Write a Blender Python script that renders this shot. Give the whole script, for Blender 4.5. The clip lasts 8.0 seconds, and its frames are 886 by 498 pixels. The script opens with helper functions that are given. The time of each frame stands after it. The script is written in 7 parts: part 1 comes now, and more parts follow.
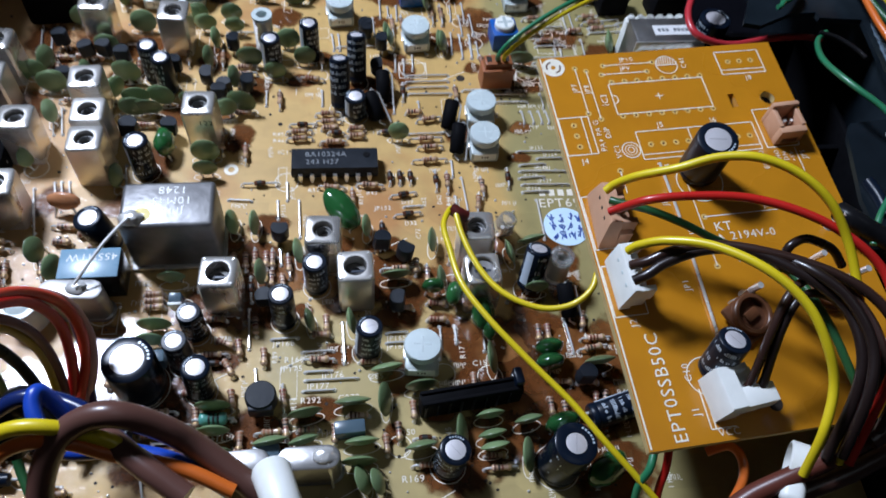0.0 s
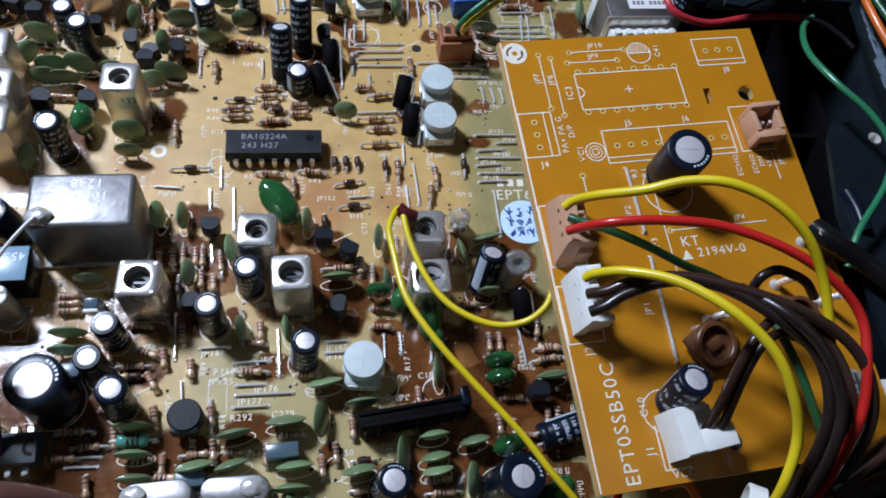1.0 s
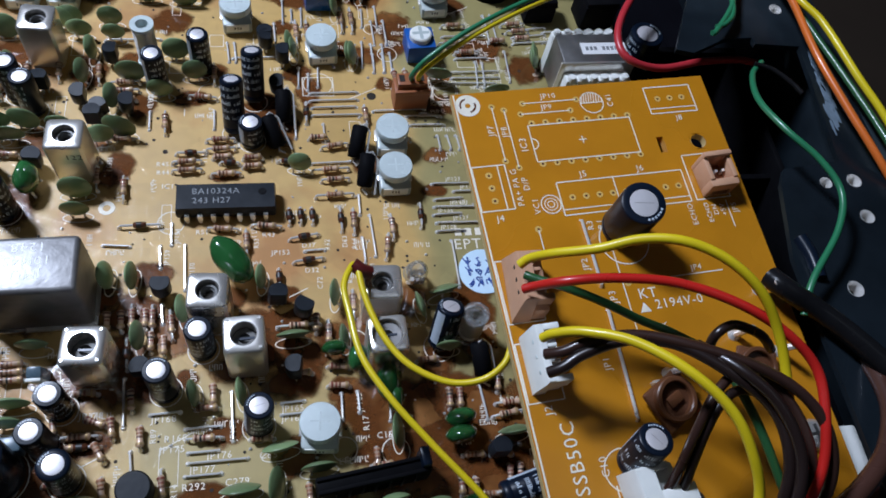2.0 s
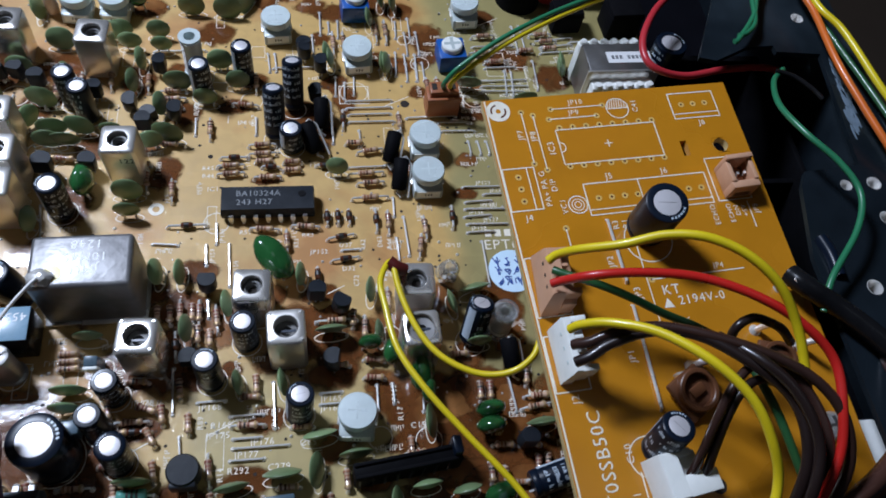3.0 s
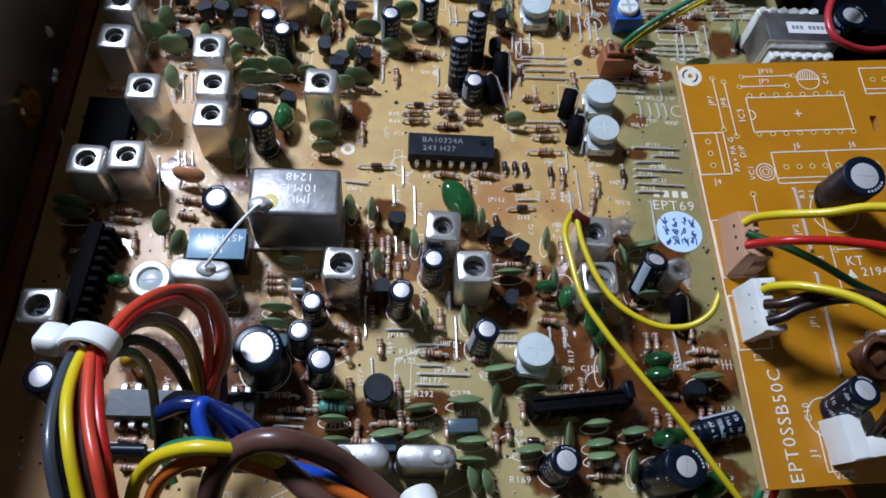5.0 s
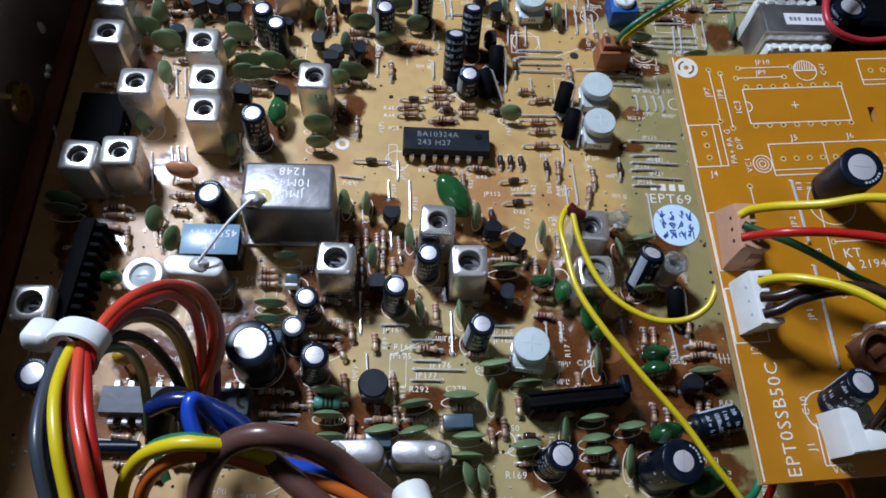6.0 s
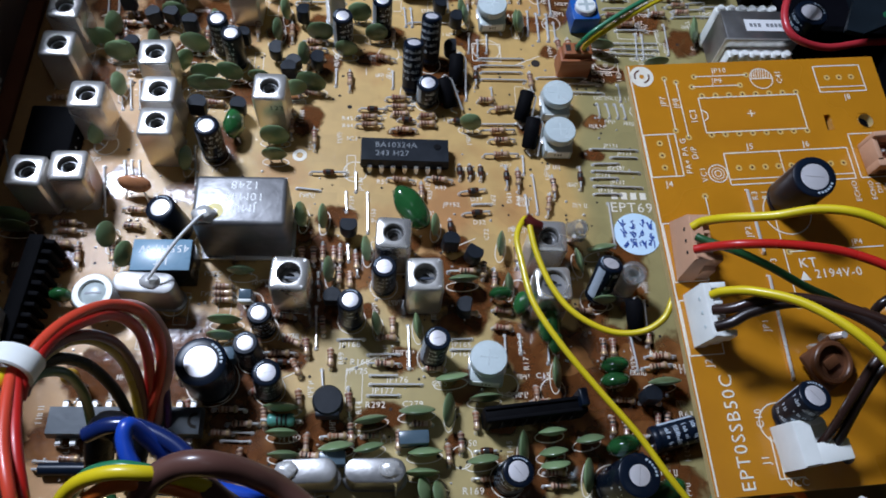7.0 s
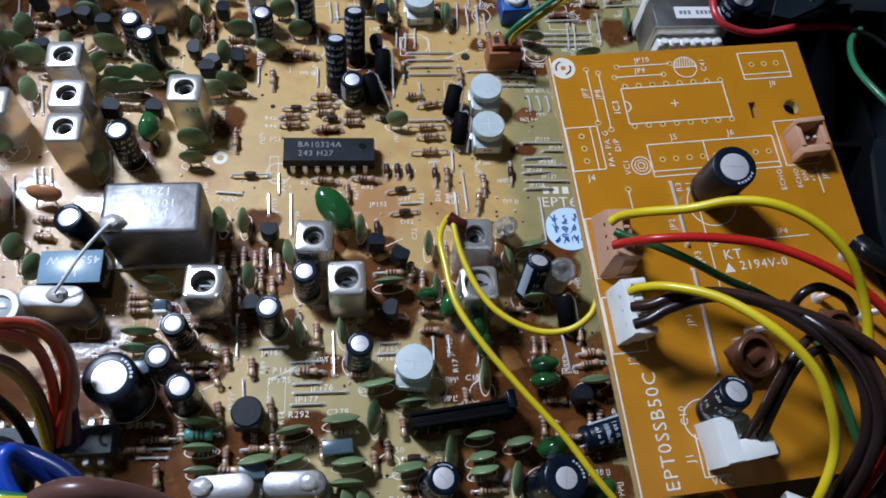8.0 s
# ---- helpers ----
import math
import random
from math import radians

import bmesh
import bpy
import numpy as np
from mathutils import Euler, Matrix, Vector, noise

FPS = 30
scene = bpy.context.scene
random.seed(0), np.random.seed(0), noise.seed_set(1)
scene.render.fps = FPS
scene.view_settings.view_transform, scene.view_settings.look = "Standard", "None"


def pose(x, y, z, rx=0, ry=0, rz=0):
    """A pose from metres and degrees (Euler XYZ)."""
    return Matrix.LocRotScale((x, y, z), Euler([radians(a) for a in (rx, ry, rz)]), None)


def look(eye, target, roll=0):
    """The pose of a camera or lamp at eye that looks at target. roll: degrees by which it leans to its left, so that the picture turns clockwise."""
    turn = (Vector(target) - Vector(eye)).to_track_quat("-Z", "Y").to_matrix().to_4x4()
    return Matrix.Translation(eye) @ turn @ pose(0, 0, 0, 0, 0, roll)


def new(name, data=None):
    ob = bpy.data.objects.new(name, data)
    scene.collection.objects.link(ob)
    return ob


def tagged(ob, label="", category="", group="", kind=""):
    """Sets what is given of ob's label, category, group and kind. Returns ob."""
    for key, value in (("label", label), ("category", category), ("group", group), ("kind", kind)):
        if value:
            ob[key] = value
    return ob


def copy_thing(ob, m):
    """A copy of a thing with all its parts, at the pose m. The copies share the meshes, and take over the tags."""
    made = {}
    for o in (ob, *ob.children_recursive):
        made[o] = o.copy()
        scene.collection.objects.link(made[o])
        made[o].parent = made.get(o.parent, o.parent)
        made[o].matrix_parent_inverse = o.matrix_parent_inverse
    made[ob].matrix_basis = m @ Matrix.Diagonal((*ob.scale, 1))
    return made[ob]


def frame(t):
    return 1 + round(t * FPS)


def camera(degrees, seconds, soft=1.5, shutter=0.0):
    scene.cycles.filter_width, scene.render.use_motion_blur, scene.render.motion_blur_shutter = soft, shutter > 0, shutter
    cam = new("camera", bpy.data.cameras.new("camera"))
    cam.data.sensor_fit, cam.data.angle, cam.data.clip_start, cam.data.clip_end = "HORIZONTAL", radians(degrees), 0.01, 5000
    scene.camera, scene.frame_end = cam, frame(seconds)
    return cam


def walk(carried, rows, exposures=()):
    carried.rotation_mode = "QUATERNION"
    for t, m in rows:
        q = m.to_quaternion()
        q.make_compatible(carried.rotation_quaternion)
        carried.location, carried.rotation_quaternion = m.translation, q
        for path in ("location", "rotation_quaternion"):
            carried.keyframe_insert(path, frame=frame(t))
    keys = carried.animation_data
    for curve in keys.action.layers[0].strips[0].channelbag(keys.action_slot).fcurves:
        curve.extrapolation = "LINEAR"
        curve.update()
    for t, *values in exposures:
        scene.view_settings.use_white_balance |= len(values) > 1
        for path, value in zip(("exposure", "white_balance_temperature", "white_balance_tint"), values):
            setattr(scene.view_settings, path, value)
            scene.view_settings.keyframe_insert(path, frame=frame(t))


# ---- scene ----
# ---- the camera and its walk ----
EXPOSURES = [(0, 0.21), (1.0, 0.13), (1.5, 0.0), (3, -0.08), (3.5, -0.05), (4, 0.12), (4.5, 0.07), (6, 0.04), (6.5, 0.04), (7, -0.03), (8, 0.02)]
cam = camera(60.04, 8.0, 1.7, 0.3)
ROWS = [
    (0, 3.34, 33.58, 138.42, -12.147, -56.032, 8.478),
    (0.5, 5.96, 51.31, 136.54, -16.587, -62.383, 13.818),
    (1, 9.64, 52.68, 136.26, -18.589, -61.155, 15.185),
    (1.5, 14.91, 57.76, 138.24, -21.795, -60.227, 16.500),
    (1.7, 13.41, 58.55, 136.39, -22.573, -58.902, 17.231),
    (2.8, 11.33, 57.63, 142.02, -19.058, -59.146, 14.552),
    (3, 9.88, 53.11, 141.78, -18.099, -58.452, 13.651),
    (3.5, 6.47, 42.53, 143.16, -15.418, -56.172, 11.725),
    (4, 2.87, 36.94, 139.89, -15.143, -56.090, 12.224),
    (4.5, -11.55, 44.17, 145.99, -10.204, -60.825, 10.316),
    (4.7, -12.69, 48.53, 147.03, -8.657, -62.567, 9.905),
    (6, -11.08, 48.40, 145.64, -8.122, -62.946, 9.059),
    (6.5, -10.12, 50.31, 148.64, -7.974, -62.787, 9.023),
    (7, -4.52, 51.32, 145.55, -9.887, -62.756, 9.991),
    (7.5, 0.23, 52.94, 142.77, -12.930, -62.878, 11.374),
    (8, 6.50, 54.14, 143.25, -13.591, -62.928, 11.497),
]
walk(cam, [(t, pose(x / 1000, y / 1000, z / 1000, 90 + pitch, 0, yaw) @ pose(0, 0, 0, 0, 0, roll))
           for t, x, y, z, yaw, pitch, roll in ROWS], EXPOSURES)

# ---- light: a lamp above the bench behind the set, an added fill lamp, and a dim room ----
world = bpy.data.worlds.new("room_air")
scene.world = world
world.use_nodes = True
world.node_tree.nodes["Background"].inputs["Color"].default_value = (0.86, 0.88, 0.92, 1)
world.node_tree.nodes["Background"].inputs["Strength"].default_value = 0.011


def area_lamp(name, eye, target, size, watts, colour):
    data = bpy.data.lights.new(name, "AREA")
    data.shape, data.size, data.energy, data.color = "DISK", size, watts, colour
    ob = new(name, data)
    ob.matrix_world = look(eye, target)
    return ob


area_lamp("bench_lamp", (-0.22, 0.34, 0.43), (0.0, 0.13, 0.0), 0.10, 3.2, (0.85, 0.98, 1.25))
# unseen wide lamp, added as fill to lift the shadows
area_lamp("room_fill", (0.5, -0.2, 2.2), (0.0, 0.1, 0.0), 0.9, 0.95, (0.78, 0.90, 1.02))

# ---- materials ----


def mat(name, colour, rough=0.5, metal=0.0, vary=0.12, grain=500.0, bump=0.0, coat=0.0, glass=0.0, stain=None, each=0.0, spec=0.5):
    """A surface with grain and wider wear; stain is a second colour in worn patches, each a change of brightness from thing to thing."""
    m = bpy.data.materials.new(name)
    m.use_nodes = True
    nt = m.node_tree
    n, k = nt.nodes, nt.links
    b = n["Principled BSDF"]
    co = n.new("ShaderNodeTexCoord")
    info = n.new("ShaderNodeObjectInfo")
    off = n.new("ShaderNodeVectorMath")
    off.operation = "ADD"
    k.new(co.outputs["Object"], off.inputs[0])
    k.new(info.outputs["Random"], off.inputs[1])
    fine = n.new("ShaderNodeTexNoise")
    fine.inputs["Scale"].default_value, fine.inputs["Detail"].default_value = grain, 5
    wide = n.new("ShaderNodeTexNoise")
    wide.inputs["Scale"].default_value, wide.inputs["Detail"].default_value = grain / 7, 4
    for t in (fine, wide):
        k.new(off.outputs[0], t.inputs["Vector"])
    add = n.new("ShaderNodeMath")
    add.operation = "ADD"
    k.new(fine.outputs["Fac"], add.inputs[0])
    k.new(wide.outputs["Fac"], add.inputs[1])
    val = n.new("ShaderNodeMapRange")
    val.inputs["From Min"].default_value, val.inputs["From Max"].default_value = 0.6, 1.4
    val.inputs["To Min"].default_value, val.inputs["To Max"].default_value = 1 - vary, 1 + vary
    k.new(add.outputs[0], val.inputs["Value"])
    rnd = n.new("ShaderNodeMapRange")
    rnd.inputs["To Min"].default_value, rnd.inputs["To Max"].default_value = 1 - each, 1 + each
    k.new(info.outputs["Random"], rnd.inputs["Value"])
    mul = n.new("ShaderNodeMath")
    mul.operation = "MULTIPLY"
    k.new(val.outputs[0], mul.inputs[0])
    k.new(rnd.outputs[0], mul.inputs[1])
    hsv = n.new("ShaderNodeHueSaturation")
    hsv.inputs["Color"].default_value = (*colour, 1)
    if stain:
        ramp = n.new("ShaderNodeMapRange")
        ramp.inputs["From Min"].default_value, ramp.inputs["From Max"].default_value = 0.53, 0.66
        k.new(wide.outputs["Fac"], ramp.inputs["Value"])
        mix = n.new("ShaderNodeMix")
        mix.data_type = "RGBA"
        mix.inputs[6].default_value, mix.inputs[7].default_value = (*colour, 1), (*stain, 1)
        k.new(ramp.outputs[0], mix.inputs[0])
        k.new(mix.outputs[2], hsv.inputs["Color"])
    k.new(mul.outputs[0], hsv.inputs["Value"])
    k.new(hsv.outputs[0], b.inputs["Base Color"])
    ro = n.new("ShaderNodeMapRange")
    ro.inputs["From Min"].default_value, ro.inputs["From Max"].default_value = 0.3, 0.7
    ro.inputs["To Min"].default_value, ro.inputs["To Max"].default_value = max(rough - 0.08, 0.02), min(rough + 0.1, 1)
    k.new(wide.outputs["Fac"], ro.inputs["Value"])
    k.new(ro.outputs[0], b.inputs["Roughness"])
    b.inputs["Metallic"].default_value = metal
    b.inputs["Specular IOR Level"].default_value = spec
    b.inputs["Coat Weight"].default_value, b.inputs["Coat Roughness"].default_value = coat, 0.08
    b.inputs["Transmission Weight"].default_value = glass
    if bump:
        bp = n.new("ShaderNodeBump")
        bp.inputs["Strength"].default_value, bp.inputs["Distance"].default_value = bump, 0.0002
        k.new(fine.outputs["Fac"], bp.inputs["Height"])
        k.new(bp.outputs[0], b.inputs["Normal"])
    return m


def board_mat():
    """Tan phenolic board: golden laminate, greener over the copper plane below it, darker beside and under the raised
    board, with red-brown flux stains and an uneven lacquer.
    """
    m = mat("phenolic_tan", (0.545, 0.342, 0.114), 0.50, 0, 0.13, 270, 0.05, 0.15, stain=(0.40, 0.183, 0.050))
    n, k = m.node_tree.nodes, m.node_tree.links
    hsv = next(x for x in n if x.type == "HUE_SAT")
    old = hsv.inputs["Color"].links[0].from_socket
    co = n.new("ShaderNodeTexCoord")
    warp = n.new("ShaderNodeTexNoise")
    warp.inputs["Scale"].default_value, warp.inputs["Detail"].default_value = 45, 3
    k.new(co.outputs["Object"], warp.inputs["Vector"])
    wob = n.new("ShaderNodeVectorMath")
    wob.operation = "MULTIPLY_ADD"
    wob.inputs[1].default_value = (0.016, 0.016, 0)
    k.new(warp.outputs["Color"], wob.inputs[0])
    k.new(co.outputs["Object"], wob.inputs[2])
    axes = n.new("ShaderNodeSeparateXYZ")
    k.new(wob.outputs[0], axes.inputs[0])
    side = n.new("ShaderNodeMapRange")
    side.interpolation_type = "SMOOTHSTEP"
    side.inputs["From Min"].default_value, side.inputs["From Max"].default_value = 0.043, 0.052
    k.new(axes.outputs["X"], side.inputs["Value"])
    near = n.new("ShaderNodeMapRange")
    near.interpolation_type = "SMOOTHSTEP"
    near.inputs["From Min"].default_value, near.inputs["From Max"].default_value = 0.126, 0.108
    k.new(axes.outputs["Y"], near.inputs["Value"])
    both = n.new("ShaderNodeMath")
    both.operation = "MAXIMUM"
    k.new(side.outputs[0], both.inputs[0])
    inner = n.new("ShaderNodeMapRange")
    inner.interpolation_type = "SMOOTHSTEP"
    inner.inputs["From Min"].default_value, inner.inputs["From Max"].default_value = -0.020, 0.0
    k.new(axes.outputs["X"], inner.inputs["Value"])
    some = n.new("ShaderNodeMath")
    some.operation = "MULTIPLY"
    k.new(near.outputs[0], some.inputs[0])
    k.new(inner.outputs[0], some.inputs[1])
    k.new(some.outputs[0], both.inputs[1])
    plane = n.new("ShaderNodeMath")
    plane.operation = "MULTIPLY"
    plane.inputs[1].default_value = 0.72
    k.new(both.outputs[0], plane.inputs[0])
    mix = n.new("ShaderNodeMix")
    mix.data_type = "RGBA"
    mix.inputs[7].default_value = (0.40, 0.332, 0.142, 1)
    k.new(plane.outputs[0], mix.inputs[0])
    k.new(old, mix.inputs[6])
    # a second mix darkens the strip beside and under the raised board
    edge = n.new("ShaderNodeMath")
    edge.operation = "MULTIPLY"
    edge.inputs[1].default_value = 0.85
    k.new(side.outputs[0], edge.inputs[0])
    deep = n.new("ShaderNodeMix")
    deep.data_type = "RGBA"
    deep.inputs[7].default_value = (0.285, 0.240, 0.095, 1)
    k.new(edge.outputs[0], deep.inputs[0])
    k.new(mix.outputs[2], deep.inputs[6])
    # red shade beside the side plate, painted into the laminate's left side
    rim = n.new("ShaderNodeMapRange")
    rim.interpolation_type = "SMOOTHSTEP"
    rim.inputs["From Min"].default_value, rim.inputs["From Max"].default_value = -0.030, -0.062
    rim.inputs["To Max"].default_value = 0.8
    k.new(axes.outputs["X"], rim.inputs["Value"])
    red = n.new("ShaderNodeMix")
    red.data_type = "RGBA"
    red.inputs[7].default_value = (0.44, 0.225, 0.086, 1)
    k.new(rim.outputs[0], red.inputs[0])
    k.new(deep.outputs[2], red.inputs[6])
    # broad copper tracks below the laminate
    cells = n.new("ShaderNodeTexVoronoi")
    cells.distance, cells.feature = "CHEBYCHEV", "F1"
    cells.inputs["Scale"].default_value = 120
    k.new(co.outputs["Object"], cells.inputs["Vector"])
    tone = n.new("ShaderNodeMapRange")
    tone.inputs["To Min"].default_value, tone.inputs["To Max"].default_value = 0.90, 1.08
    k.new(cells.outputs["Color"], tone.inputs["Value"])
    mul = n.new("ShaderNodeMix")
    mul.data_type, mul.blend_type = "RGBA", "MULTIPLY"
    mul.inputs[0].default_value = 1.0
    k.new(red.outputs[2], mul.inputs[6])
    k.new(tone.outputs[0], mul.inputs[7])
    k.new(mul.outputs[2], hsv.inputs["Color"])
    ripple = n.new("ShaderNodeTexNoise")
    ripple.inputs["Scale"].default_value, ripple.inputs["Detail"].default_value = 650, 3
    k.new(co.outputs["Object"], ripple.inputs["Vector"])
    bp = n.new("ShaderNodeBump")
    bp.inputs["Strength"].default_value, bp.inputs["Distance"].default_value = 0.5, 0.0006
    k.new(ripple.outputs["Fac"], bp.inputs["Height"])
    k.new(bp.outputs[0], n["Principled BSDF"].inputs["Coat Normal"])
    return m


def film_fade(m):
    """Lets a dried film thin out raggedly towards its rim."""
    n, k = m.node_tree.nodes, m.node_tree.links
    co = n.new("ShaderNodeTexCoord")
    mid = n.new("ShaderNodeVectorMath")
    mid.operation = "SUBTRACT"
    mid.inputs[1].default_value = (0.5, 0.5, 0)
    flat = n.new("ShaderNodeVectorMath")
    flat.operation = "MULTIPLY"
    flat.inputs[1].default_value = (2, 2, 0)
    size = n.new("ShaderNodeVectorMath")
    size.operation = "LENGTH"
    rag = n.new("ShaderNodeTexNoise")
    rag.inputs["Scale"].default_value, rag.inputs["Detail"].default_value = 260, 6
    add = n.new("ShaderNodeMath")
    add.operation = "ADD"
    thin = n.new("ShaderNodeMapRange")
    thin.interpolation_type = "SMOOTHSTEP"
    thin.inputs["From Min"].default_value, thin.inputs["From Max"].default_value = 1.02, 1.34
    thin.inputs["To Min"].default_value, thin.inputs["To Max"].default_value = 0.9, 0.0
    k.new(co.outputs["Generated"], mid.inputs[0])
    k.new(mid.outputs[0], flat.inputs[0])
    k.new(flat.outputs[0], size.inputs[0])
    k.new(co.outputs["Object"], rag.inputs["Vector"])
    k.new(size.outputs["Value"], add.inputs[0])
    k.new(rag.outputs["Fac"], add.inputs[1])
    k.new(add.outputs[0], thin.inputs["Value"])
    k.new(thin.outputs[0], n["Principled BSDF"].inputs["Alpha"])


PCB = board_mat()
DPCB = mat("phenolic_amber", (0.51, 0.203, 0.010), 0.28, 0, 0.14, 110, 0.03, 0.3, stain=(0.43, 0.152, 0.008))
PCBEDGE = mat("board_edge", (0.55, 0.40, 0.18), 0.6, 0, 0.15, 800)
SILK = mat("silkscreen_ink", (0.80, 0.74, 0.62), 0.6, 0, 0.10, 900)
TIN = mat("tinned_can", (0.77, 0.74, 0.70), 0.28, 0.80, 0.08, 300, 0.05)
TIND = mat("dull_tin", (0.34, 0.33, 0.325), 0.40, 0.85, 0.30, 260, 0.7, stain=(0.52, 0.51, 0.50))
SLV = mat("tinned_wire", (0.88, 0.86, 0.83), 0.22, 0.50, 0.10, 600, 0.1)
TINNED = mat("bright_solder_wire", (0.90, 0.89, 0.87), 0.38, 0.15, 0.05, 700, 0.1)
SOLDER = mat("solder", (0.84, 0.82, 0.79), 0.24, 0.55, 0.12, 900, 0.25)
ALU = mat("aluminium_top", (0.80, 0.77, 0.79), 0.42, 0.55, 0.05, 900, 0.06)
# black epoxy with the lamp's pale sheen put into its colour
LITEPOXY = mat("epoxy_with_sheen", (0.055, 0.068, 0.080), 0.36, 0, 0.15, 700, 0.1, spec=0.4)
SLATEB = mat("slate_blue", (0.075, 0.115, 0.145), 0.28, 0, 0.12, 400, 0.06, spec=0.5)
TRIMB = mat("trimmer_base", (0.42, 0.47, 0.46), 0.30, 0, 0.12, 500, 0.06)
CORE = mat("coil_core", (0.15, 0.15, 0.15), 0.34, 0.2, 0.2, 900, 0.2)
FERR = mat("ferrite", (0.10, 0.095, 0.09), 0.5, 0, 0.2, 900, 0.2)
BLK = mat("black_plastic", (0.008, 0.008, 0.009), 0.28, 0, 0.2, 500, 0.06, spec=0.15)
SLEEVE = mat("capacitor_sleeve", (0.004, 0.008, 0.017), 0.28, 0, 0.2, 300, 0.02, 0.0, spec=0.22)
STRIPE = mat("sleeve_print", (0.46, 0.53, 0.60), 0.25, 0, 0.08, 600)
BODY = mat("epoxy_black", (0.013, 0.016, 0.021), 0.40, 0, 0.2, 900, 0.12, spec=0.2)
OLIVE = mat("olive_lacquer", (0.155, 0.225, 0.105), 0.36, 0, 0.16, 260, 0.06, 0.2, each=0.28)
DGRN = mat("dark_green_lacquer", (0.018, 0.095, 0.026), 0.14, 0, 0.2, 260, 0.03, 0.8, each=0.25)
ORNG = mat("orange_lacquer", (0.52, 0.22, 0.10), 0.35, 0, 0.12, 300, 0.05)
MUSB = mat("yellow_lacquer", (0.45, 0.26, 0.02), 0.3, 0, 0.12, 300, 0.05)
RBODY = mat("resistor_tan", (0.50, 0.335, 0.235), 0.20, 0, 0.12, 600, 0.05, 0.9, each=0.3)
B_BR = mat("band_brown", (0.13, 0.050, 0.025), 0.3)
B_BK = mat("band_black", (0.015, 0.013, 0.012), 0.4)
B_RD = mat("band_red", (0.20, 0.055, 0.032), 0.3)
B_OR = mat("band_orange", (0.30, 0.125, 0.060), 0.3)
B_GD = mat("band_gold", (0.42, 0.27, 0.12), 0.35, 0.3)
GLSD = mat("diode_glass", (0.085, 0.028, 0.014), 0.10, 0, 0.2, 600, 0, 0.5)
WHT = mat("white_nylon", (0.80, 0.81, 0.77), 0.38, 0, 0.10, 300, 0.10)
TRIMW = mat("trimmer_white", (0.68, 0.77, 0.77), 0.28, 0, 0.12, 500, 0.10, 0.2, 0.22)
BLUEP = mat("blue_plastic", (0.01, 0.09, 0.35), 0.3, 0, 0.12, 400, 0.04)
BRNC = mat("brown_connector", (0.31, 0.100, 0.037), 0.42, 0, 0.10, 400, 0.06)
PINKC = mat("tan_connector", (0.56, 0.31, 0.19), 0.45, 0, 0.08, 400, 0.05)
BLUF = mat("blue_grey_filter", (0.20, 0.335, 0.44), 0.32, 0, 0.10, 400, 0.08)
CLEAR = mat("clear_plastic", (0.85, 0.88, 0.88), 0.08, 0, 0.03, 400, 0, 0, 0.9)
STICK = mat("sticker_paper", (0.60, 0.79, 0.93), 0.6, 0, 0.05, 500)
INK = mat("blue_ink", (0.010, 0.060, 0.30), 0.5)
ICINK = mat("grey_print", (0.19, 0.20, 0.21), 0.5)
DINK = mat("dark_print", (0.03, 0.03, 0.03), 0.5)
LBL = mat("paper_label", (0.74, 0.74, 0.74), 0.5, 0, 0.04, 400)
STEELB = mat("blue_grey_steel", (0.012, 0.018, 0.024), 0.30, 0.30, 0.40, 130, 0.10, stain=(0.032, 0.045, 0.055), spec=0.34)
GLUE = mat("dried_glue", (0.15, 0.20, 0.25), 0.30, 0, 0.3, 900, 0.4)
STEELD = mat("smoky_steel", (0.30, 0.275, 0.275), 0.36, 0.85, 0.25, 60, 0.06, stain=(0.20, 0.175, 0.17))
# colour of the board's reflection low in the side plate
REFLSTRIP = mat("red_brown_reflection", (0.20, 0.062, 0.028), 0.30, 0, 0.2, 90, 0.06)
DARK = mat("black_chassis", (0.004, 0.004, 0.006), 0.4, 0, 0.3, 90, 0.15, spec=0.08)
BRASS = mat("brass", (0.60, 0.38, 0.15), 0.25, 1.0, 0.15, 300, 0.1)
VRB = mat("brown_phenolic", (0.125, 0.047, 0.020), 0.38, 0, 0.2, 400, 0.1)
SCORE = mat("scored_aluminium", (0.60, 0.57, 0.59), 0.4, 0.8, 0.05, 900)
RESIN = mat("resin_residue", (0.140, 0.047, 0.014), 0.14, 0, 0.35, 420, 0.5, 0.8, stain=(0.26, 0.110, 0.034))
film_fade(RESIN)
MATTE = mat("matt_black", (0.005, 0.005, 0.006), 0.6, 0, 0.3, 400, 0.3, spec=0.03)
TUBEB = mat("brown_tube", (0.10, 0.038, 0.018), 0.4, 0, 0.2, 400, 0.08)
CANINK = mat("pale_print", (0.88, 0.88, 0.86), 0.5)
SLOTG = mat("slot_shade", (0.54, 0.61, 0.61), 0.5)
HOLE = mat("hole_dark", (0.02, 0.014, 0.01), 0.8)


def insulation(name, colour, rough=0.32):
    return mat("insulation_" + name, colour, rough, 0, 0.08, 260, 0.03, 0.15)


YEL = insulation("yellow", (0.68, 0.52, 0.012))
RED = insulation("red", (0.50, 0.016, 0.012))
RED2 = insulation("crimson", (0.48, 0.03, 0.04))
REDO = insulation("orange_red", (0.64, 0.062, 0.03))
ORG = insulation("orange", (0.64, 0.14, 0.02))
PNK = insulation("pale_pink", (0.62, 0.34, 0.30))
MAR = insulation("maroon", (0.09, 0.010, 0.010))
MUS = insulation("mustard", (0.40, 0.26, 0.02))
GRN = insulation("dark_green", (0.02, 0.09, 0.03))
GRN2 = insulation("green", (0.02, 0.17, 0.075))
BLU = insulation("blue", (0.01, 0.06, 0.42))
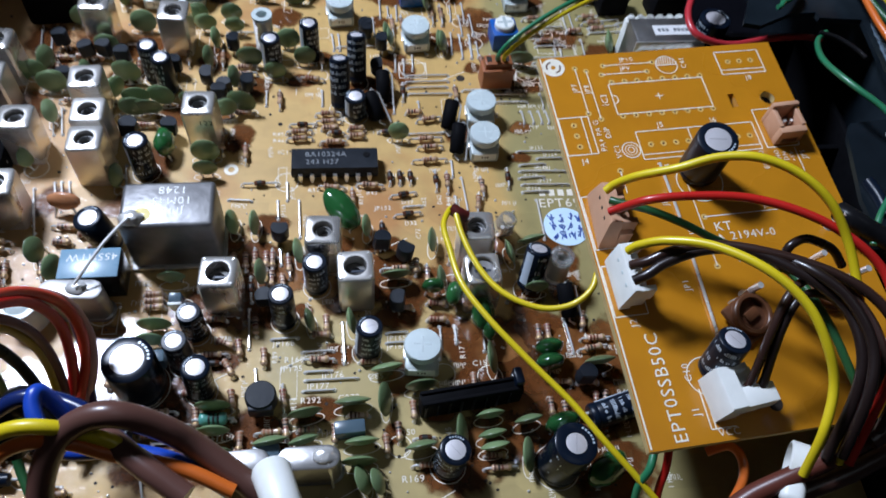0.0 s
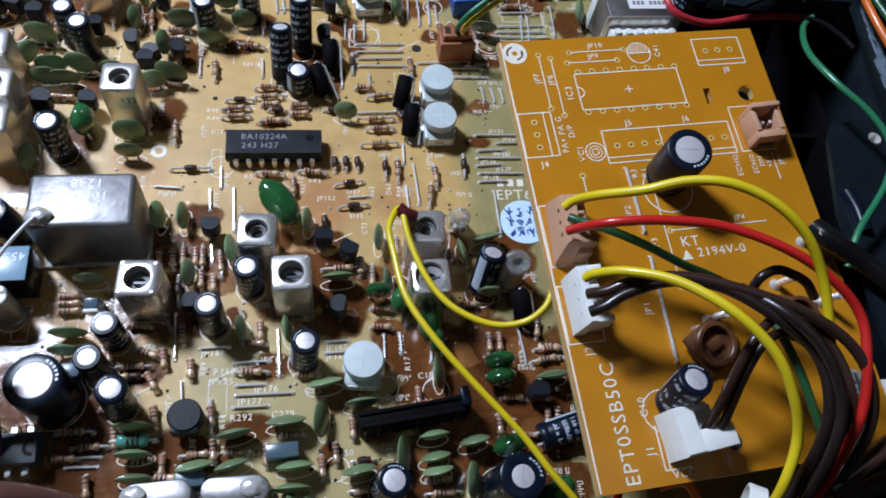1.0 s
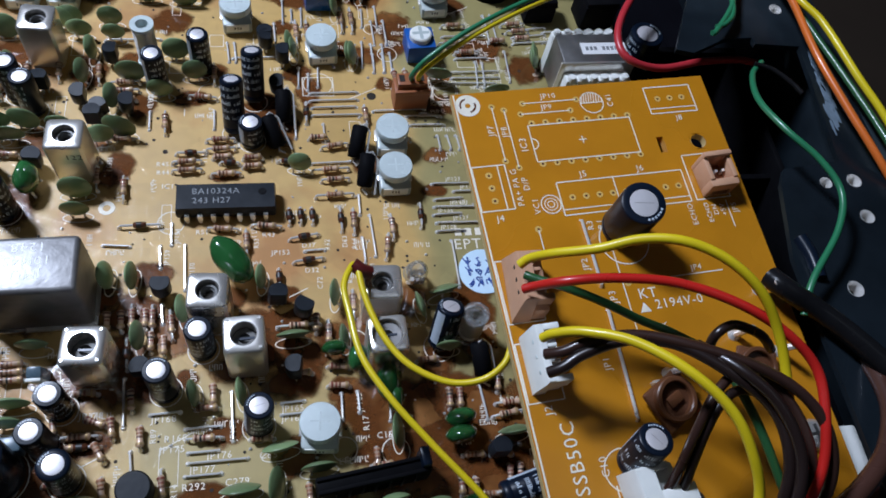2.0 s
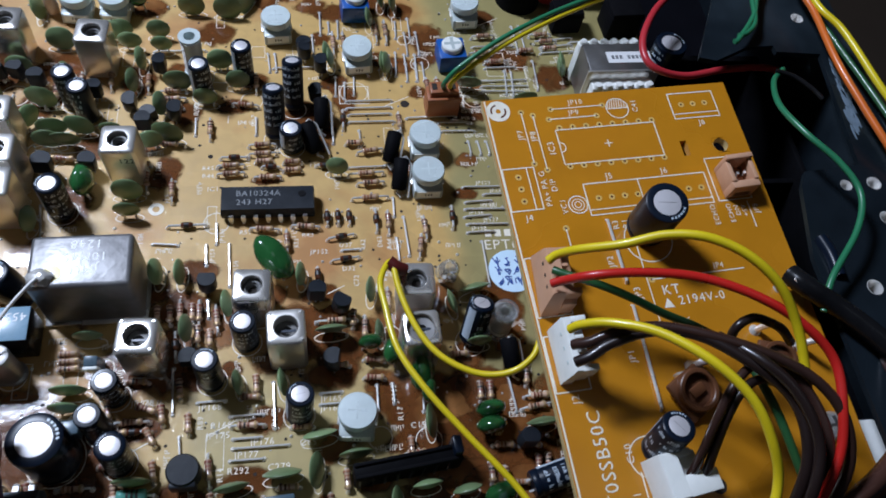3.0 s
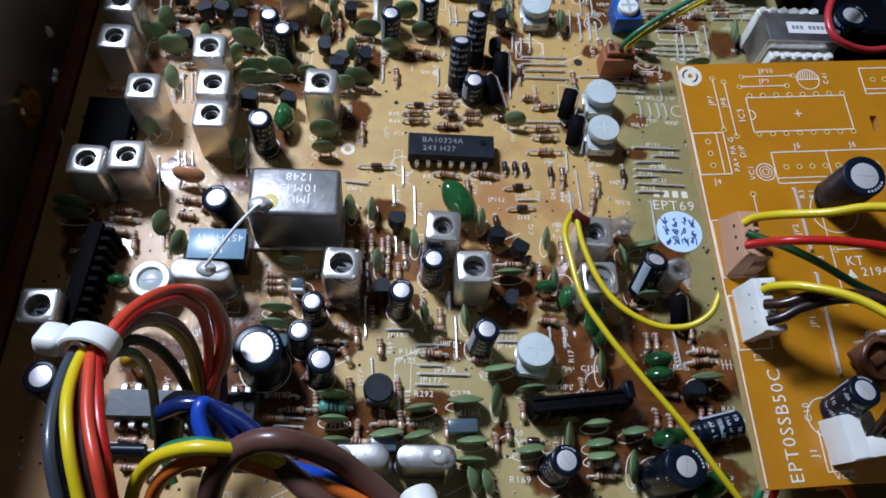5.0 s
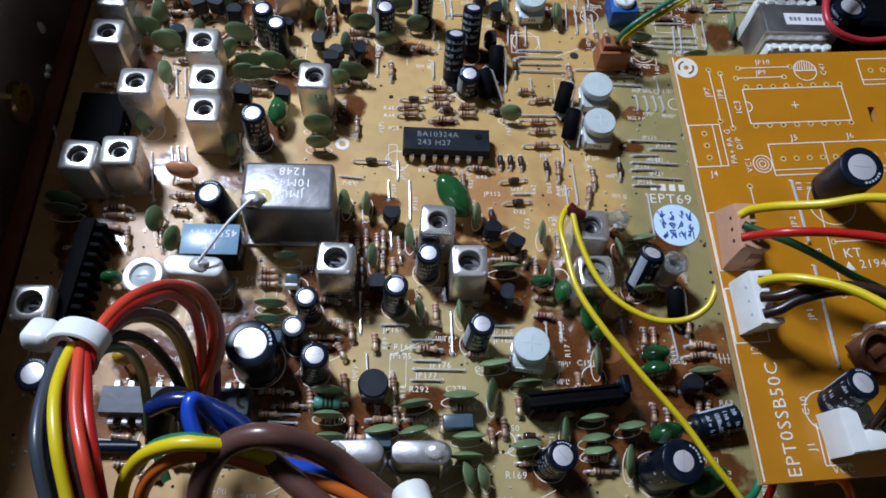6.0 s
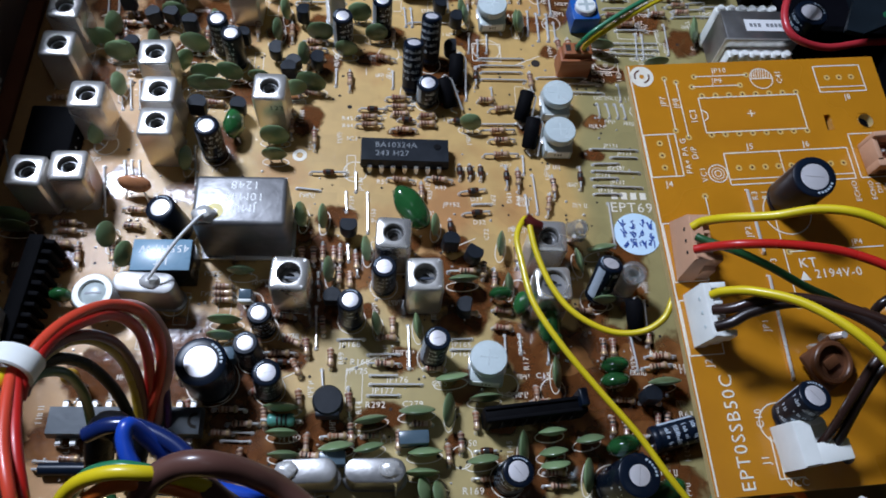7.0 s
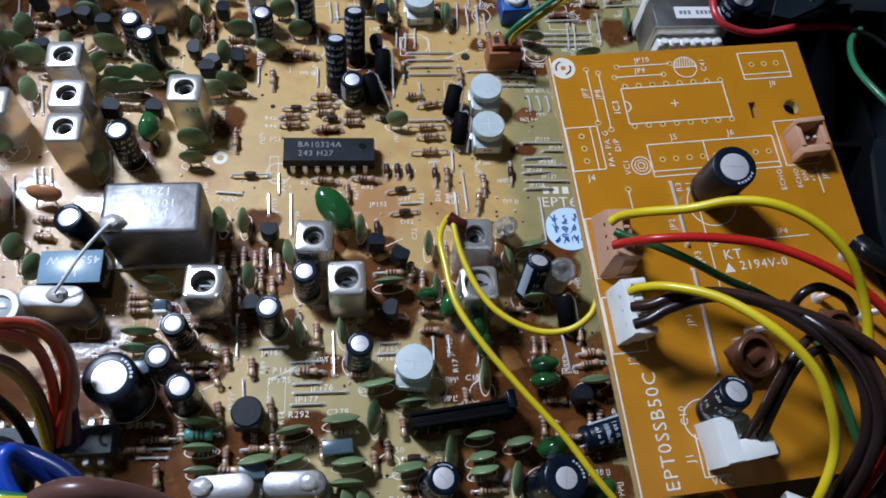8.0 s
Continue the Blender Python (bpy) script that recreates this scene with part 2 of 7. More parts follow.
NVY = insulation("navy", (0.008, 0.02, 0.10))
PUR = insulation("purple", (0.07, 0.02, 0.10))
GRY = insulation("grey", (0.045, 0.055, 0.075))
DBR = insulation("dark_brown", (0.035, 0.016, 0.012))
BRBK = insulation("black_brown", (0.016, 0.009, 0.008))
BRN = insulation("brown", (0.060, 0.025, 0.018))
BRC = insulation("cocoa", (0.115, 0.052, 0.040))
RBR = insulation("red_brown", (0.11, 0.03, 0.02))

# ---- building helpers, in millimetres ----
MM = 0.001


def part(name, bm, material, parent=None, label="", sharp=38):
    """Links a bmesh, drawn in millimetres, as one mesh object under its thing."""
    bmesh.ops.scale(bm, vec=(MM, MM, MM), verts=bm.verts)
    bmesh.ops.recalc_face_normals(bm, faces=bm.faces)
    me = bpy.data.meshes.new(name)
    bm.to_mesh(me)
    bm.free()
    me.materials.append(material)
    me.shade_smooth()
    me.set_sharp_from_angle(angle=radians(sharp))
    ob = new(name, me)
    if parent:
        ob.parent = parent
    if label:
        tagged(ob, label)
    return ob


def box(bm, x0, x1, y0, y1, z0, z1, bevel=0.0, seg=2):
    g = bmesh.ops.create_cube(bm, size=1, matrix=Matrix.LocRotScale(((x0 + x1) / 2, (y0 + y1) / 2, (z0 + z1) / 2), None, (x1 - x0, y1 - y0, z1 - z0)))
    if bevel:
        edges = list({e for v in g["verts"] for e in v.link_edges})
        bmesh.ops.bevel(bm, geom=edges, offset=bevel, segments=seg, profile=0.5, affect="EDGES")
    return bm


def rings(bm, loops, cap0=False, cap1=False):
    """Joins closed loops of equal length into a skin."""
    vs = [[bm.verts.new(p) for p in loop] for loop in loops]
    n = len(vs[0])
    for a, b in zip(vs, vs[1:]):
        for i in range(n):
            bm.faces.new((a[i], a[(i + 1) % n], b[(i + 1) % n], b[i]))
    if cap0:
        bm.faces.new(vs[0][::-1])
    if cap1:
        bm.faces.new(vs[-1])
    return bm


def lathe(bm, profile, n=20, cx=0.0, cy=0.0, cap0=True, cap1=True, square=2.0):
    """Turns (radius, height) pairs round z; square above 2 makes the plan a rounded square."""
    loops = []
    for r, z, *sq in profile:
        e = sq[0] if sq else square
        loop = []
        for i in range(n):
            a = 2 * math.pi * (i + 0.5) / n
            c, s = math.cos(a), math.sin(a)
            f = (abs(c) ** e + abs(s) ** e) ** (-1 / e)
            loop.append((cx + r * f * c, cy + r * f * s, z))
        loops.append(loop)
    return rings(bm, loops, cap0, cap1)


def glide(points, steps):
    """A smooth line through points."""
    p = [Vector(q) for q in points]
    p = [p[0] * 2 - p[1]] + p + [p[-1] * 2 - p[-2]]
    out = []
    for i in range(1, len(p) - 2):
        for k in range(steps):
            t = k / steps
            out.append(0.5 * (2 * p[i] + (p[i + 1] - p[i - 1]) * t + (2 * p[i - 1] - 5 * p[i] + 4 * p[i + 1] - p[i + 2]) * t * t
                              + (3 * p[i] - p[i - 1] - 3 * p[i + 1] + p[i + 2]) * t ** 3))
    return out + [p[-2]]


def tube(bm, points, r, n=8, steps=1):
    """A round rod along points."""
    p = glide(points, steps) if steps > 1 else [Vector(q) for q in points]
    side = None
    loops = []
    for i, q in enumerate(p):
        d = (p[min(i + 1, len(p) - 1)] - p[max(i - 1, 0)]).normalized()
        side = d.orthogonal().normalized() if side is None else (side - d * side.dot(d)).normalized()
        up = d.cross(side)
        loops.append([q + r * (math.cos(a) * side + math.sin(a) * up) for a in (2 * math.pi * k / n for k in range(n))])
    return rings(bm, loops, True, True)


def blob(bm, rx, ry, rz, at=(0, 0, 0), lumps=0.0, u=16, v=10):
    g = bmesh.ops.create_uvsphere(bm, u_segments=u, v_segments=v, radius=1)
    for w in g["verts"]:
        k = 1 + lumps * noise.noise(w.co * 1.7 + Vector(at))
        w.co = Vector((w.co.x * rx * k + at[0], w.co.y * ry * k + at[1], w.co.z * rz * k + at[2]))
    return bm


def thing(name, label, category, group="", kind=""):
    ob = new(name)
    ob.empty_display_size = 0.002
    return tagged(ob, label, category, group, kind)


def at(x, y, z=0.0, rx=0, ry=0, rz=0):
    return pose(x * MM, y * MM, z * MM, rx, ry, rz)


BUILT = {}


def place(key, build, m):
    """Builds a kind of thing once and copies it afterwards."""
    if key in BUILT:
        return copy_thing(BUILT[key], m)
    ob = BUILT[key] = build()
    ob.matrix_basis = m
    return ob


def letters(body, size, material, parent, x, y, z, rz=0, name="lettering", bold=0.003, gap=1.1):
    """A line of print lying flat, centred at x, y."""
    c = bpy.data.curves.new(name, "FONT")
    c.body, c.size, c.align_x, c.align_y, c.resolution_u = body, size * 1.35 * MM, "CENTER", "CENTER", 2
    c.offset, c.space_character = bold * size * MM, gap
    tmp = bpy.data.objects.new(name, c)
    me = bpy.data.meshes.new_from_object(tmp)
    bpy.data.objects.remove(tmp)
    me.name = name
    me.materials.clear()
    me.materials.append(material)
    ob = new(name, me)
    ob.parent = parent
    ob.matrix_basis = at(x, y, z, 0, 0, rz)
    return ob


def ring_flat(bm, r0, r1, x, y, z, n=28, a0=0.0, a1=360.0):
    full = abs(a1 - a0) >= 360
    k = n if full else n + 1
    ang = [radians(a0 + (a1 - a0) * i / n) for i in range(k)]
    i0 = [bm.verts.new((x + r0 * math.cos(a), y + r0 * math.sin(a), z)) for a in ang]
    i1 = [bm.verts.new((x + r1 * math.cos(a), y + r1 * math.sin(a), z)) for a in ang]
    for i in range(n):
        j = (i + 1) % k
        bm.faces.new((i0[i], i1[i], i1[j], i0[j]))
    return bm


def line_flat(bm, x0, y0, x1, y1, w, z):
    d = Vector((x1 - x0, y1 - y0)).normalized()
    nx, ny = -d.y * w / 2, d.x * w / 2
    bm.faces.new([bm.verts.new((px, py, z)) for px, py in ((x0 + nx, y0 + ny), (x0 - nx, y0 - ny), (x1 - nx, y1 - ny), (x1 + nx, y1 + ny))])
    return bm


def rect_flat(bm, x0, y0, x1, y1, w, z):
    for a in ((x0, y0, x1, y0), (x0, y1, x1, y1), (x0, y0, x0, y1), (x1, y0, x1, y1)):
        line_flat(bm, *a, w, z + random.uniform(0, 0.004))
    return bm


# ---- the room, the bench and the open chassis ----
def plain(name, label, category, material, *boxes, kind="structure"):
    bm = bmesh.new()
    for b in boxes:
        box(bm, *b)
    return tagged(part(name, bm, material), label, category, "", kind)


BENCHW = mat("bench_wood", (0.016, 0.010, 0.006), 0.5, 0, 0.25, 30, 0.05)
plain("workbench", "brown wooden workbench top under the open radio", "bench", BENCHW, (-330, 370, -170, 480, -40, -15), kind="structure")

radio = thing("radio_chassis", "open dark metal radio chassis on the workbench", "chassis")
part("base_plate", box(bmesh.new(), -92, 132, -20, 285, -14, -12), DARK, radio, "black base plate")
side = part("side_plate", box(bmesh.new(), -93.5, -91.5, -20, 285, -12, 61), STEELD, radio, "smoky dark steel side plate with a round socket")
# strip coloured as the reflection at the side plate's foot
part("bottom_flange", box(bmesh.new(), -91.5, -87.5, -20, 285, -3.0, -0.6, 0.4), REFLSTRIP, side, "red-brown strip painted as the board's reflection in the side plate")
part("back_plate", box(bmesh.new(), -91.5, 129.5, 283, 285, -12, 30), DARK, radio, "black back plate")
part("front_plate", box(bmesh.new(), -91.5, 129.5, -20, -18, -12, 22), DARK, radio, "black front plate")
part("side_plate", box(bmesh.new(), 129.5, 131.5, -20, 285, -12, 28), STEELB, radio, "scuffed blue-grey side plate")


def punched(outline, holes, z, thick):
    """A flat plate with an outline and round or square holes (x, y, r, corners) through it."""
    bm = bmesh.new()
    loops = [outline] + [[(x + r * math.cos(2 * math.pi * i / c + math.pi / c), y + r * math.sin(2 * math.pi * i / c + math.pi / c)) for i in range(c)] for x, y, r, c in holes]
    edges = []
    for loop in loops:
        vs = [bm.verts.new((x, y, z)) for x, y in loop]
        edges += [bm.edges.new((p, q)) for p, q in zip(vs, vs[1:] + vs[:1])]
    flat = [f for f in bmesh.ops.triangle_fill(bm, use_beauty=True, edges=edges)["geom"] if isinstance(f, bmesh.types.BMFace)]
    down = bmesh.ops.extrude_face_region(bm, geom=flat)["geom"]
    bmesh.ops.translate(bm, vec=(0, 0, -thick), verts=[v for v in down if isinstance(v, bmesh.types.BMVert)])
    return bm


HOLES = ((114.3, 131.1, 1.2, 14), (120.6, 131.4, 1.45, 14), (110.8, 108.3, 1.5, 14), (121.0, 178.0, 1.4, 14), (119.9, 123.2, 1.4, 14), (117.0, 94.0, 1.4, 14))
shelf = part("top_shelf", punched([(101, 58), (129.5, 58), (129.5, 215), (107, 215), (102, 184), (93.2, 165.5), (97, 164.6), (105.6, 168.8), (112.0, 169.2), (112.2, 167.4), (122.6, 166.8),
                                   (119.4, 136.2), (106.6, 134.6), (104.6, 131.0), (101, 115)], HOLES, 28, 1.2), STEELB, radio, "scuffed blue-grey steel shelf with punched holes and a square opening")
# bright collars stand in for the lit inner walls of the holes
for x, y, r, c in HOLES:
    bm = bmesh.new()
    lathe(bm, [(r * 1.02, 25.6), (r * 1.02, 27.9), (r * 1.08, 28.08), (r * 1.0, 28.1), (r * 0.93, 27.9), (r * 0.93, 25.6)], max(c, 8), x, y, False, False)
    part("hole_collar", bm, SLV, shelf, "bright collar for the lit wall of the hole")
bm = bmesh.new()
tube(bm, [(103.6, 119.0, 28.4), (104.3, 115.0, 28.5), (104.2, 110.6, 28.4)], 1.3, 10, 4)
part("grommet", bm, SLEEVE, shelf, "glossy black strip in a slot")
bm = bmesh.new()
dice = random.Random(8)
for i in range(90):
    u = i / 89
    x, y = 124.6 - 2.6 * u ** 2 + dice.gauss(0, 0.55), 164.5 - 20.0 * u + dice.gauss(0, 0.5)
    blob(bm, dice.uniform(0.1, 0.35), dice.uniform(0.6, 2.4), 0.07, (x, y, 28.02), 0.3, 8, 5)
part("glue_streak", bm, GLUE, shelf, "pale dried glue streak")
bm = bmesh.new()
lathe(bm, [(4.6, 0), (4.6, 1.2), (4.0, 1.8), (2.6, 1.8), (2.4, 0.6)], 24)
bmesh.ops.rotate(bm, matrix=Matrix.Rotation(radians(90), 3, "Y"), verts=bm.verts)
bmesh.ops.translate(bm, vec=(-91.5, 149, 9), verts=bm.verts)
part("socket", bm, BRASS, side, "round brass socket")
# bright metal studs stand in for light glinting through slots in the plate
for y, z, tall in ((180, 15, 1.7), (170, 8.6, 1.6), (164.6, 1.4, 0.8), (162.8, 1.0, 0.8), (103, -2, 0.9)):
    bm = bmesh.new()
    lathe(bm, [(1.1, 0), (1.0, 0.5), (0.5, 0.9)], 14)
    bmesh.ops.scale(bm, vec=(tall, 0.8, 1.0), verts=bm.verts)
    bmesh.ops.rotate(bm, matrix=Matrix.Rotation(radians(90), 3, "Y"), verts=bm.verts)
    bmesh.ops.translate(bm, vec=(-91.5, y, z), verts=bm.verts)
    part("rivet", bm, SLV, side, "bright oval stud in place of a glinting slot")

# ---- the two circuit boards ----
main = thing("main_board", "large tan phenolic circuit board crowded with components", "circuit board")
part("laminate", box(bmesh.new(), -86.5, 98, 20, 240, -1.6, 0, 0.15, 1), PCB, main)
for x, y in ((-82, 30), (90, 30), (-82, 232), (90, 232), (0, 130)):
    part("standoff", lathe(bmesh.new(), [(3, -12), (3, -1.6)], 6, x, y), BRASS, main)


def marking(text, x, y, size, rz):
    letters(text, size * 0.86, SILK, main, x, y, 0.06, rz, "marking")


for x, y, r in ((32.1, 176.9, 1.1), (-12.8, 161.7, 0.55)):
    part("drill_hole", ring_flat(bmesh.new(), 0.0001, r, x, y, 0.05), HOLE, main)
part("pad_ring", ring_flat(bmesh.new(), 0.75, 1.6, -23.4, 147.9, 0.07), SILK, main, "white printed ring")

# solder-side drill holes and printed outlines scattered between the parts
random.seed(5)
hb, sb = bmesh.new(), bmesh.new()
for i in range(520):
    x, y = random.uniform(-84, 70), random.uniform(62, 228)
    ring_flat(hb, 0.0001, random.uniform(0.22, 0.4), x, y, 0.04, 8)
for i in range(70):
    x, y, w = random.uniform(-82, 62), random.uniform(64, 226), random.uniform(1.6, 3.4)
    k = i % 3
    if k == 0:
        rect_flat(sb, x, y, x + w, y + random.uniform(3, 7), 0.13, 0.03)
    elif k == 1:
        ring_flat(sb, w * 0.9, w * 0.9 + 0.2, x, y, 0.036, 24)
    else:
        line_flat(sb, x, y, x + random.choice((0, 1)) * w * 2, y + w, 0.2, 0.044)
tagged(part("component_hole", hb, HOLE, main), "small dark lead holes", kind="stuff")
tagged(part("printed_outline", sb, SILK, main), "white printed component outlines", kind="stuff")
# small illegible codes printed beside the parts, as short bars
cb = bmesh.new()
for i in range(300):
    x, y, up = random.uniform(-82, 64), random.uniform(64, 226), random.random() < 0.4
    if i >= 230:
        x, y = random.uniform(36, 78), random.uniform(166, 206)
    for j in range(random.choice((3, 4, 4, 5))):
        bars = [(0.0, 0.0, 0.0, random.choice((1.0, 1.1)))]
        if random.random() < 0.75:
            bars.append((0.5, random.choice((0.0, 0.5)), 0.5, 1.1))
        if random.random() < 0.8:
            bars.append((0.0, random.choice((0.0, 0.55, 1.05)), 0.5, None))
        for x0, y0, x1, y1 in bars:
            y1 = y0 if y1 is None else y1
            p, q = (x0 + 0.86 * j, y0), (x1 + 0.86 * j, y1)
            p, q = ((x - p[1], y + p[0]), (x - q[1], y + q[0])) if up else ((x + p[0], y + p[1]), (x + q[0], y + q[1]))
            line_flat(cb, *p, *q, 0.15, 0.05 + 0.002 * j)
tagged(part("printed_code", cb, SILK, main), "tiny white printed codes", kind="stuff")

# small bright beads strewn at random, standing in for glints between the parts
gb = bmesh.new()
for i in range(320):
    x, y = random.uniform(-80, 62), random.uniform(66, 222)
    r = random.uniform(0.18, 0.42)
    lathe(gb, [(r, 0.0), (r * 0.8, r * 0.6), (r * 0.3, r)], 7, x, y)
tagged(part("solder_bead", gb, SOLDER, main), "bright beads standing in for small glints", kind="stuff")


def resin(x, y, rx, ry, rz):
    """A film of brown flux resin with an uneven edge."""
    bm = bmesh.new()
    rim, mid = [], bm.verts.new((0, 0, 0.012))
    for i in range(44):
        a = 2 * math.pi * i / 44
        k = 1 + 0.45 * noise.noise(Vector((x + 1.6 * math.cos(a), y + 1.6 * math.sin(a), 3.0))) + 0.16 * noise.noise(Vector((x + 5 * math.cos(a), y + 5 * math.sin(a), 7.0)))
        rim.append(bm.verts.new((rx * k * math.cos(a), ry * k * math.sin(a), 0)))
    for p, q in zip(rim, rim[1:] + rim[:1]):
        bm.faces.new((mid, p, q))
    ob = part("resin_residue", bm, RESIN, main, "brown flux resin on the board")
    ob.matrix_basis = at(x, y, 0.008 + 0.0007 * (int(abs(x * 10) + abs(y * 7)) % 36), 0, 0, rz)


resin(47.0, 101.6, 9, 7, 20)
resin(39.9, 91.9, 8, 4, 0)
resin(39.8, 111.4, 6, 4, 30)
resin(47.1, 85.3, 9, 6, 0)
resin(-17.1, 124.1, 7, 6, 0)
resin(-22.2, 128.0, 4, 4, 0)
resin(-14.1, 109.8, 4, 6, 80)
resin(14.4, 113.2, 7, 5, 0)
resin(9.9, 126.5, 5, 3, 0)
resin(21.2, 105.8, 4, 4, 0)
resin(45.3, 159.7, 3.5, 3, 0)
resin(43.7, 149.9, 4, 2.2, -10)
resin(17.6, 178.4, 3, 4, 0)
resin(-22.6, 155.6, 4.5, 4, 0)
resin(-31.6, 88.2, 7, 4, 0)
resin(-23.8, 99.8, 6, 3.5, 0)
resin(-34.0, 124.8, 8, 5, 0)
resin(-7.0, 110.0, 3, 3, 0)
resin(25.1, 93.9, 5, 2.5, 0)
resin(34.1, 79.6, 7, 4, 0)
resin(31.0, 82.8, 5, 3, 0)
resin(10.0, 83.5, 3, 3, 0)
resin(-9.7, 83.2, 5, 3, 0)
resin(-67.0, 182.9, 5, 4, 0)
resin(-65.9, 137.6, 6, 4, 0)
resin(-72.5, 134.4, 5, 5, 0)
resin(-77.9, 125.9, 5, 9, 0)
resin(-40.8, 101.7, 5, 4, 0)
resin(-23.3, 78.7, 7, 4, 0)
resin(19.0, 87.0, 4, 2.5, 0)
resin(35.7, 180.4, 3, 3, 0)
resin(52.4, 174.2, 5, 2.5, 0)
resin(-0.1, 155.2, 4, 2.4, 0)
resin(-8.5, 175.9, 4, 2, 0)
resin(9.5, 164.8, 4, 3, 0)
resin(29.6, 121.7, 5, 4, 0)
resin(1.2, 126.2, 3, 4, 0)
resin(-44.6, 178.9, 6, 4, 0)
resin(-55.9, 153.1, 3, 5, 0)
resin(-28.0, 109.4, 4, 4, 0)
for values in ((30, 100, 13, 8, 15), (44, 95, 12, 13, 0), (36, 84, 14, 8, -10), (22, 76, 11, 7, 0), (50, 74, 10, 8, 0), (14, 96, 7, 5, 30),
               (8, 118, 10, 7, 10), (24, 116, 9, 7, -20), (-8, 121, 8, 6, 0), (-20, 112, 9, 8, 20), (-31, 92, 9, 8, 0), (-24, 84, 10, 6, 0),
               (-34, 80, 9, 6, 0), (34, 124, 8, 6, 0), (0, 100, 5, 4, 0), (-42, 96, 8, 6, 0), (48, 120, 6, 10, 0), (-15, 132, 6, 4, 0),
               (-45, 138, 8, 4, 0), (-28, 165, 5, 5, 0), (8, 172, 9, 5, 0), (30, 158, 4, 6, 0), (-55, 168, 6, 5, 0), (-70, 120, 6, 5, 0)):
    resin(*values)
for values in ((17, 208, 7, 4, 0), (32, 209, 6, 4, 0), (11, 210, 5, 4, 0), (25, 210, 5, 5, 0), (18, 179, 3.5, 6, 0), (16, 184, 4, 4, 0), (31, 189, 6, 4, 0), (49, 175, 7, 4, 0), (5, 214, 6, 4, 0), (47, 183, 6, 4, 0), (-4, 184, 5, 4, 0), (12, 198, 4, 3, 0), (8, 176, 4, 3, 0), (25, 191, 5, 4, 0), (-8, 176, 5, 3, 0), (54, 206, 7, 5, 0), (39, 192, 4, 5, 0),
               (-1, 213, 6, 5, 0), (-13, 200, 6, 5, 0), (-21, 187, 5, 4, 0), (-29, 208, 6, 5, 0)):
    resin(*values)


for values in ((35, 93, 13, 9, 10), (49, 86, 12, 8, 0), (41, 105, 10, 7, 0), (28, 82, 9, 6, 0), (56, 99, 6, 9, 0), (12, 109, 8, 5, 0), (3, 112, 7, 5, 0), (24, 104, 7, 6, 0),
               (-27, 112, 8, 6, 0), (-44, 104, 9, 7, 0), (-56, 96, 10, 7, 0), (-62, 84, 9, 7, 0), (-30, 98, 7, 6, 0), (-16, 86, 8, 5, 0), (-4, 89, 7, 4, 0), (-74, 120, 7, 9, 0),
               (-40, 150, 5, 7, 0), (-22, 158, 4, 5, 0), (-60, 140, 6, 5, 0), (60, 192, 9, 6, 0), (70, 186, 7, 6, 0), (44, 178, 5, 6, 0), (38, 200, 7, 6, 0), (-46, 188, 8, 7, 0),
               (-60, 188, 8, 7, 0), (-72, 190, 7, 8, 0), (-30, 184, 6, 7, 0), (-52, 176, 7, 5, 0), (-18, 174, 5, 5, 0), (-70, 168, 6, 6, 0), (-38, 165, 6, 5, 0), (12, 168, 4, 6, 0)):
    resin(*values)


LAID = at(42.41, 150.85, 30.62, 5.18, -1.26, 4.49)
daughter = thing("raised_board", "amber phenolic board with white print, raised above the main board", "circuit board")
daughter.matrix_basis = LAID
DW, DL = 51.3, 81.5
bm = bmesh.new()
# outline with a round fixing hole and a small slot cut through
box(bm, 0, DW, -DL, -16.4, -1.6, 0)
box(bm, 0, DW, -13.0, 0, -1.6, 0)
box(bm, 0, 37.3, -16.4, -13.0, -1.6, 0)
box(bm, 38.7, 44.0, -16.4, -13.0, -1.6, 0)
box(bm, 47.2, DW, -16.4, -13.0, -1.6, 0)
for zz in (0.0, -1.6):
    for sx, sy in ((1, 1), (1, -1), (-1, 1), (-1, -1)):
        corner = bm.verts.new((45.6 + sx * 1.61, -14.7 + sy * 1.71, zz))
        arc = [bm.verts.new((45.6 + sx * 1.5 * math.cos(a), -14.7 + sy * 1.5 * math.sin(a), zz)) for a in (math.pi / 2 * i / 6 for i in range(7))]
        for p, q in zip(arc, arc[1:]):
            bm.faces.new((corner, p, q))
part("laminate", bm, DPCB, daughter)
part("hole_wall", lathe(bmesh.new(), [(1.5, -1.6), (1.5, 0.0)], 20, 45.6, -14.7, False, False), PCBEDGE, daughter)
bm = bmesh.new()
for a in ((-0.03, 0, -DL, 0), (DW, DW + 0.03, -DL, 0)):
    box(bm, *a, -1.55, -0.05)
box(bm, 0, DW, -DL - 0.03, -DL, -1.55, -0.05)
part("cut_edge", bm, PCBEDGE, daughter, "pale sawn board edge")
Z = 0.05


def printed(draw, *values):
    part("printed_outline", draw(bmesh.new(), *values), SILK, daughter)


printed(rect_flat, 13.0, -15.8, 33.3, -8.1, 0.22, Z)
printed(ring_flat, 1.0, 1.2, 13.0, -12.0, Z, 16, -90, 90)
printed(line_flat, 0.4, -0.2, 0.4, -81.2, 0.3, Z)
printed(rect_flat, 0.6, -24.6, 6.7, -15.7, 0.22, Z)
printed(line_flat, 5.3, -24.6, 5.3, -15.7, 0.2, Z + 0.005)
printed(rect_flat, 38.1, -7.9, 47.8, -1.9, 0.22, Z)
printed(line_flat, 38.1, -6.8, 47.8, -6.8, 0.2, Z + 0.005)
printed(rect_flat, 15.3, -27.0, 39.9, -20.4, 0.22, Z)
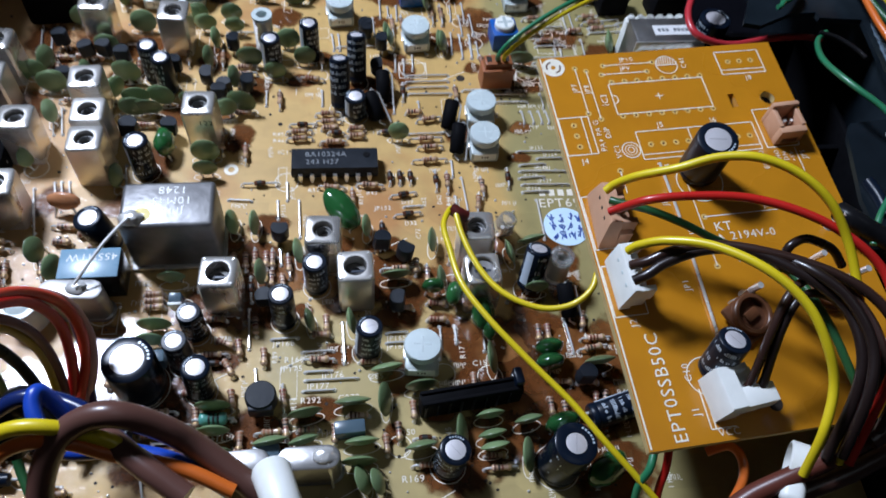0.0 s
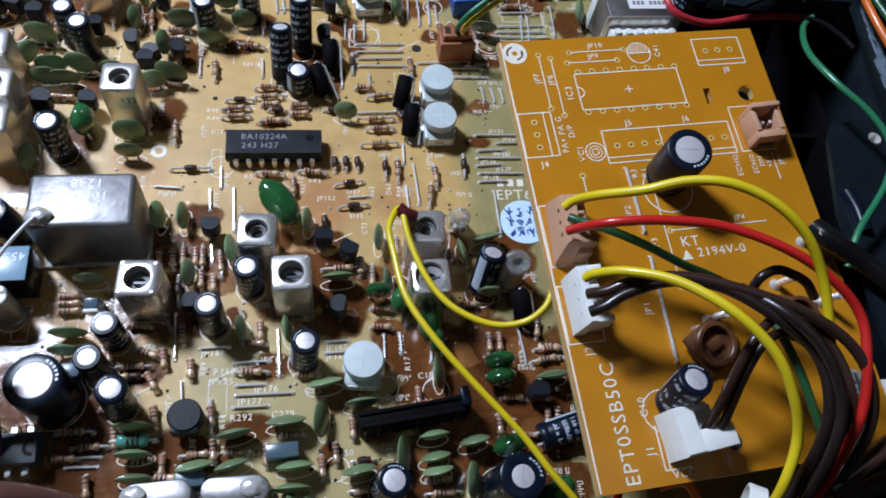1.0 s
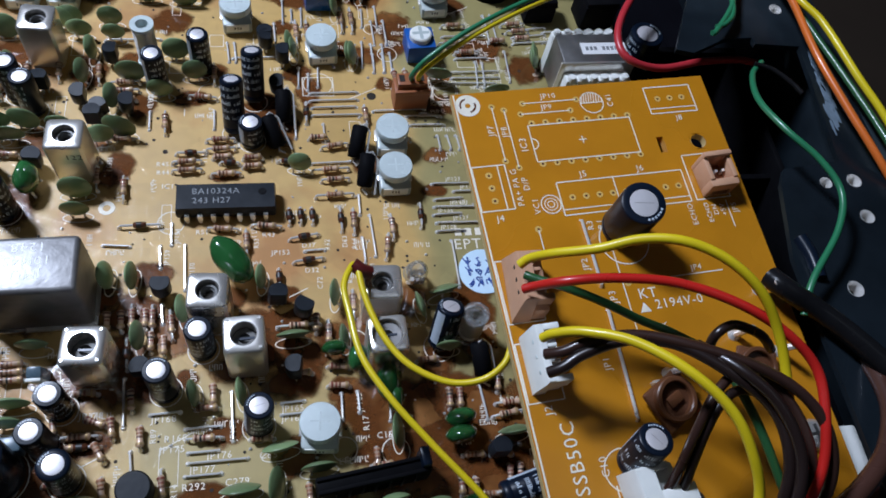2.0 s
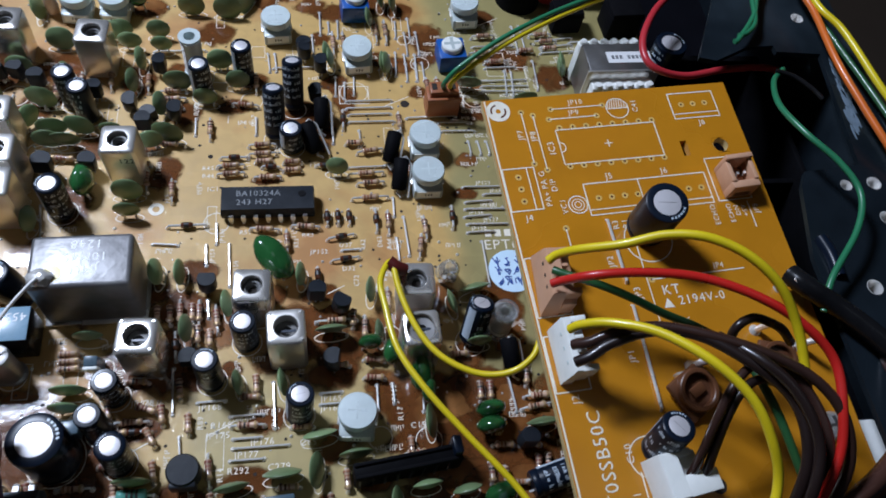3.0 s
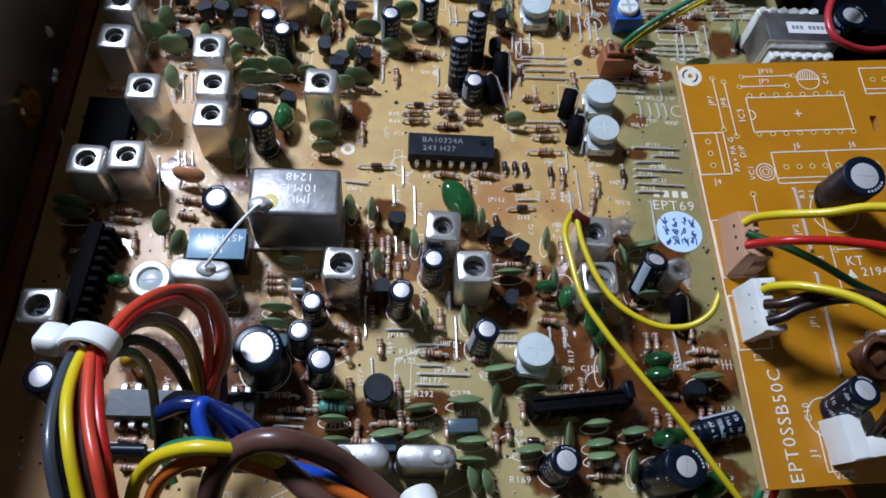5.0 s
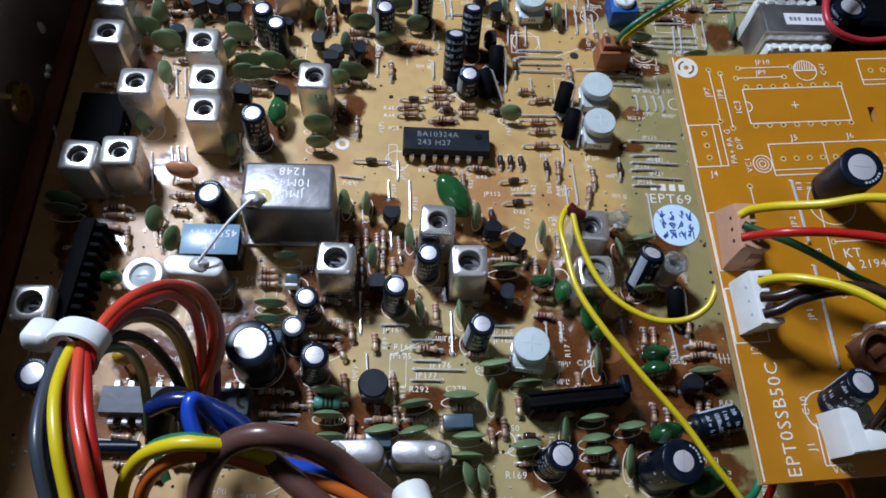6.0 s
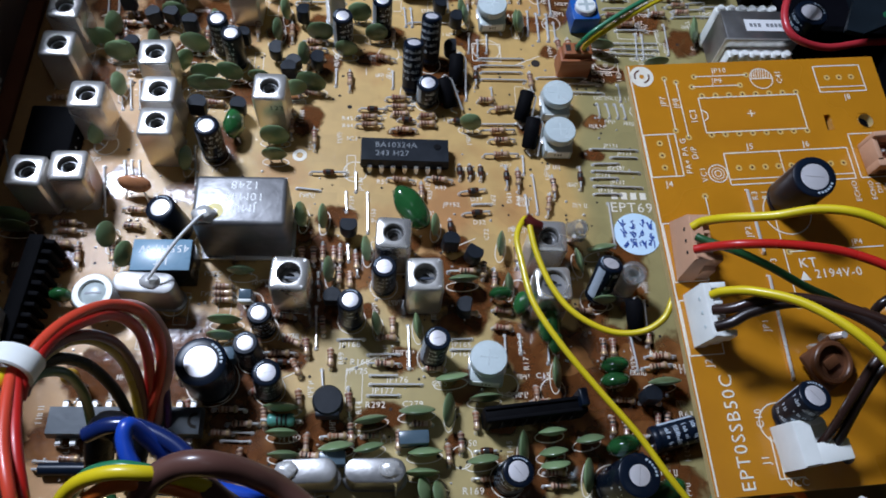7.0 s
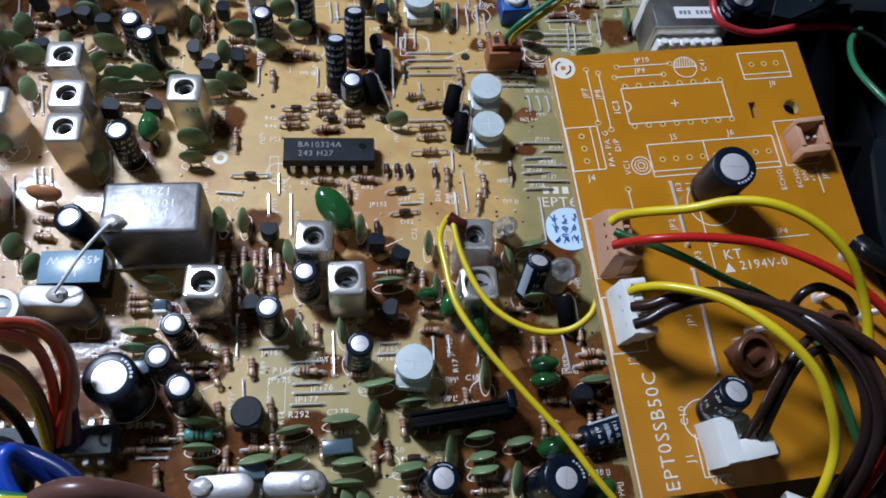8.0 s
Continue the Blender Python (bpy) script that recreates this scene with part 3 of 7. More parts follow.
printed(line_flat, 15.3, -25.9, 39.9, -25.9, 0.2, Z + 0.005)
printed(line_flat, 26.2, -27.0, 26.2, -20.4, 0.2, Z + 0.006)
printed(rect_flat, 0.7, -58.4, 6.7, -48.6, 0.22, Z)
printed(rect_flat, 0.7, -45.2, 6.9, -34.0, 0.22, Z)
printed(rect_flat, 41.0, -26.9, 47.8, -17.5, 0.22, Z)
printed(line_flat, 11.2, -79.4, 11.2, -72.6, 0.22, Z)
printed(line_flat, 12.0, -79.4, 12.0, -72.6, 0.22, Z)
printed(line_flat, 11.2, -79.4, 15.5, -79.4, 0.22, Z + 0.004)
for a in ((7.1, -3.5, 7.1, -14.9), (9.3, -4.4, 9.3, -16.5), (13.3, -3.2, 23.8, -3.2), (12.4, -5.5, 22, -5.5), (22.9, -40.8, 41.0, -40.8),
          (9.8, -29.2, 9.8, -34.0), (22.0, -30, 22.0, -51), (46.5, -27.5, 46.5, -33)):
    printed(line_flat, *a, 0.2, Z + 0.003)
for x, y, r in ((26.8, -4.2, 2.4), (13.3, -24.5, 1.9), (24.6, -33.0, 4.6), (13.2, -70.6, 3.4)):
    printed(ring_flat, r - 0.2, r, x, y, Z + 0.008)
for r in (0.7, 1.25):
    printed(ring_flat, r - 0.16, r, 13.3, -24.5, Z + 0.002)
for i in range(9):
    x = 24.75 + i * 0.5
    printed(line_flat, x, -4.15, x + 0.35, -4.2 + 0.93 * math.sqrt(max(0.2, 5.4 - (x + 0.2 - 26.8) ** 2)), 0.17, Z + 0.0015)
printed(line_flat, 24.4, -4.2, 29.2, -4.2, 0.2, Z + 0.004)
printed(line_flat, 22.0, -12.0, 23.6, -12.0, 0.2, Z)
printed(line_flat, 22.8, -12.8, 22.8, -11.2, 0.2, Z + 0.004)
ringm = ring_flat(bmesh.new(), 0.5, 2.35, 2.7, -2.7, Z, 32)
part("drill_hole", ring_flat(bmesh.new(), 0.0001, 1.25, 23.3, -76.8, Z), HOLE, daughter)
part("fixing_mark", ringm, SILK, daughter, "white printed fixing ring")
part("fixing_arcs", ring_flat(ring_flat(bmesh.new(), 1.25, 1.6, 2.7, -2.7, Z + 0.02, 10, 100, 200), 1.25, 1.6, 2.7, -2.7, Z + 0.02, 10, 280, 380), B_BR, daughter)
bare = mat("bare_pad", (0.66, 0.42, 0.12), 0.4)
spots = [(13.9 + 2.54 * 1.08 * i, -7.6) for i in range(8)] + [(13.9 + 2.54 * 1.08 * i, -16.3) for i in range(8)]
spots += [(3.4, -17.6 - 2.55 * i) for i in range(3)] + [(40.4 + 2.55 * i, -4.6) for i in range(3)] + [(17.6 + 2.6 * i, -23.6) for i in range(9)]
spots += [(7.1, -3.4), (7.1, -15.0), (9.3, -4.3), (9.3, -16.6), (13.2, -3.2), (23.9, -3.2), (12.3, -5.5), (22.1, -5.5), (9.8, -29), (22.9, -40.8), (22, -30), (22, -51)]
for x, y in spots:
    pad = part("solder_pad", ring_flat(bmesh.new(), 0.26, 0.64, x, y, 0.035, 12), bare, daughter)
    part("pad_hole", ring_flat(bmesh.new(), 0.0001, 0.27, x, y, 0.03, 10), TUBEB, pad)
for text, x, y, s, rz in (("JP10", 18.5, -2.0, 1.25, 0), ("JP9", 17.6, -4.4, 1.25, 0), ("JP7", 5.9, -8.5, 1.3, 90), ("JP8", 8.4, -9.0, 1.3, 90),
                          ("IC3", 11.3, -12.0, 1.5, 90), ("C41", 30.5, -4.0, 1.3, 90), ("J8", 43.4, -9.2, 1.3, 0), ("J5", 20.8, -19.2, 1.4, 0),
                          ("J6", 32.0, -19.2, 1.4, 0), ("J4", 3.6, -26.2, 1.4, 0), ("PA+ PA G", 8.0, -20.5, 1.3, 90), ("D/P", 9.7, -20.0, 1.3, 90),
                          ("VC1", 10.6, -24.6, 1.3, 90), ("KT", 25.8, -43.2, 2.1, 0), ("2194V-0", 31.0, -45.4, 1.9, 0), ("EPT0SSB50C", 5.9, -71.4, 2.62, 90),
                          ("J2", 3.7, -59.8, 1.5, 90), ("J1", 9.6, -76.2, 1.5, 90), ("C10", 10.1, -69.6, 1.4, 90), ("VCC", 14.0, -80.2, 1.4, 0),
                          ("JP1", 15.2, -54.0, 1.3, 90), ("JP2", 16.4, -36.5, 1.3, 90), ("JP3", 19.6, -43.0, 1.4, 90), ("ECHO", 39.2, -29.6, 1.2, 90),
                          ("ECHO", 42.4, -29.6, 1.1, 90), ("DN", 43.9, -29.2, 1.1, 90), ("JP4", 36.2, -39.7, 1.2, 0), ("+5V", 45.4, -29.4, 1.1, 90), ("VR", 27.0, -49.6, 1.4, 90),
                          ("R3", 19.3, -29.4, 1.3, 90), ("R1", 21.2, -29.4, 1.3, 90), ("JP5", 47.8, -29.2, 1.2, 90)):
    letters(text, s * 0.92, SILK, daughter, x, y, Z + 0.012, rz, "marking", 0.0, 1.12)
part("triangle_mark", (lambda b: (b.faces.new([b.verts.new(p) for p in ((23.6, -46.4, Z), (25.6, -46.4, Z), (24.6, -44.6, Z))]), b)[1])(bmesh.new()), SILK, daughter)
for x, y in ((24, -12), (40, -12), (24, -70), (46, -71)):
    part("standoff", lathe(bmesh.new(), [(2.2, -29.5 + 0.09 * y), (2.2, -1.6)], 6, x, y), BRASS, daughter)
screw = thing("screw", "bright pan-head screw in the amber board", "screw")
bm = bmesh.new()
lathe(bm, [(2.6, 0.0), (2.5, 0.7), (1.7, 1.5), (0.5, 1.75)], 20)
part("head", bm, SOLDER, screw)
bm = bmesh.new()
box(bm, -1.5, 1.5, -0.25, 0.25, 1.2, 1.8)
box(bm, -0.25, 0.25, -1.5, 1.5, 1.2, 1.81)
part("cross_slot", bm, FERR, screw)
screw.matrix_basis = LAID @ at(46.0, -70.8, 0)


# ---- kinds of component ----
FOOT = []  # printed outlines round the feet of the parts


def coil(x, y, kind):
    def build():
        ob = thing("tuning_coil", {"tuned": "square silver tuning coil can with a round opening", "wide": "square silver coil can with a wide dark opening",
                                   "bare": "square silver coil can with an exposed grey core"}[kind], "coil", "tuning coils on the main board")
        r = {"tuned": 1.95, "wide": 2.2, "bare": 2.75}[kind]
        part("can", lathe(bmesh.new(), [(3.55, 0, 14), (3.55, 11.1, 14), (3.45, 11.5, 10), (3.2, 11.7, 8), (r + 0.15, 11.72, 2), (r, 11.6, 2), (r, 8.6, 2)], 40, cap1=False), TIN, ob)
        top = 10.7 if kind == "bare" else 9.5
        if kind == "tuned":
            core = part("core", lathe(bmesh.new(), [(1.93, 8.5), (1.90, 10.2), (1.66, 10.5), (1.30, 10.5), (1.22, 10.0), (1.02, 9.9), (0.95, 9.0)], 24), CORE, ob, "grey ferrite core")
            part("slot", lathe(bmesh.new(), [(0.93, 9.0), (0.9, 9.05)], 14), HOLE, core)
            return ob
        core = part("core", lathe(bmesh.new(), [(r, 8.5), (r, top - 0.3), (r - 0.25, top), (1.0, top - 0.05), (0.95, top - 1.4)], 24),
             TIND if kind == "bare" else FERR, ob, "threaded ferrite core")
        part("slot", box(bmesh.new(), -1.7, 1.7, -0.22, 0.22, top - 0.25, top + 0.06), GRY, core)
        if kind == "wide":
            for sx, sy in ((1, 1), (-1, 1), (1, -1), (-1, -1)):
                part("dimple", lathe(bmesh.new(), [(0.35, 11.7), (0.25, 11.85)], 8, sx * 2.75, sy * 2.75), SLV, ob)
        return ob
    return place(("coil", kind), build, at(x, y, 0, random.uniform(-1.5, 1.5), random.uniform(-1.5, 1.5), random.uniform(-3, 3)))


def capacitor_thing(r, h):
    k = 0.48 if r == 3.9 else 0.63
    ob = thing("electrolytic_capacitor", "black sleeved electrolytic capacitor with a silver top" if r < 3.4 else "large black electrolytic capacitor with a bright silver top",
               "capacitor", "electrolytic capacitors")
    sleeve = part("sleeve", lathe(bmesh.new(), [(r - 0.25, 0.3), (r, 0.7), (r, 1.4), (r - 0.12, 1.7), (r, 2.0), (r, h - 0.5), (r * 0.97, h - 0.15), (r * 0.90, h), (r * (k + 0.02), h + 0.02), (r * k, h - 0.15)], 32, cap1=False), SLEEVE, ob)
    part("top", lathe(bmesh.new(), [(r * (k + 0.01), h - 0.3), (r * k, h - 0.08), (r * (k - 0.08), h - 0.03), (0.3, h - 0.02)], 28), ALU, ob, "bright aluminium top")
    bm = bmesh.new()
    loops = []
    for z in (1.9, h - 0.55):
        loops.append([((r + 0.03) * math.cos(radians(a)), (r + 0.03) * math.sin(radians(a)), z) for a in range(156, 200, 6)])
    for i in range(len(loops[0]) - 1):
        bm.faces.new([bm.verts.new(p) for p in (loops[0][i], loops[0][i + 1], loops[1][i + 1], loops[1][i])])
    part("stripe", bm, STRIPE, sleeve, "pale blue-grey polarity stripe")
    bm = bmesh.new()
    dice = random.Random(int(r * 10 + h))
    for row in range(max(2, int(h / 2.2))):
        z = h - 1.7 - row * 1.7
        for a in range(222, 330, 7):
            if z > 1.2 and row < 6 and dice.random() < (0.12 if 3.8 < r < 4.0 or r > 4.4 else 0.62 if h < 11.5 else 0.8):
                wide, tall = dice.choice((3, 4, 5)), dice.choice((0.45, 0.7, 0.9))
                q = [((r + 0.03) * math.cos(radians(a + da)), (r + 0.03) * math.sin(radians(a + da)), z + dz) for da, dz in ((0, 0), (wide, 0), (wide, tall), (0, tall))]
                bm.faces.new([bm.verts.new(p) for p in q])
    part("sleeve_print", bm, STRIPE, sleeve, "small illegible pale print")
    part("vent_score", box(bmesh.new(), -r * 0.42, r * 0.42, -0.05, 0.05, h - 0.06, h - 0.005), SCORE, ob)
    for a in (96, 108, 120, 132, 144, 156):
        bm = bmesh.new()
        ring_flat(bm, r * 0.74, r * 0.84, 0, 0, h + 0.03, 3, a, a + 7)
        part("rim_print", bm, STRIPE, sleeve)
    for sx in (-1, 1):
        part("lead", tube(bmesh.new(), [(sx * 1.0, 0, -0.6), (sx * 1.0, 0, 0.5)], 0.25, 6), SLV, ob)
    return ob


def electrolytic(x, y, r, h, lx, ly):
    """Top centre at x, y; lx, ly: degrees by which it leans to x and y."""
    r = round(r * 0.93, 2) if r < 2.85 else r
    FOOT.append((x - h * math.tan(radians(lx)), y - h * math.tan(radians(ly)), r + 0.3, r + 0.3, 0))
    m = pose(x * MM, y * MM, h * MM, -ly, lx, 0) @ at(0, 0, -h, 0, 0, random.choice((-50, -15, 15, 35)) if h < 11.5 else -20 if r < 3 else -100)
    return place(("cap", r, h), lambda: capacitor_thing(r, h), m)


def ceramic_disc(x, y, w, a, lean):
    """A lens-shaped disc; a: turn of its face, lean: how far it lies back."""
    w = round(w * 2.16) / 2
    def build():
        ob = thing("ceramic_capacitor", "small olive green lacquered ceramic disc capacitor", "capacitor", "ceramic disc capacitors")
        bm = bmesh.new()
        n = 22
        loops = []
        for f, t in ((0.02, 1.0), (0.40, 0.88), (0.70, 0.58), (0.90, 0.26), (1.0, 0.05), (1.0, -0.05), (0.90, -0.26), (0.70, -0.58), (0.40, -0.88), (0.02, -1.0)):
            loops.append([(w / 2 * f * math.cos(2 * math.pi * i / n), -0.85 * t, w / 2 * f * math.sin(2 * math.pi * i / n) * (0.94 if math.sin(2 * math.pi * i / n) > 0 else 1.0)) for i in range(n)])
        rings(bm, loops, True, True)
        for v in bm.verts:
            v.co *= 1 + 0.05 * noise.noise(v.co * 0.6 + Vector((w, 0, 0)))
        part("disc", bm, OLIVE, ob, sharp=60)
        for sx in (-1, 1):
            part("lead", tube(bmesh.new(), [(sx * w * 0.24, 0, -w * 0.42), (sx * 1.1, 0, -w * 0.62), (sx * 1.25, 0, -w * 0.5 - 2.2)], 0.24, 6), SLV, ob)
        return ob
    back = 3.4 * math.tan(radians(min(max((lean + 25) * -0.7, -60), 60)))
    FOOT.append((x + 0.3 * abs(back) * math.sin(radians(a)), y - 0.3 * abs(back) * math.cos(radians(a)), w * 0.5, 1.0, a))
    m = at(x, y, 3.4, 0, 0, a) @ at(0, 0, 0, (-lean - 25) * 0.7, random.uniform(-8, 8), 0)
    place(("disc", w, int(x) % 3), build, m)


def film_dip(x, y, w, a, lean):
    w = round(w * 2) / 2
    def build():
        ob = thing("film_capacitor", "glossy dark green dipped film capacitor", "capacitor", "green film capacitors")
        part("body", blob(bmesh.new(), w * 0.5, w * 0.28, w * 0.42, lumps=0.12), DGRN, ob, sharp=80)
        for sx in (-1, 1):
            part("lead", tube(bmesh.new(), [(sx * w * 0.25, 0, -w * 0.3), (sx * w * 0.3, 0, -w * 0.4 - 2.2)], 0.27, 6), SLV, ob)
        return ob
    place(("film", w), build, at(x, y, 4.0, 0, 0, a) @ at(0, 0, 0, (-lean - 25) * 0.7, 0, 0))


def transistor(x, y, a):
    def build():
        ob = thing("transistor", "small black D-shaped plastic transistor on three leads", "transistor", "transistors on the main board")
        bm = bmesh.new()
        prof = [(2.3 * math.cos(t), 2.3 * math.sin(t)) for t in (radians(-38 + 256 * i / 16) for i in range(17))]
        rings(bm, [[(px * s, py * s, z) for px, py in prof] for s, z in ((0.93, 2.6), (1, 2.9), (1, 6.7), (0.94, 7.0))], True, True)
        part("body", bm, BODY, ob)
        for sx in (-1.27, 0, 1.27):
            part("lead", tube(bmesh.new(), [(sx, 0, 2.7), (sx, 0, -0.5)], 0.25, 5), SLV, ob)
        return ob
    place("transistor", build, at(x, y, -0.3, random.uniform(-6, 6), random.uniform(-6, 6), a) @ Matrix.Scale(0.9, 4))


BANDS = [(B_BR, B_BK, B_RD, B_GD), (B_OR, B_OR, B_BR, B_GD), (B_RD, B_RD, B_BR, B_GD), (B_BR, B_BR, B_OR, B_GD)]


def resistor(x, y, a, span):
    kind = int(abs(x * 7 + y * 3)) % 4
    span = 2 * round(span / 2)
    span = min(max(span, 4), 8)
    def build():
        ob = thing("resistor", "tiny tan axial resistor with coloured bands", "resistor", "axial resistors")
        k = 0.55
        bm = bmesh.new()
        lathe(bm, [(0.3, -1.9), (0.85 * k * 1.35, -1.7), (0.95 * k * 1.35, -1.3), (0.8 * k * 1.25, -0.8), (0.8 * k * 1.25, 0.8), (0.95 * k * 1.35, 1.3), (0.85 * k * 1.35, 1.7), (0.3, 1.9)], 12)
        bmesh.ops.rotate(bm, matrix=Matrix.Rotation(radians(90), 3, "Y"), verts=bm.verts)
        bmesh.ops.translate(bm, vec=(0, 0, 1.1), verts=bm.verts)
        part("body", bm, RBODY, ob, sharp=70)
        for px, bmat in zip((-1.32, -0.55, 0.1, 1.32), BANDS[kind]):
            r = 0.74 if abs(px) > 1 else 0.575
            bm = bmesh.new()
            lathe(bm, [(r, -0.19), (r, 0.19)], 12, cap0=False, cap1=False)
            bmesh.ops.rotate(bm, matrix=Matrix.Rotation(radians(90), 3, "Y"), verts=bm.verts)
            bmesh.ops.translate(bm, vec=(px, 0, 1.1), verts=bm.verts)
            part("band", bm, bmat, ob)
        h = span / 2
        for s in (-1, 1):
            part("lead", tube(bmesh.new(), [(s * 1.8, 0, 1.1), (s * (h - 0.4), 0, 1.1), (s * (h - 0.08), 0, 0.9), (s * h, 0, 0.4), (s * h, 0, -0.6)], 0.24, 6), SLV, ob)
            part("solder_joint", lathe(bmesh.new(), [(0.52, -0.05), (0.36, 0.3), (0.2, 0.6)], 8, s * h, 0), SOLDER, ob)
        return ob
    place(("res", kind, span), build, at(x, y, 0.1, 0, 0, a))


def diode(x, y, a, span):
    span = min(max(2 * round(span / 2), 4), 8)
    def build():
        ob = thing("diode", "tiny dark glass diode with a pale band", "diode", "glass diodes")
        bm = bmesh.new()
        lathe(bm, [(0.35, -1.25), (0.62, -1.1), (0.68, 0), (0.62, 1.1), (0.35, 1.25)], 12)
        bmesh.ops.rotate(bm, matrix=Matrix.Rotation(radians(90), 3, "Y"), verts=bm.verts)
        bmesh.ops.translate(bm, vec=(0, 0, 0.95), verts=bm.verts)
        part("body", bm, GLSD, ob, sharp=70)
        bm = bmesh.new()
        lathe(bm, [(0.70, -0.4), (0.70, 0.6)], 12, cap0=False, cap1=False)
        bmesh.ops.rotate(bm, matrix=Matrix.Rotation(radians(90), 3, "Y"), verts=bm.verts)
        bmesh.ops.translate(bm, vec=(-0.2, 0, 0.95), verts=bm.verts)
        part("band", bm, B_BK, ob, "black cathode band")
        h = span / 2
        for s in (-1, 1):
            part("lead", tube(bmesh.new(), [(s * 1.2, 0, 0.95), (s * (h - 0.3), 0, 0.95), (s * h, 0, 0.5), (s * h, 0, -0.6)], 0.25, 6), SLV, ob)
            part("solder_joint", lathe(bmesh.new(), [(0.52, 0.0), (0.36, 0.35), (0.2, 0.65)], 8, s * h, 0), SOLDER, ob)
        return ob
    place(("diode", span), build, at(x, y, 0.05, 0, 0, a))


def jumper(x, y, a, span):
    span = round(span)
    def build():
        ob = thing("jumper_wire", "straight bare tinned jumper wire", "wire", "bare jumper wires")
        h = span / 2
        part("rod", tube(bmesh.new(), [(-h, 0, -0.8), (-h, 0, 0.25), (-h + 0.25, 0, 0.5), (h - 0.25, 0, 0.5), (h, 0, 0.25), (h, 0, -0.8)], 0.23, 8), SLV, ob)
        for s in (-1, 1):
            part("solder_joint", lathe(bmesh.new(), [(0.5, 0.0), (0.36, 0.25), (0.2, 0.42)], 8, s * h, 0), SOLDER, ob)
        return ob
    place(("jumper", span), build, at(x, y, 0, 0, 0, a))


def trimmer(x, y, kind):
    def build():
        ob = thing("trimmer", "round white trimmer on a metal base" if kind == "white" else "glossy white ring trimmer with a grey dial" if kind == "ring" else "square blue trimmer with a white cross-slot dial", "trimmer", "trimmers")
        if kind == "white":
            part("base", box(bmesh.new(), -3.3, 3.3, -4.0, 2.9, 0.3, 3.5, 0.5), TRIMB, ob, "translucent plastic base")
            part("clip", box(bmesh.new(), -3.75, 3.75, -1.6, 1.6, 2.5, 3.0, 0.2), SLV, ob, "bright metal clip")
            plate = part("front_label", box(bmesh.new(), -2.6, 2.6, -4.12, -3.9, 1.2, 3.3, 0.05), WHT, ob, "white front face")
            bm = bmesh.new()
            for px in (-0.8, -0.1, 0.5):
                box(bm, px, px + 0.3, -4.16, -4.1, 1.9, 2.6)
            part("front_print", bm, DINK, plate, "illegible dark print")
            dial = part("dial", lathe(bmesh.new(), [(2.5, 3.5), (3.3, 4.5), (3.6, 4.8), (3.65, 6.1), (3.45, 6.5), (1.0, 6.6)], 30), TRIMW, ob, "round white dial")
            part("slot", box(box(bmesh.new(), -1.7, 1.7, -0.16, 0.16, 6.45, 6.615), -0.16, 0.16, -1.7, 1.7, 6.45, 6.618), SLOTG, dial)
        elif kind == "ring":
            part("base", lathe(bmesh.new(), [(3.9, 0), (4.0, 0.6), (4.0, 5.8), (3.7, 6.3), (2.6, 6.3), (2.4, 5.4)], 30), WHT, ob, "glossy white ring")
            dial = part("dial", lathe(bmesh.new(), [(2.4, 5.0), (2.4, 5.5), (2.0, 5.8), (0.4, 5.85)], 22), TRIMB, ob, "grey dial")
            part("slot", box(bmesh.new(), -1.5, 1.5, -0.2, 0.2, 5.7, 5.9), GRY, dial)
        else:
            part("base", box(bmesh.new(), -3.4, 3.4, -3.4, 3.4, 0.3, 5.4, 0.3), BLUEP, ob)
            dial = part("dial", lathe(bmesh.new(), [(2.6, 5.4), (2.6, 6.6), (2.3, 6.9), (0.4, 6.9)], 22), WHT, ob, "white dial")
            part("slot", box(box(bmesh.new(), -2, 2, -0.4, 0.4, 6.7, 6.94), -0.4, 0.4, -2, 2, 6.7, 6.95), TRIMB, dial)
        return ob
    place(("trim", kind), build, at(x, y, 0, random.uniform(-3, 3), random.uniform(-3, 3), random.uniform(-7, 7) if kind == "white" else 4))


def wire(name, label, material, r, points):
    bm = bmesh.new()
    tube(bm, points, r, 12, 8)
    ob = part(name, bm, material, None, "", 80)
    tagged(ob, label, "cable" if name == "cable" else ("sleeve" if "sleeve" in name else "wire"))
    return ob


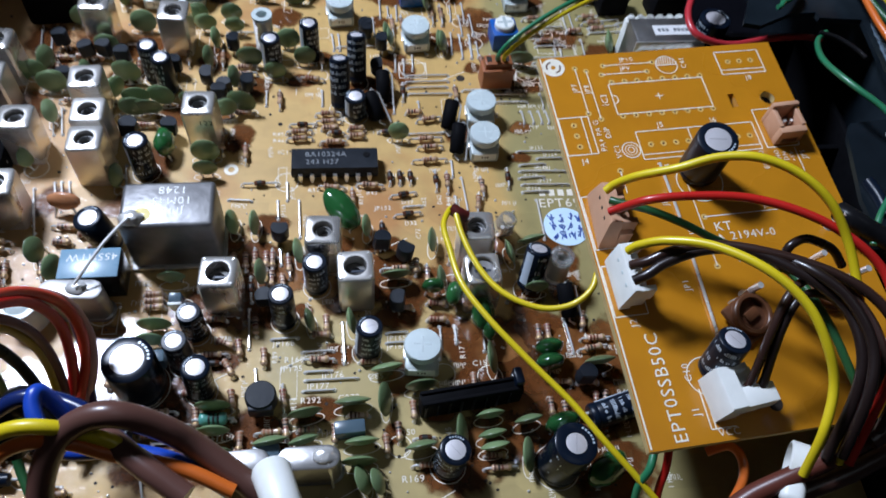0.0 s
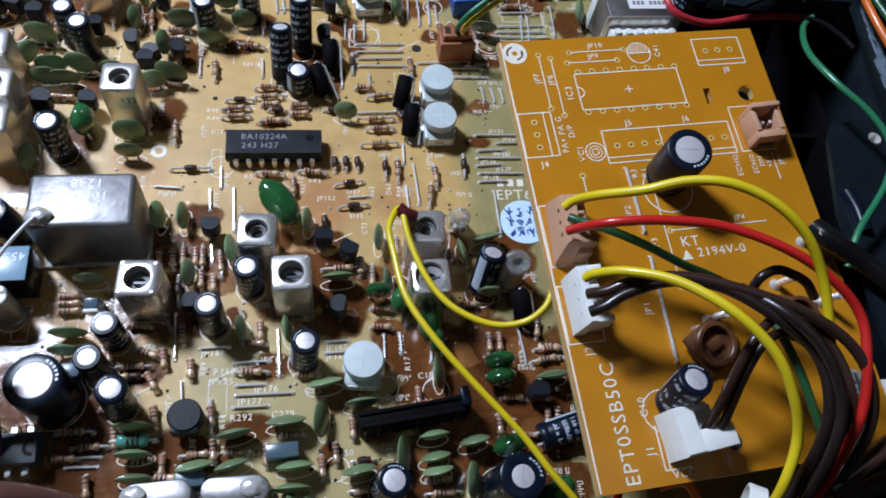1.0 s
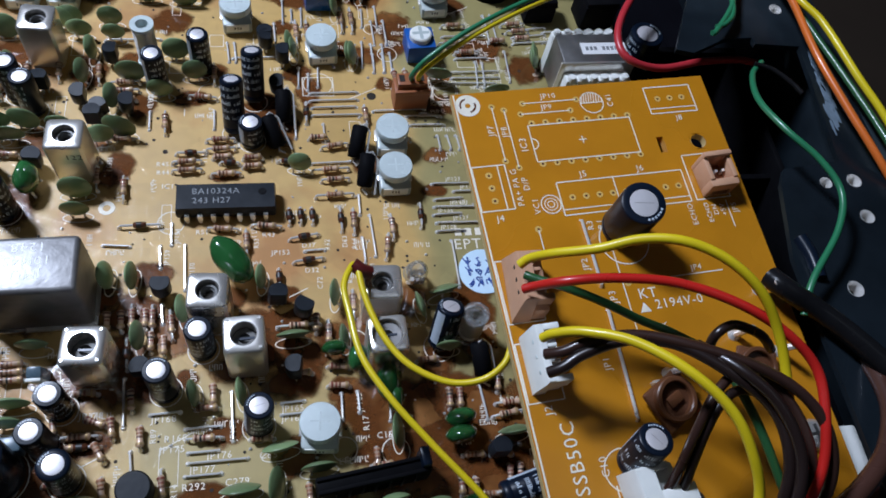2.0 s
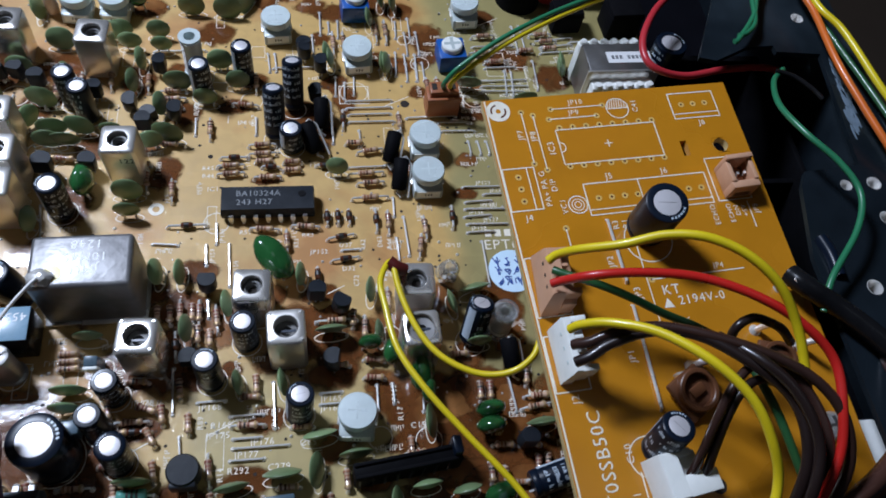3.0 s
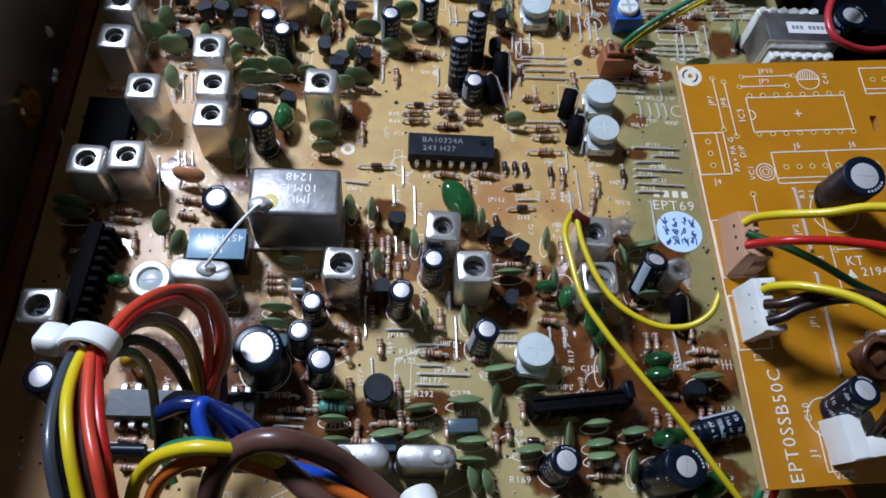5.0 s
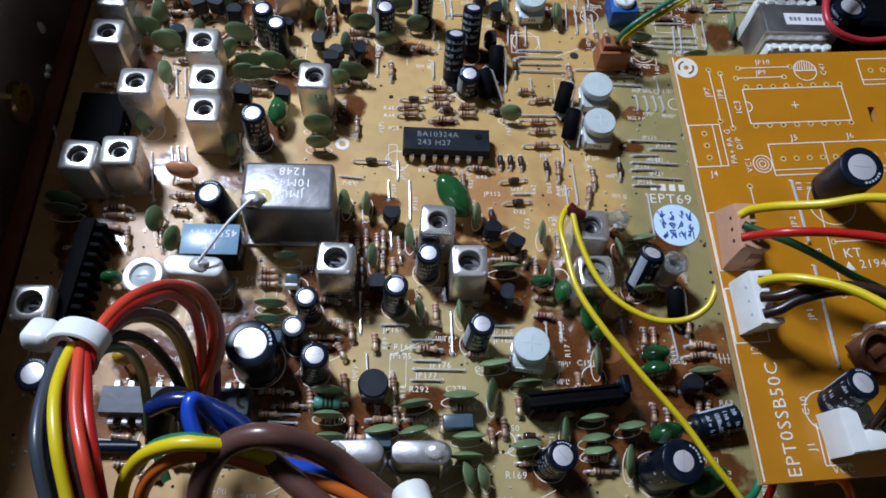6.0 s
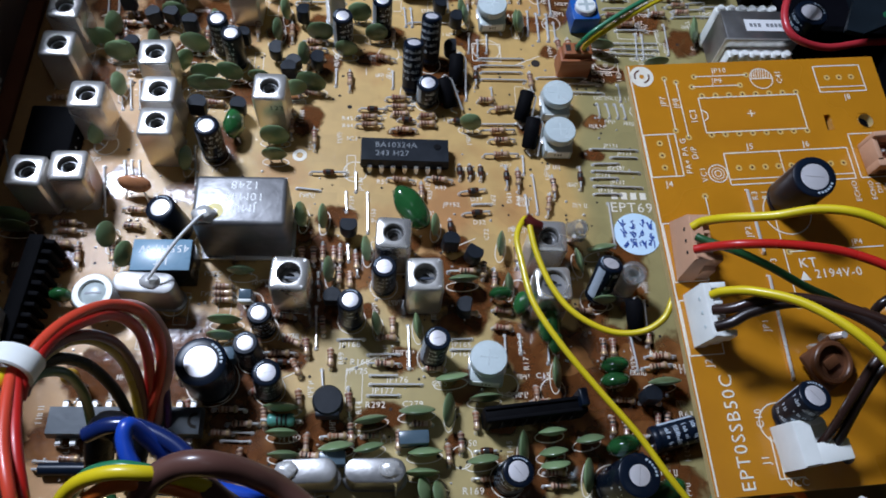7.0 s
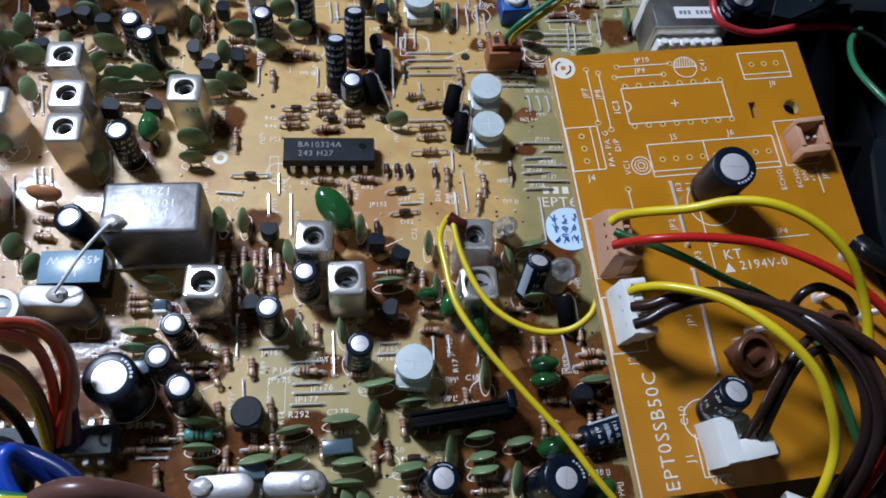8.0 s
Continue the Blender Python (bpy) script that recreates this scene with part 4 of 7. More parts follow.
def dip_chip(x, y, w, d, h, pins, label, lines=(), face=BODY):
    ob = thing("chip", label, "chip")
    bm = bmesh.new()
    loops = []
    for s, z in ((0.94, 0.7), (1.0, h * 0.55), (1.0, h * 0.62), (0.94, h)):
        loops.append([(sx * (w / 2 - (1 - s) * 3), sy * (d / 2 - (1 - s) * 6), z) for sx, sy in ((-1, -1), (1, -1), (1, 1), (-1, 1))])
    rings(bm, loops, True, True)
    part("body", bm, face, ob, "black epoxy package")
    if lines:
        part("notch", lathe(bmesh.new(), [(0.85, h - 0.1), (0.85, h + 0.02)], 14, w / 2 - 2.6, d / 2 - 2.4), BLK, ob, "round index mark")
    else:
        part("notch", ring_flat(bmesh.new(), 0.9, 1.5, w / 2 - 0.9, 0, h + 0.02, 14, 80, 280), HOLE, ob, "half-round end notch")
    out = 0.55 if lines else 1.2
    for i in range(pins):
        px = (i - (pins - 1) / 2) * 2.54 * (w / 19.4 if pins == 7 else 1)
        for s in (-1, 1):
            bm = bmesh.new()
            box(bm, px - 0.48, px + 0.48, s * d / 2 - 0.1, s * d / 2 + out * s + 0.1, h * 0.45, h * 0.62) if s > 0 else box(bm, px - 0.48, px + 0.48, -d / 2 - out - 0.1, -d / 2 + 0.1, h * 0.45, h * 0.62)
            box(bm, px - 0.48, px + 0.48, s * (d / 2 + out) - 0.14, s * (d / 2 + out) + 0.14, 0.9, h * 0.62)
            box(bm, px - 0.3, px + 0.3, s * (d / 2 + out) - 0.14, s * (d / 2 + out) + 0.14, -0.8, 0.9)
            part("pin", bm, SLV, ob)
    for text, tx, ty, s in lines:
        letters(text, s, ICINK, ob, tx, ty, h + 0.02, 0, "lettering")
    ob.matrix_basis = at(x, y)
    return ob


def crystal(x, y, z, rz, length, blob_x, wired):
    ob = thing("quartz_crystal", "rounded silver quartz crystal can standing on the board", "crystal", "quartz crystals")
    bm = bmesh.new()
    prof = []
    for i in range(28):
        a = 2 * math.pi * i / 28
        prof.append((math.copysign(max(length / 2 - 2.2, 0), math.cos(a)) + 2.2 * math.cos(a), 2.2 * math.sin(a)))
    rings(bm, [[(px * s, py * s, zz) for px, py in prof] for s, zz in ((1.09, 0.3), (1.09, 0.8), (1.0, 0.95), (1.0, z - 0.5), (0.97, z - 0.15), (0.88, z))], True, True)
    part("can", bm, TIND, ob)
    part("solder_blob", blob(bmesh.new(), 2.0, 1.6, 0.9, (blob_x, 0.2, z), 0.2), SOLDER, ob, "bright solder blob")
    if wired:
        part("ground_wire", tube(bmesh.new(), [(blob_x, 0.2, z + 0.4), (blob_x + 1.0, -2.3, z - 1.2), (blob_x + 1.2, -2.9, -0.5)], 0.3, 6, 4), SLV, ob)
    ob.matrix_basis = at(x, y, 0, 0, 0, rz)
    return ob


# ---- the components, one by one ----
random.seed(11)
coil(-54.8, 166.0, "tuned")
coil(-52.6, 155.9, "tuned")
coil(-52.0, 147.5, "tuned")
printed_coil = coil(-29.3, 157.9, "tuned")
letters("122", 1.5, DINK, printed_coil, 0, 0, 0).matrix_basis = at(1.5, -3.62, 8.6, 90, 0, 0)
coil(-67.3, 153.8, "tuned")
coil(-67.6, 136.1, "tuned")
coil(-75.1, 135.0, "tuned")
coil(-2.4, 122.4, "tuned")
coil(-22.1, 113.3, "wide")
coil(3.9, 113.8, "wide")
coil(-75.7, 167.4, "tuned")
coil(-76.2, 178.3, "tuned")
coil(-77.2, 103.0, "wide")
coil(29.0, 122.8, "tuned")
coil(29.1, 112.2, "bare")
coil(-56.9, 191.9, "tuned")
coil(-38.2, 188.8, "tuned")
electrolytic(-42.9, 177.0, 2.5, 11.0, 0, 0)
electrolytic(-39.4, 172.9, 2.5, 11.0, 0, 0)
electrolytic(-14.8, 179.4, 2.5, 11.0, 0, 0)
electrolytic(-5.7, 184.9, 2.5, 11.0, 0, 0)
electrolytic(5.8, 179.5, 2.5, 12.0, 0, 20)
electrolytic(1.6, 170.9, 2.5, 12.5, 0, 20)
electrolytic(5.1, 164.1, 2.7, 7.0, 0, 0)
electrolytic(-41.8, 147.5, 2.8, 11.0, 0, 0)
electrolytic(-48.5, 127.8, 3.0, 10.5, -11, 0)
electrolytic(-36.4, 95.7, 4.6, 12.0, 0, 0)
electrolytic(-29.3, 100.0, 2.5, 10.0, 0, 0)
electrolytic(-24.8, 94.1, 2.8, 11.0, 4, 0)
electrolytic(-27.5, 106.4, 2.5, 9.0, 0, 0)
electrolytic(-10.4, 108.5, 2.6, 11.0, 0, 0)
electrolytic(-4.1, 116.1, 2.6, 10.0, 0, 0)
electrolytic(6.2, 101.4, 2.7, 10.0, 3, 4)
electrolytic(20.2, 77.1, 2.9, 9.0, 4, 0)
electrolytic(40.6, 75.6, 3.9, 13.0, 4, 0)
electrolytic(41.4, 117.7, 2.8, 10.0, 8, 22)
electrolytic(-74.1, 89.9, 3.1, 10.0, 0, 0)
electrolytic(98.3, 185.2, 4.0, 13.0, 0, 0)
ceramic_disc(-65.3, 173.2, 6.0, 5, -20)
ceramic_disc(-55.1, 185.8, 5.5, 0, -20)
ceramic_disc(-49.2, 176.3, 6.5, -8, -25)
ceramic_disc(-51.2, 171.0, 5.0, 50, -10)
ceramic_disc(-46.0, 168.0, 6.0, 5, -35)
ceramic_disc(-42.8, 164.5, 6.2, 0, -45)
ceramic_disc(-40.4, 168.3, 6.0, -8, -25)
ceramic_disc(-33.7, 167.4, 4.6, 0, -40)
ceramic_disc(-21.7, 166.1, 6.5, -12, -25)
ceramic_disc(-25.3, 164.2, 5.0, 10, -20)
ceramic_disc(-28.9, 150.9, 6.2, 0, -15)
ceramic_disc(-28.5, 145.9, 5.0, 0, -30)
ceramic_disc(-20.5, 181.4, 6.0, 0, -25)
ceramic_disc(-7.0, 181.8, 5.0, 0, -15)
ceramic_disc(-14.1, 176.5, 5.2, -5, -25)
ceramic_disc(-64.4, 163.5, 5.0, 82, 5)
ceramic_disc(-74.0, 176.5, 6.0, 10, -20)
ceramic_disc(-70.3, 177.2, 5.0, 0, -20)
ceramic_disc(-79.6, 129.3, 6.6, 0, -25)
ceramic_disc(-79.3, 126.8, 6.4, 0, -35)
ceramic_disc(-60.5, 125.3, 5.0, 80, 10)
ceramic_disc(-58.0, 168.1, 4.5, 0, -20)
ceramic_disc(-21.8, 131.0, 5.0, 85, 8)
ceramic_disc(-17.2, 130.7, 5.0, 85, -8)
ceramic_disc(-47.2, 144.2, 5.0, 80, -5)
ceramic_disc(-66.8, 150.0, 4.5, 70, 0)
ceramic_disc(-7.9, 123.3, 5.0, 88, 0)
ceramic_disc(28.2, 187.4, 5.0, 82, 10)
ceramic_disc(72.3, 186.1, 5.0, 80, 10)
ceramic_disc(15.0, 156.2, 4.6, -8, -5)
ceramic_disc(14.6, 188.8, 4.5, 85, 0)
ceramic_disc(61.5, 176.1, 5.4, 0, -50)
ceramic_disc(-35.0, 107.2, 6.0, 0, -35)
ceramic_disc(-35.3, 103.9, 5.2, 0, -30)
ceramic_disc(-32.9, 117.8, 5.0, 0, -40)
ceramic_disc(-22.8, 89.9, 6.0, 0, -35)
ceramic_disc(-22.3, 85.1, 5.6, 0, -35)
ceramic_disc(-21.7, 81.1, 5.6, 0, -35)
ceramic_disc(-6.1, 87.6, 6.0, 10, -40)
ceramic_disc(2.6, 89.4, 6.4, 6, -60)
ceramic_disc(8.6, 89.4, 6.0, 84, 8)
ceramic_disc(-12.3, 82.6, 6.0, 8, -55)
ceramic_disc(-6.3, 82.4, 5.6, 15, -50)
ceramic_disc(12.2, 116.8, 6.0, 3, -55)
ceramic_disc(-15.4, 118.4, 5.0, 86, 0)
ceramic_disc(-5.4, 106.8, 4.5, 95, 0)
ceramic_disc(2.7, 106.4, 5.0, 95, -10)
ceramic_disc(9.3, 95.9, 6.0, 8, -60)
ceramic_disc(15.8, 91.9, 6.0, 5, -35)
ceramic_disc(29.9, 97.0, 6.0, 86, 6)
ceramic_disc(21.6, 115.8, 4.5, 88, 0)
ceramic_disc(20.4, 125.1, 5.0, 80, 0)
ceramic_disc(22.4, 82.4, 6.0, 84, 5)
ceramic_disc(28.1, 85.4, 5.0, 5, -45)
ceramic_disc(28.0, 81.6, 5.0, 8, -55)
ceramic_disc(28.2, 79.3, 5.0, 8, -60)
ceramic_disc(35.2, 84.0, 5.0, 12, -55)
ceramic_disc(14.8, 80.2, 5.4, 8, -55)
ceramic_disc(4.1, 81.6, 6.0, 5, -50)
ceramic_disc(3.5, 77.9, 6.0, 0, -35)
ceramic_disc(4.0, 74.6, 5.0, 100, 20)
ceramic_disc(6.6, 74.2, 4.5, 95, 20)
ceramic_disc(51.3, 95.3, 6.2, 6, -55)
ceramic_disc(34.2, 77.3, 6.0, 80, 15)
ceramic_disc(41.3, 112.6, 4.6, 0, -30)
ceramic_disc(36.8, 121.6, 5.0, 100, 0)
ceramic_disc(-56.3, 120.9, 5.0, 75, 0)
ceramic_disc(6.5, 129.3, 4.5, 80, 0)
ceramic_disc(-18.7, 206.2, 6.0, 0, -20)
ceramic_disc(-10.0, 205.4, 6.5, 0, -20)
ceramic_disc(-5.8, 211.6, 6.0, 60, -20)
ceramic_disc(-36.4, 197.2, 5.0, 0, -15)
ceramic_disc(-25.9, 197.9, 5.0, 0, -20)
ceramic_disc(-34.4, 198.0, 5.0, 0, -20)
ceramic_disc(-32.1, 194.0, 5.0, 0, -30)
ceramic_disc(-24.8, 193.0, 4.8, 0, -30)
ceramic_disc(13.8, 190.9, 4.8, 84, 5)
ceramic_disc(27.4, 187.5, 5.0, 84, 5)
ceramic_disc(-29.2, 188.3, 5.0, 85, 0)
ceramic_disc(28.2, 210.2, 5.0, 84, 0)
ceramic_disc(31.2, 209.1, 5.0, 80, 0)
ceramic_disc(-54.3, 207.0, 6.0, 80, 0)
ceramic_disc(-65.9, 172.8, 6.0, 0, -20)
ceramic_disc(-46.3, 164.6, 6.0, 0, -30)
ceramic_disc(73.0, 187.3, 6.0, 82, 10)
ceramic_disc(42.0, 124.6, 6.0, 15, -65)
long_film = thing("film_capacitor", "long glossy green dipped film capacitor leaning over the board", "capacitor", "green film capacitors")
bm = blob(bmesh.new(), 5.4, 3.0, 2.8, lumps=0.10, u=20, v=14)
part("body", bm, DGRN, long_film, sharp=80)
for sx in (0.6, 3.6):
    part("lead", tube(bmesh.new(), [(sx, 0, -1.6), (sx + 0.6, 0, -4.0), (sx + 1.8, 0, -6.4)], 0.27, 6), SLV, long_film)
long_film.matrix_basis = at(1.4, 131.6, 6.0) @ Vector((5.0, -5.8, -3.2)).to_track_quat("X", "Z").to_matrix().to_4x4()
film_dip(-37.8, 153.1, 7.0, 82, 0)
film_dip(19.7, 113.3, 5.0, 5, -30)
film_dip(23.7, 111.2, 5.5, 70, 0)
film_dip(29.2, 106.4, 8.0, 78, 5)
film_dip(30.1, 102.8, 5.0, 80, 5)
film_dip(41.5, 98.3, 6.2, 5, -40)
film_dip(41.2, 95.2, 6.2, 3, -40)
film_dip(-66.3, 111.5, 4.5, 0, -10)
film_dip(41.5, 82.6, 7.0, 10, -20)
film_dip(48.2, 73.6, 9.0, 30, -10)
film_dip(-31.5, 207.4, 5.0, 0, -20)
transistor(-46.5, 157.5, 0)
transistor(-37.7, 158.0, 0)
transistor(-26.8, 168.9, 0)
transistor(-59.0, 183.6, 20)
transistor(-55.0, 183.9, -20)
transistor(-62.8, 174.1, 0)
transistor(11.3, 177.7, 90)
transistor(-11.8, 128.1, 180)
transistor(9.3, 124.5, 0)
transistor(14.1, 122.3, 150)
transistor(-14.1, 112.3, 0)
transistor(-38.3, 178.0, 0)
transistor(12.7, 109.9, 80)
transistor(-25.9, 171.3, 40)
transistor(-30.1, 175.0, 90)
transistor(8.6, 191.2, 90)
transistor(-65.7, 187.3, 0)
transistor(8.8, 192.1, 0)
transistor(-50.7, 181.5, 0)
transistor(47.5, 92.0, 0)
resistor(-8.2, 158.4, 3, 5.3)
resistor(-8.1, 156.2, 3, 5.3)
resistor(-1.4, 164.1, 3, 5.1)
resistor(-1.3, 161.6, 3, 5.4)
resistor(-1.0, 159.5, 3, 5.0)
resistor(-0.2, 155.1, 1, 5.3)
resistor(5.2, 159.2, 3, 4.8)
resistor(5.2, 157.0, 3, 4.8)
resistor(21.5, 155.7, 4, 7.5)
resistor(22.4, 153.1, 3, 6.7)
resistor(22.0, 149.1, 3, 7.0)
resistor(22.8, 162.1, 10, 5.3)
resistor(-21.9, 180.1, 4, 5.5)
resistor(-21.8, 177.7, 4, 5.5)
resistor(-21.3, 175.3, 4, 4.8)
resistor(-5.3, 175.9, -7, 6.0)
resistor(-21.4, 164.5, -1, 6.0)
resistor(-0.8, 141.6, -5, 5.9)
resistor(7.8, 142.0, -6, 5.2)
resistor(3.8, 138.4, -88, 5.1)
resistor(25.5, 142.7, -91, 6.1)
resistor(32.0, 136.4, -99, 6.7)
resistor(-21.2, 122.5, -87, 5.0)
resistor(-18.8, 122.6, -87, 5.0)
resistor(-16.9, 122.8, -87, 5.2)
resistor(-14.6, 122.8, -88, 5.0)
resistor(-13.3, 122.5, -88, 5.1)
resistor(-9.9, 121.2, -84, 5.1)
resistor(-14.2, 100.3, -87, 4.7)
resistor(-19.0, 102.4, -82, 3.9)
resistor(-13.4, 118.0, -88, 4.6)
resistor(-11.1, 117.1, -86, 3.9)
resistor(-2.2, 107.1, -88, 4.7)
resistor(-3.6, 99.2, -1, 6.0)
resistor(-10.3, 91.5, -86, 5.3)
resistor(13.4, 119.6, 2, 7.1)
resistor(18.9, 117.5, -92, 5.3)
resistor(-17.9, 83.6, -91, 4.8)
resistor(-12.2, 85.0, 2, 5.9)
resistor(-5.6, 85.1, 2, 4.8)
resistor(-0.8, 84.2, -90, 4.3)
resistor(3.6, 87.4, -1, 5.0)
resistor(8.6, 81.6, -88, 4.3)
resistor(14.0, 87.9, -88, 4.4)
resistor(16.2, 77.2, -0, 5.1)
resistor(28.6, 78.2, -1, 4.4)
resistor(29.3, 75.9, 1, 6.0)
resistor(40.5, 87.1, -91, 4.5)
resistor(43.1, 86.1, -94, 4.2)
resistor(49.6, 87.9, -97, 3.6)
resistor(51.5, 88.0, -97, 3.6)
resistor(48.8, 91.7, -3, 3.5)
resistor(40.5, 103.0, -93, 3.9)
resistor(42.5, 103.0, -93, 3.9)
resistor(51.3, 99.2, 8, 5.5)
resistor(52.3, 101.3, 1, 5.4)
resistor(20.4, 110.7, -7, 4.2)
resistor(20.2, 107.0, -4, 4.1)
resistor(-46.5, 161.1, -3, 6.5)
resistor(-49.3, 179.4, -83, 7.1)
resistor(-47.1, 179.5, -83, 7.2)
resistor(-36.3, 115.2, 2, 4.8)
resistor(-36.2, 113.7, 2, 4.8)
resistor(-36.0, 112.2, 2, 4.8)
resistor(-56.3, 128.5, -6, 4.8)
resistor(-69.3, 129.0, -2, 5.9)
resistor(-69.0, 127.1, -2, 5.9)
resistor(-77.2, 160.8, -0, 5.3)
resistor(-66.0, 121.7, -80, 5.3)
resistor(-56.1, 132.4, -3, 6.4)
resistor(-26.5, 122.5, -86, 4.0)
resistor(-59.2, 122.0, -78, 5.4)
resistor(24.0, 123.7, -92, 5.5)
resistor(16.7, 120.0, -93, 4.0)
resistor(45.8, 84.9, -3, 2.8)
resistor(-17.1, 81.5, -6, 4.3)
resistor(-47.2, 180.0, -82, 6.3)
resistor(19.3, 164.4, 3, 4.8)
resistor(29.1, 110.6, 2, 3.6)
resistor(-26.5, 99.3, 1, 3.3)
resistor(-21.7, 103.5, -21, 3.7)
resistor(-20.8, 98.3, -61, 2.6)
resistor(-13.7, 77.1, -54, 3.8)
resistor(11.0, 83.8, -88, 3.2)
resistor(26.1, 93.0, -91, 3.4)
resistor(37.2, 110.9, 2, 4.3)
resistor(-11.0, 190.9, -4, 4.3)
resistor(11.6, 175.2, -76, 5.4)
resistor(56.6, 190.1, 4, 5.3)
resistor(65.1, 194.1, 4, 4.6)
resistor(71.7, 195.0, 4, 3.9)
resistor(-59.7, 80.9, -2, 4.1)
resistor(-58.3, 75.9, -2, 4.0)
resistor(-53.4, 73.9, -2, 4.0)
resistor(-48.2, 76.1, 1, 3.0)
resistor(-38.2, 91.6, -80, 3.4)
resistor(-33.6, 85.6, -2, 4.8)
resistor(-29.6, 80.8, -81, 3.7)
resistor(-40.1, 89.9, -80, 4.5)
resistor(-26.0, 88.6, -82, 3.3)
resistor(-27.1, 93.4, -3, 3.3)
resistor(-19.8, 92.0, -83, 3.4)
resistor(-34.7, 99.4, -81, 4.1)
resistor(-42.7, 97.2, -79, 3.5)
resistor(-23.8, 108.9, -2, 3.5)
resistor(-28.4, 103.7, -81, 3.0)
resistor(-24.0, 101.2, -1, 5.3)
resistor(-32.7, 90.0, -1, 5.4)
resistor(-29.9, 87.3, 0, 6.1)
resistor(-22.6, 88.1, -2, 6.0)
resistor(-68.0, 178.8, -80, 6.6)
resistor(-65.8, 178.9, -80, 6.6)
resistor(-42.9, 160.9, -5, 4.6)
resistor(-26.6, 116.9, -84, 4.5)
resistor(-3.0, 182.9, -88, 6.4)
resistor(50.2, 105.6, -96, 3.8)
resistor(43.6, 92.1, -3, 3.4)
resistor(43.1, 75.2, -3, 3.3)
resistor(27.0, 91.8, -0, 4.5)
resistor(13.5, 110.0, -2, 3.6)
resistor(-16.1, 107.1, -84, 4.3)
resistor(6.2, 98.3, -3, 3.4)
resistor(-3.2, 104.6, -2, 4.0)
resistor(-9.7, 85.6, -84, 3.3)
resistor(-27.3, 159.2, -2, 3.9)
resistor(-25.7, 155.0, -85, 5.6)
resistor(-20.3, 152.1, -86, 5.5)
resistor(-51.5, 130.3, -1, 4.2)
resistor(-49.0, 126.9, -1, 4.7)
resistor(-63.5, 113.4, -76, 3.9)
resistor(-69.6, 124.0, -3, 4.7)
resistor(-60.8, 183.8, -1, 4.1)
jumper(23.5, 177.6, 2, 10.7)
jumper(23.4, 175.4, 2, 10.7)
jumper(23.4, 173.4, 2, 10.3)
jumper(23.7, 171.1, 1, 11.0)
jumper(38.1, 172.5, 3, 12.2)
jumper(43.8, 170.7, -0, 8.1)
jumper(44.2, 168.1, -0, 8.1)
jumper(46.3, 163.1, -87, 4.4)
jumper(48.6, 163.1, -83, 4.2)
jumper(50.7, 163.1, -84, 4.2)
jumper(52.5, 163.0, -84, 4.2)
jumper(48.8, 151.8, 0, 10.9)
jumper(50.9, 149.7, -0, 6.1)
jumper(46.4, 147.8, 3, 6.5)
jumper(48.6, 145.7, -1, 11.1)
jumper(45.7, 143.9, 3, 5.6)
jumper(48.6, 141.7, -1, 11.3)
jumper(45.9, 139.7, 1, 5.6)
jumper(45.8, 131.9, -89, 10.8)
jumper(29.2, 139.3, -87, 9.8)
jumper(27.0, 146.9, -91, 5.0)
jumper(27.1, 135.9, -88, 6.1)
jumper(-10.7, 141.2, -88, 5.1)
jumper(-7.9, 133.6, -88, 10.0)
jumper(-12.6, 136.1, -87, 5.2)
jumper(-20.9, 138.9, -6, 5.1)
jumper(-11.7, 123.7, -85, 4.1)
jumper(17.2, 136.2, 2, 4.1)
jumper(-16.3, 170.0, -89, 5.3)
jumper(-2.9, 170.0, -89, 5.2)
jumper(20.7, 166.2, -88, 5.1)
jumper(14.5, 169.3, -90, 8.6)
jumper(1.1, 103.0, -88, 9.1)
jumper(-17.4, 106.9, -87, 9.0)
jumper(-10.4, 104.4, 2, 5.1)
jumper(-3.9, 101.3, 1, 6.0)
jumper(-3.8, 97.0, 0, 5.4)
jumper(-1.3, 95.2, 0, 10.4)
jumper(-3.7, 93.0, 0, 5.6)
jumper(46.9, 102.5, -85, 7.5)
jumper(23.6, 103.8, -88, 4.5)
jumper(11.8, 104.7, 2, 3.8)
jumper(11.7, 102.5, 1, 3.7)
jumper(-22.6, 113.0, 0, 4.7)
jumper(-22.2, 109.9, -1, 4.6)
jumper(33.4, 187.0, -90, 6.2)
jumper(35.7, 187.1, -89, 6.2)
jumper(37.6, 187.3, -89, 6.2)
jumper(27.6, 158.3, 1, 4.1)
jumper(22.5, 157.9, 2, 10.2)
jumper(-64.3, 162.8, -80, 8.3)
jumper(-62.4, 162.9, -80, 8.3)
jumper(-60.4, 163.0, -81, 8.3)
jumper(-60.4, 143.0, -77, 3.8)
jumper(-59.0, 143.1, -77, 3.8)
jumper(-57.4, 143.1, -78, 3.8)
jumper(-63.7, 137.4, -79, 11.7)
jumper(-45.7, 144.5, -82, 9.8)
jumper(66.4, 186.2, -91, 10.4)
jumper(58.2, 183.7, -94, 8.4)
jumper(59.9, 183.4, -94, 8.2)
jumper(20.5, 103.2, -91, 4.9)
jumper(29.3, 102.8, -93, 6.1)
jumper(-15.6, 96.1, -84, 4.1)
jumper(-84.9, 143.8, -69, 12.5)
jumper(-80.2, 97.7, -88, 10.3)
jumper(-62.1, 80.4, -3, 7.7)
jumper(-50.9, 77.6, -2, 5.7)
jumper(-50.1, 76.1, -1, 5.6)
jumper(-34.3, 76.4, -77, 4.2)
jumper(-30.5, 85.8, -2, 4.8)
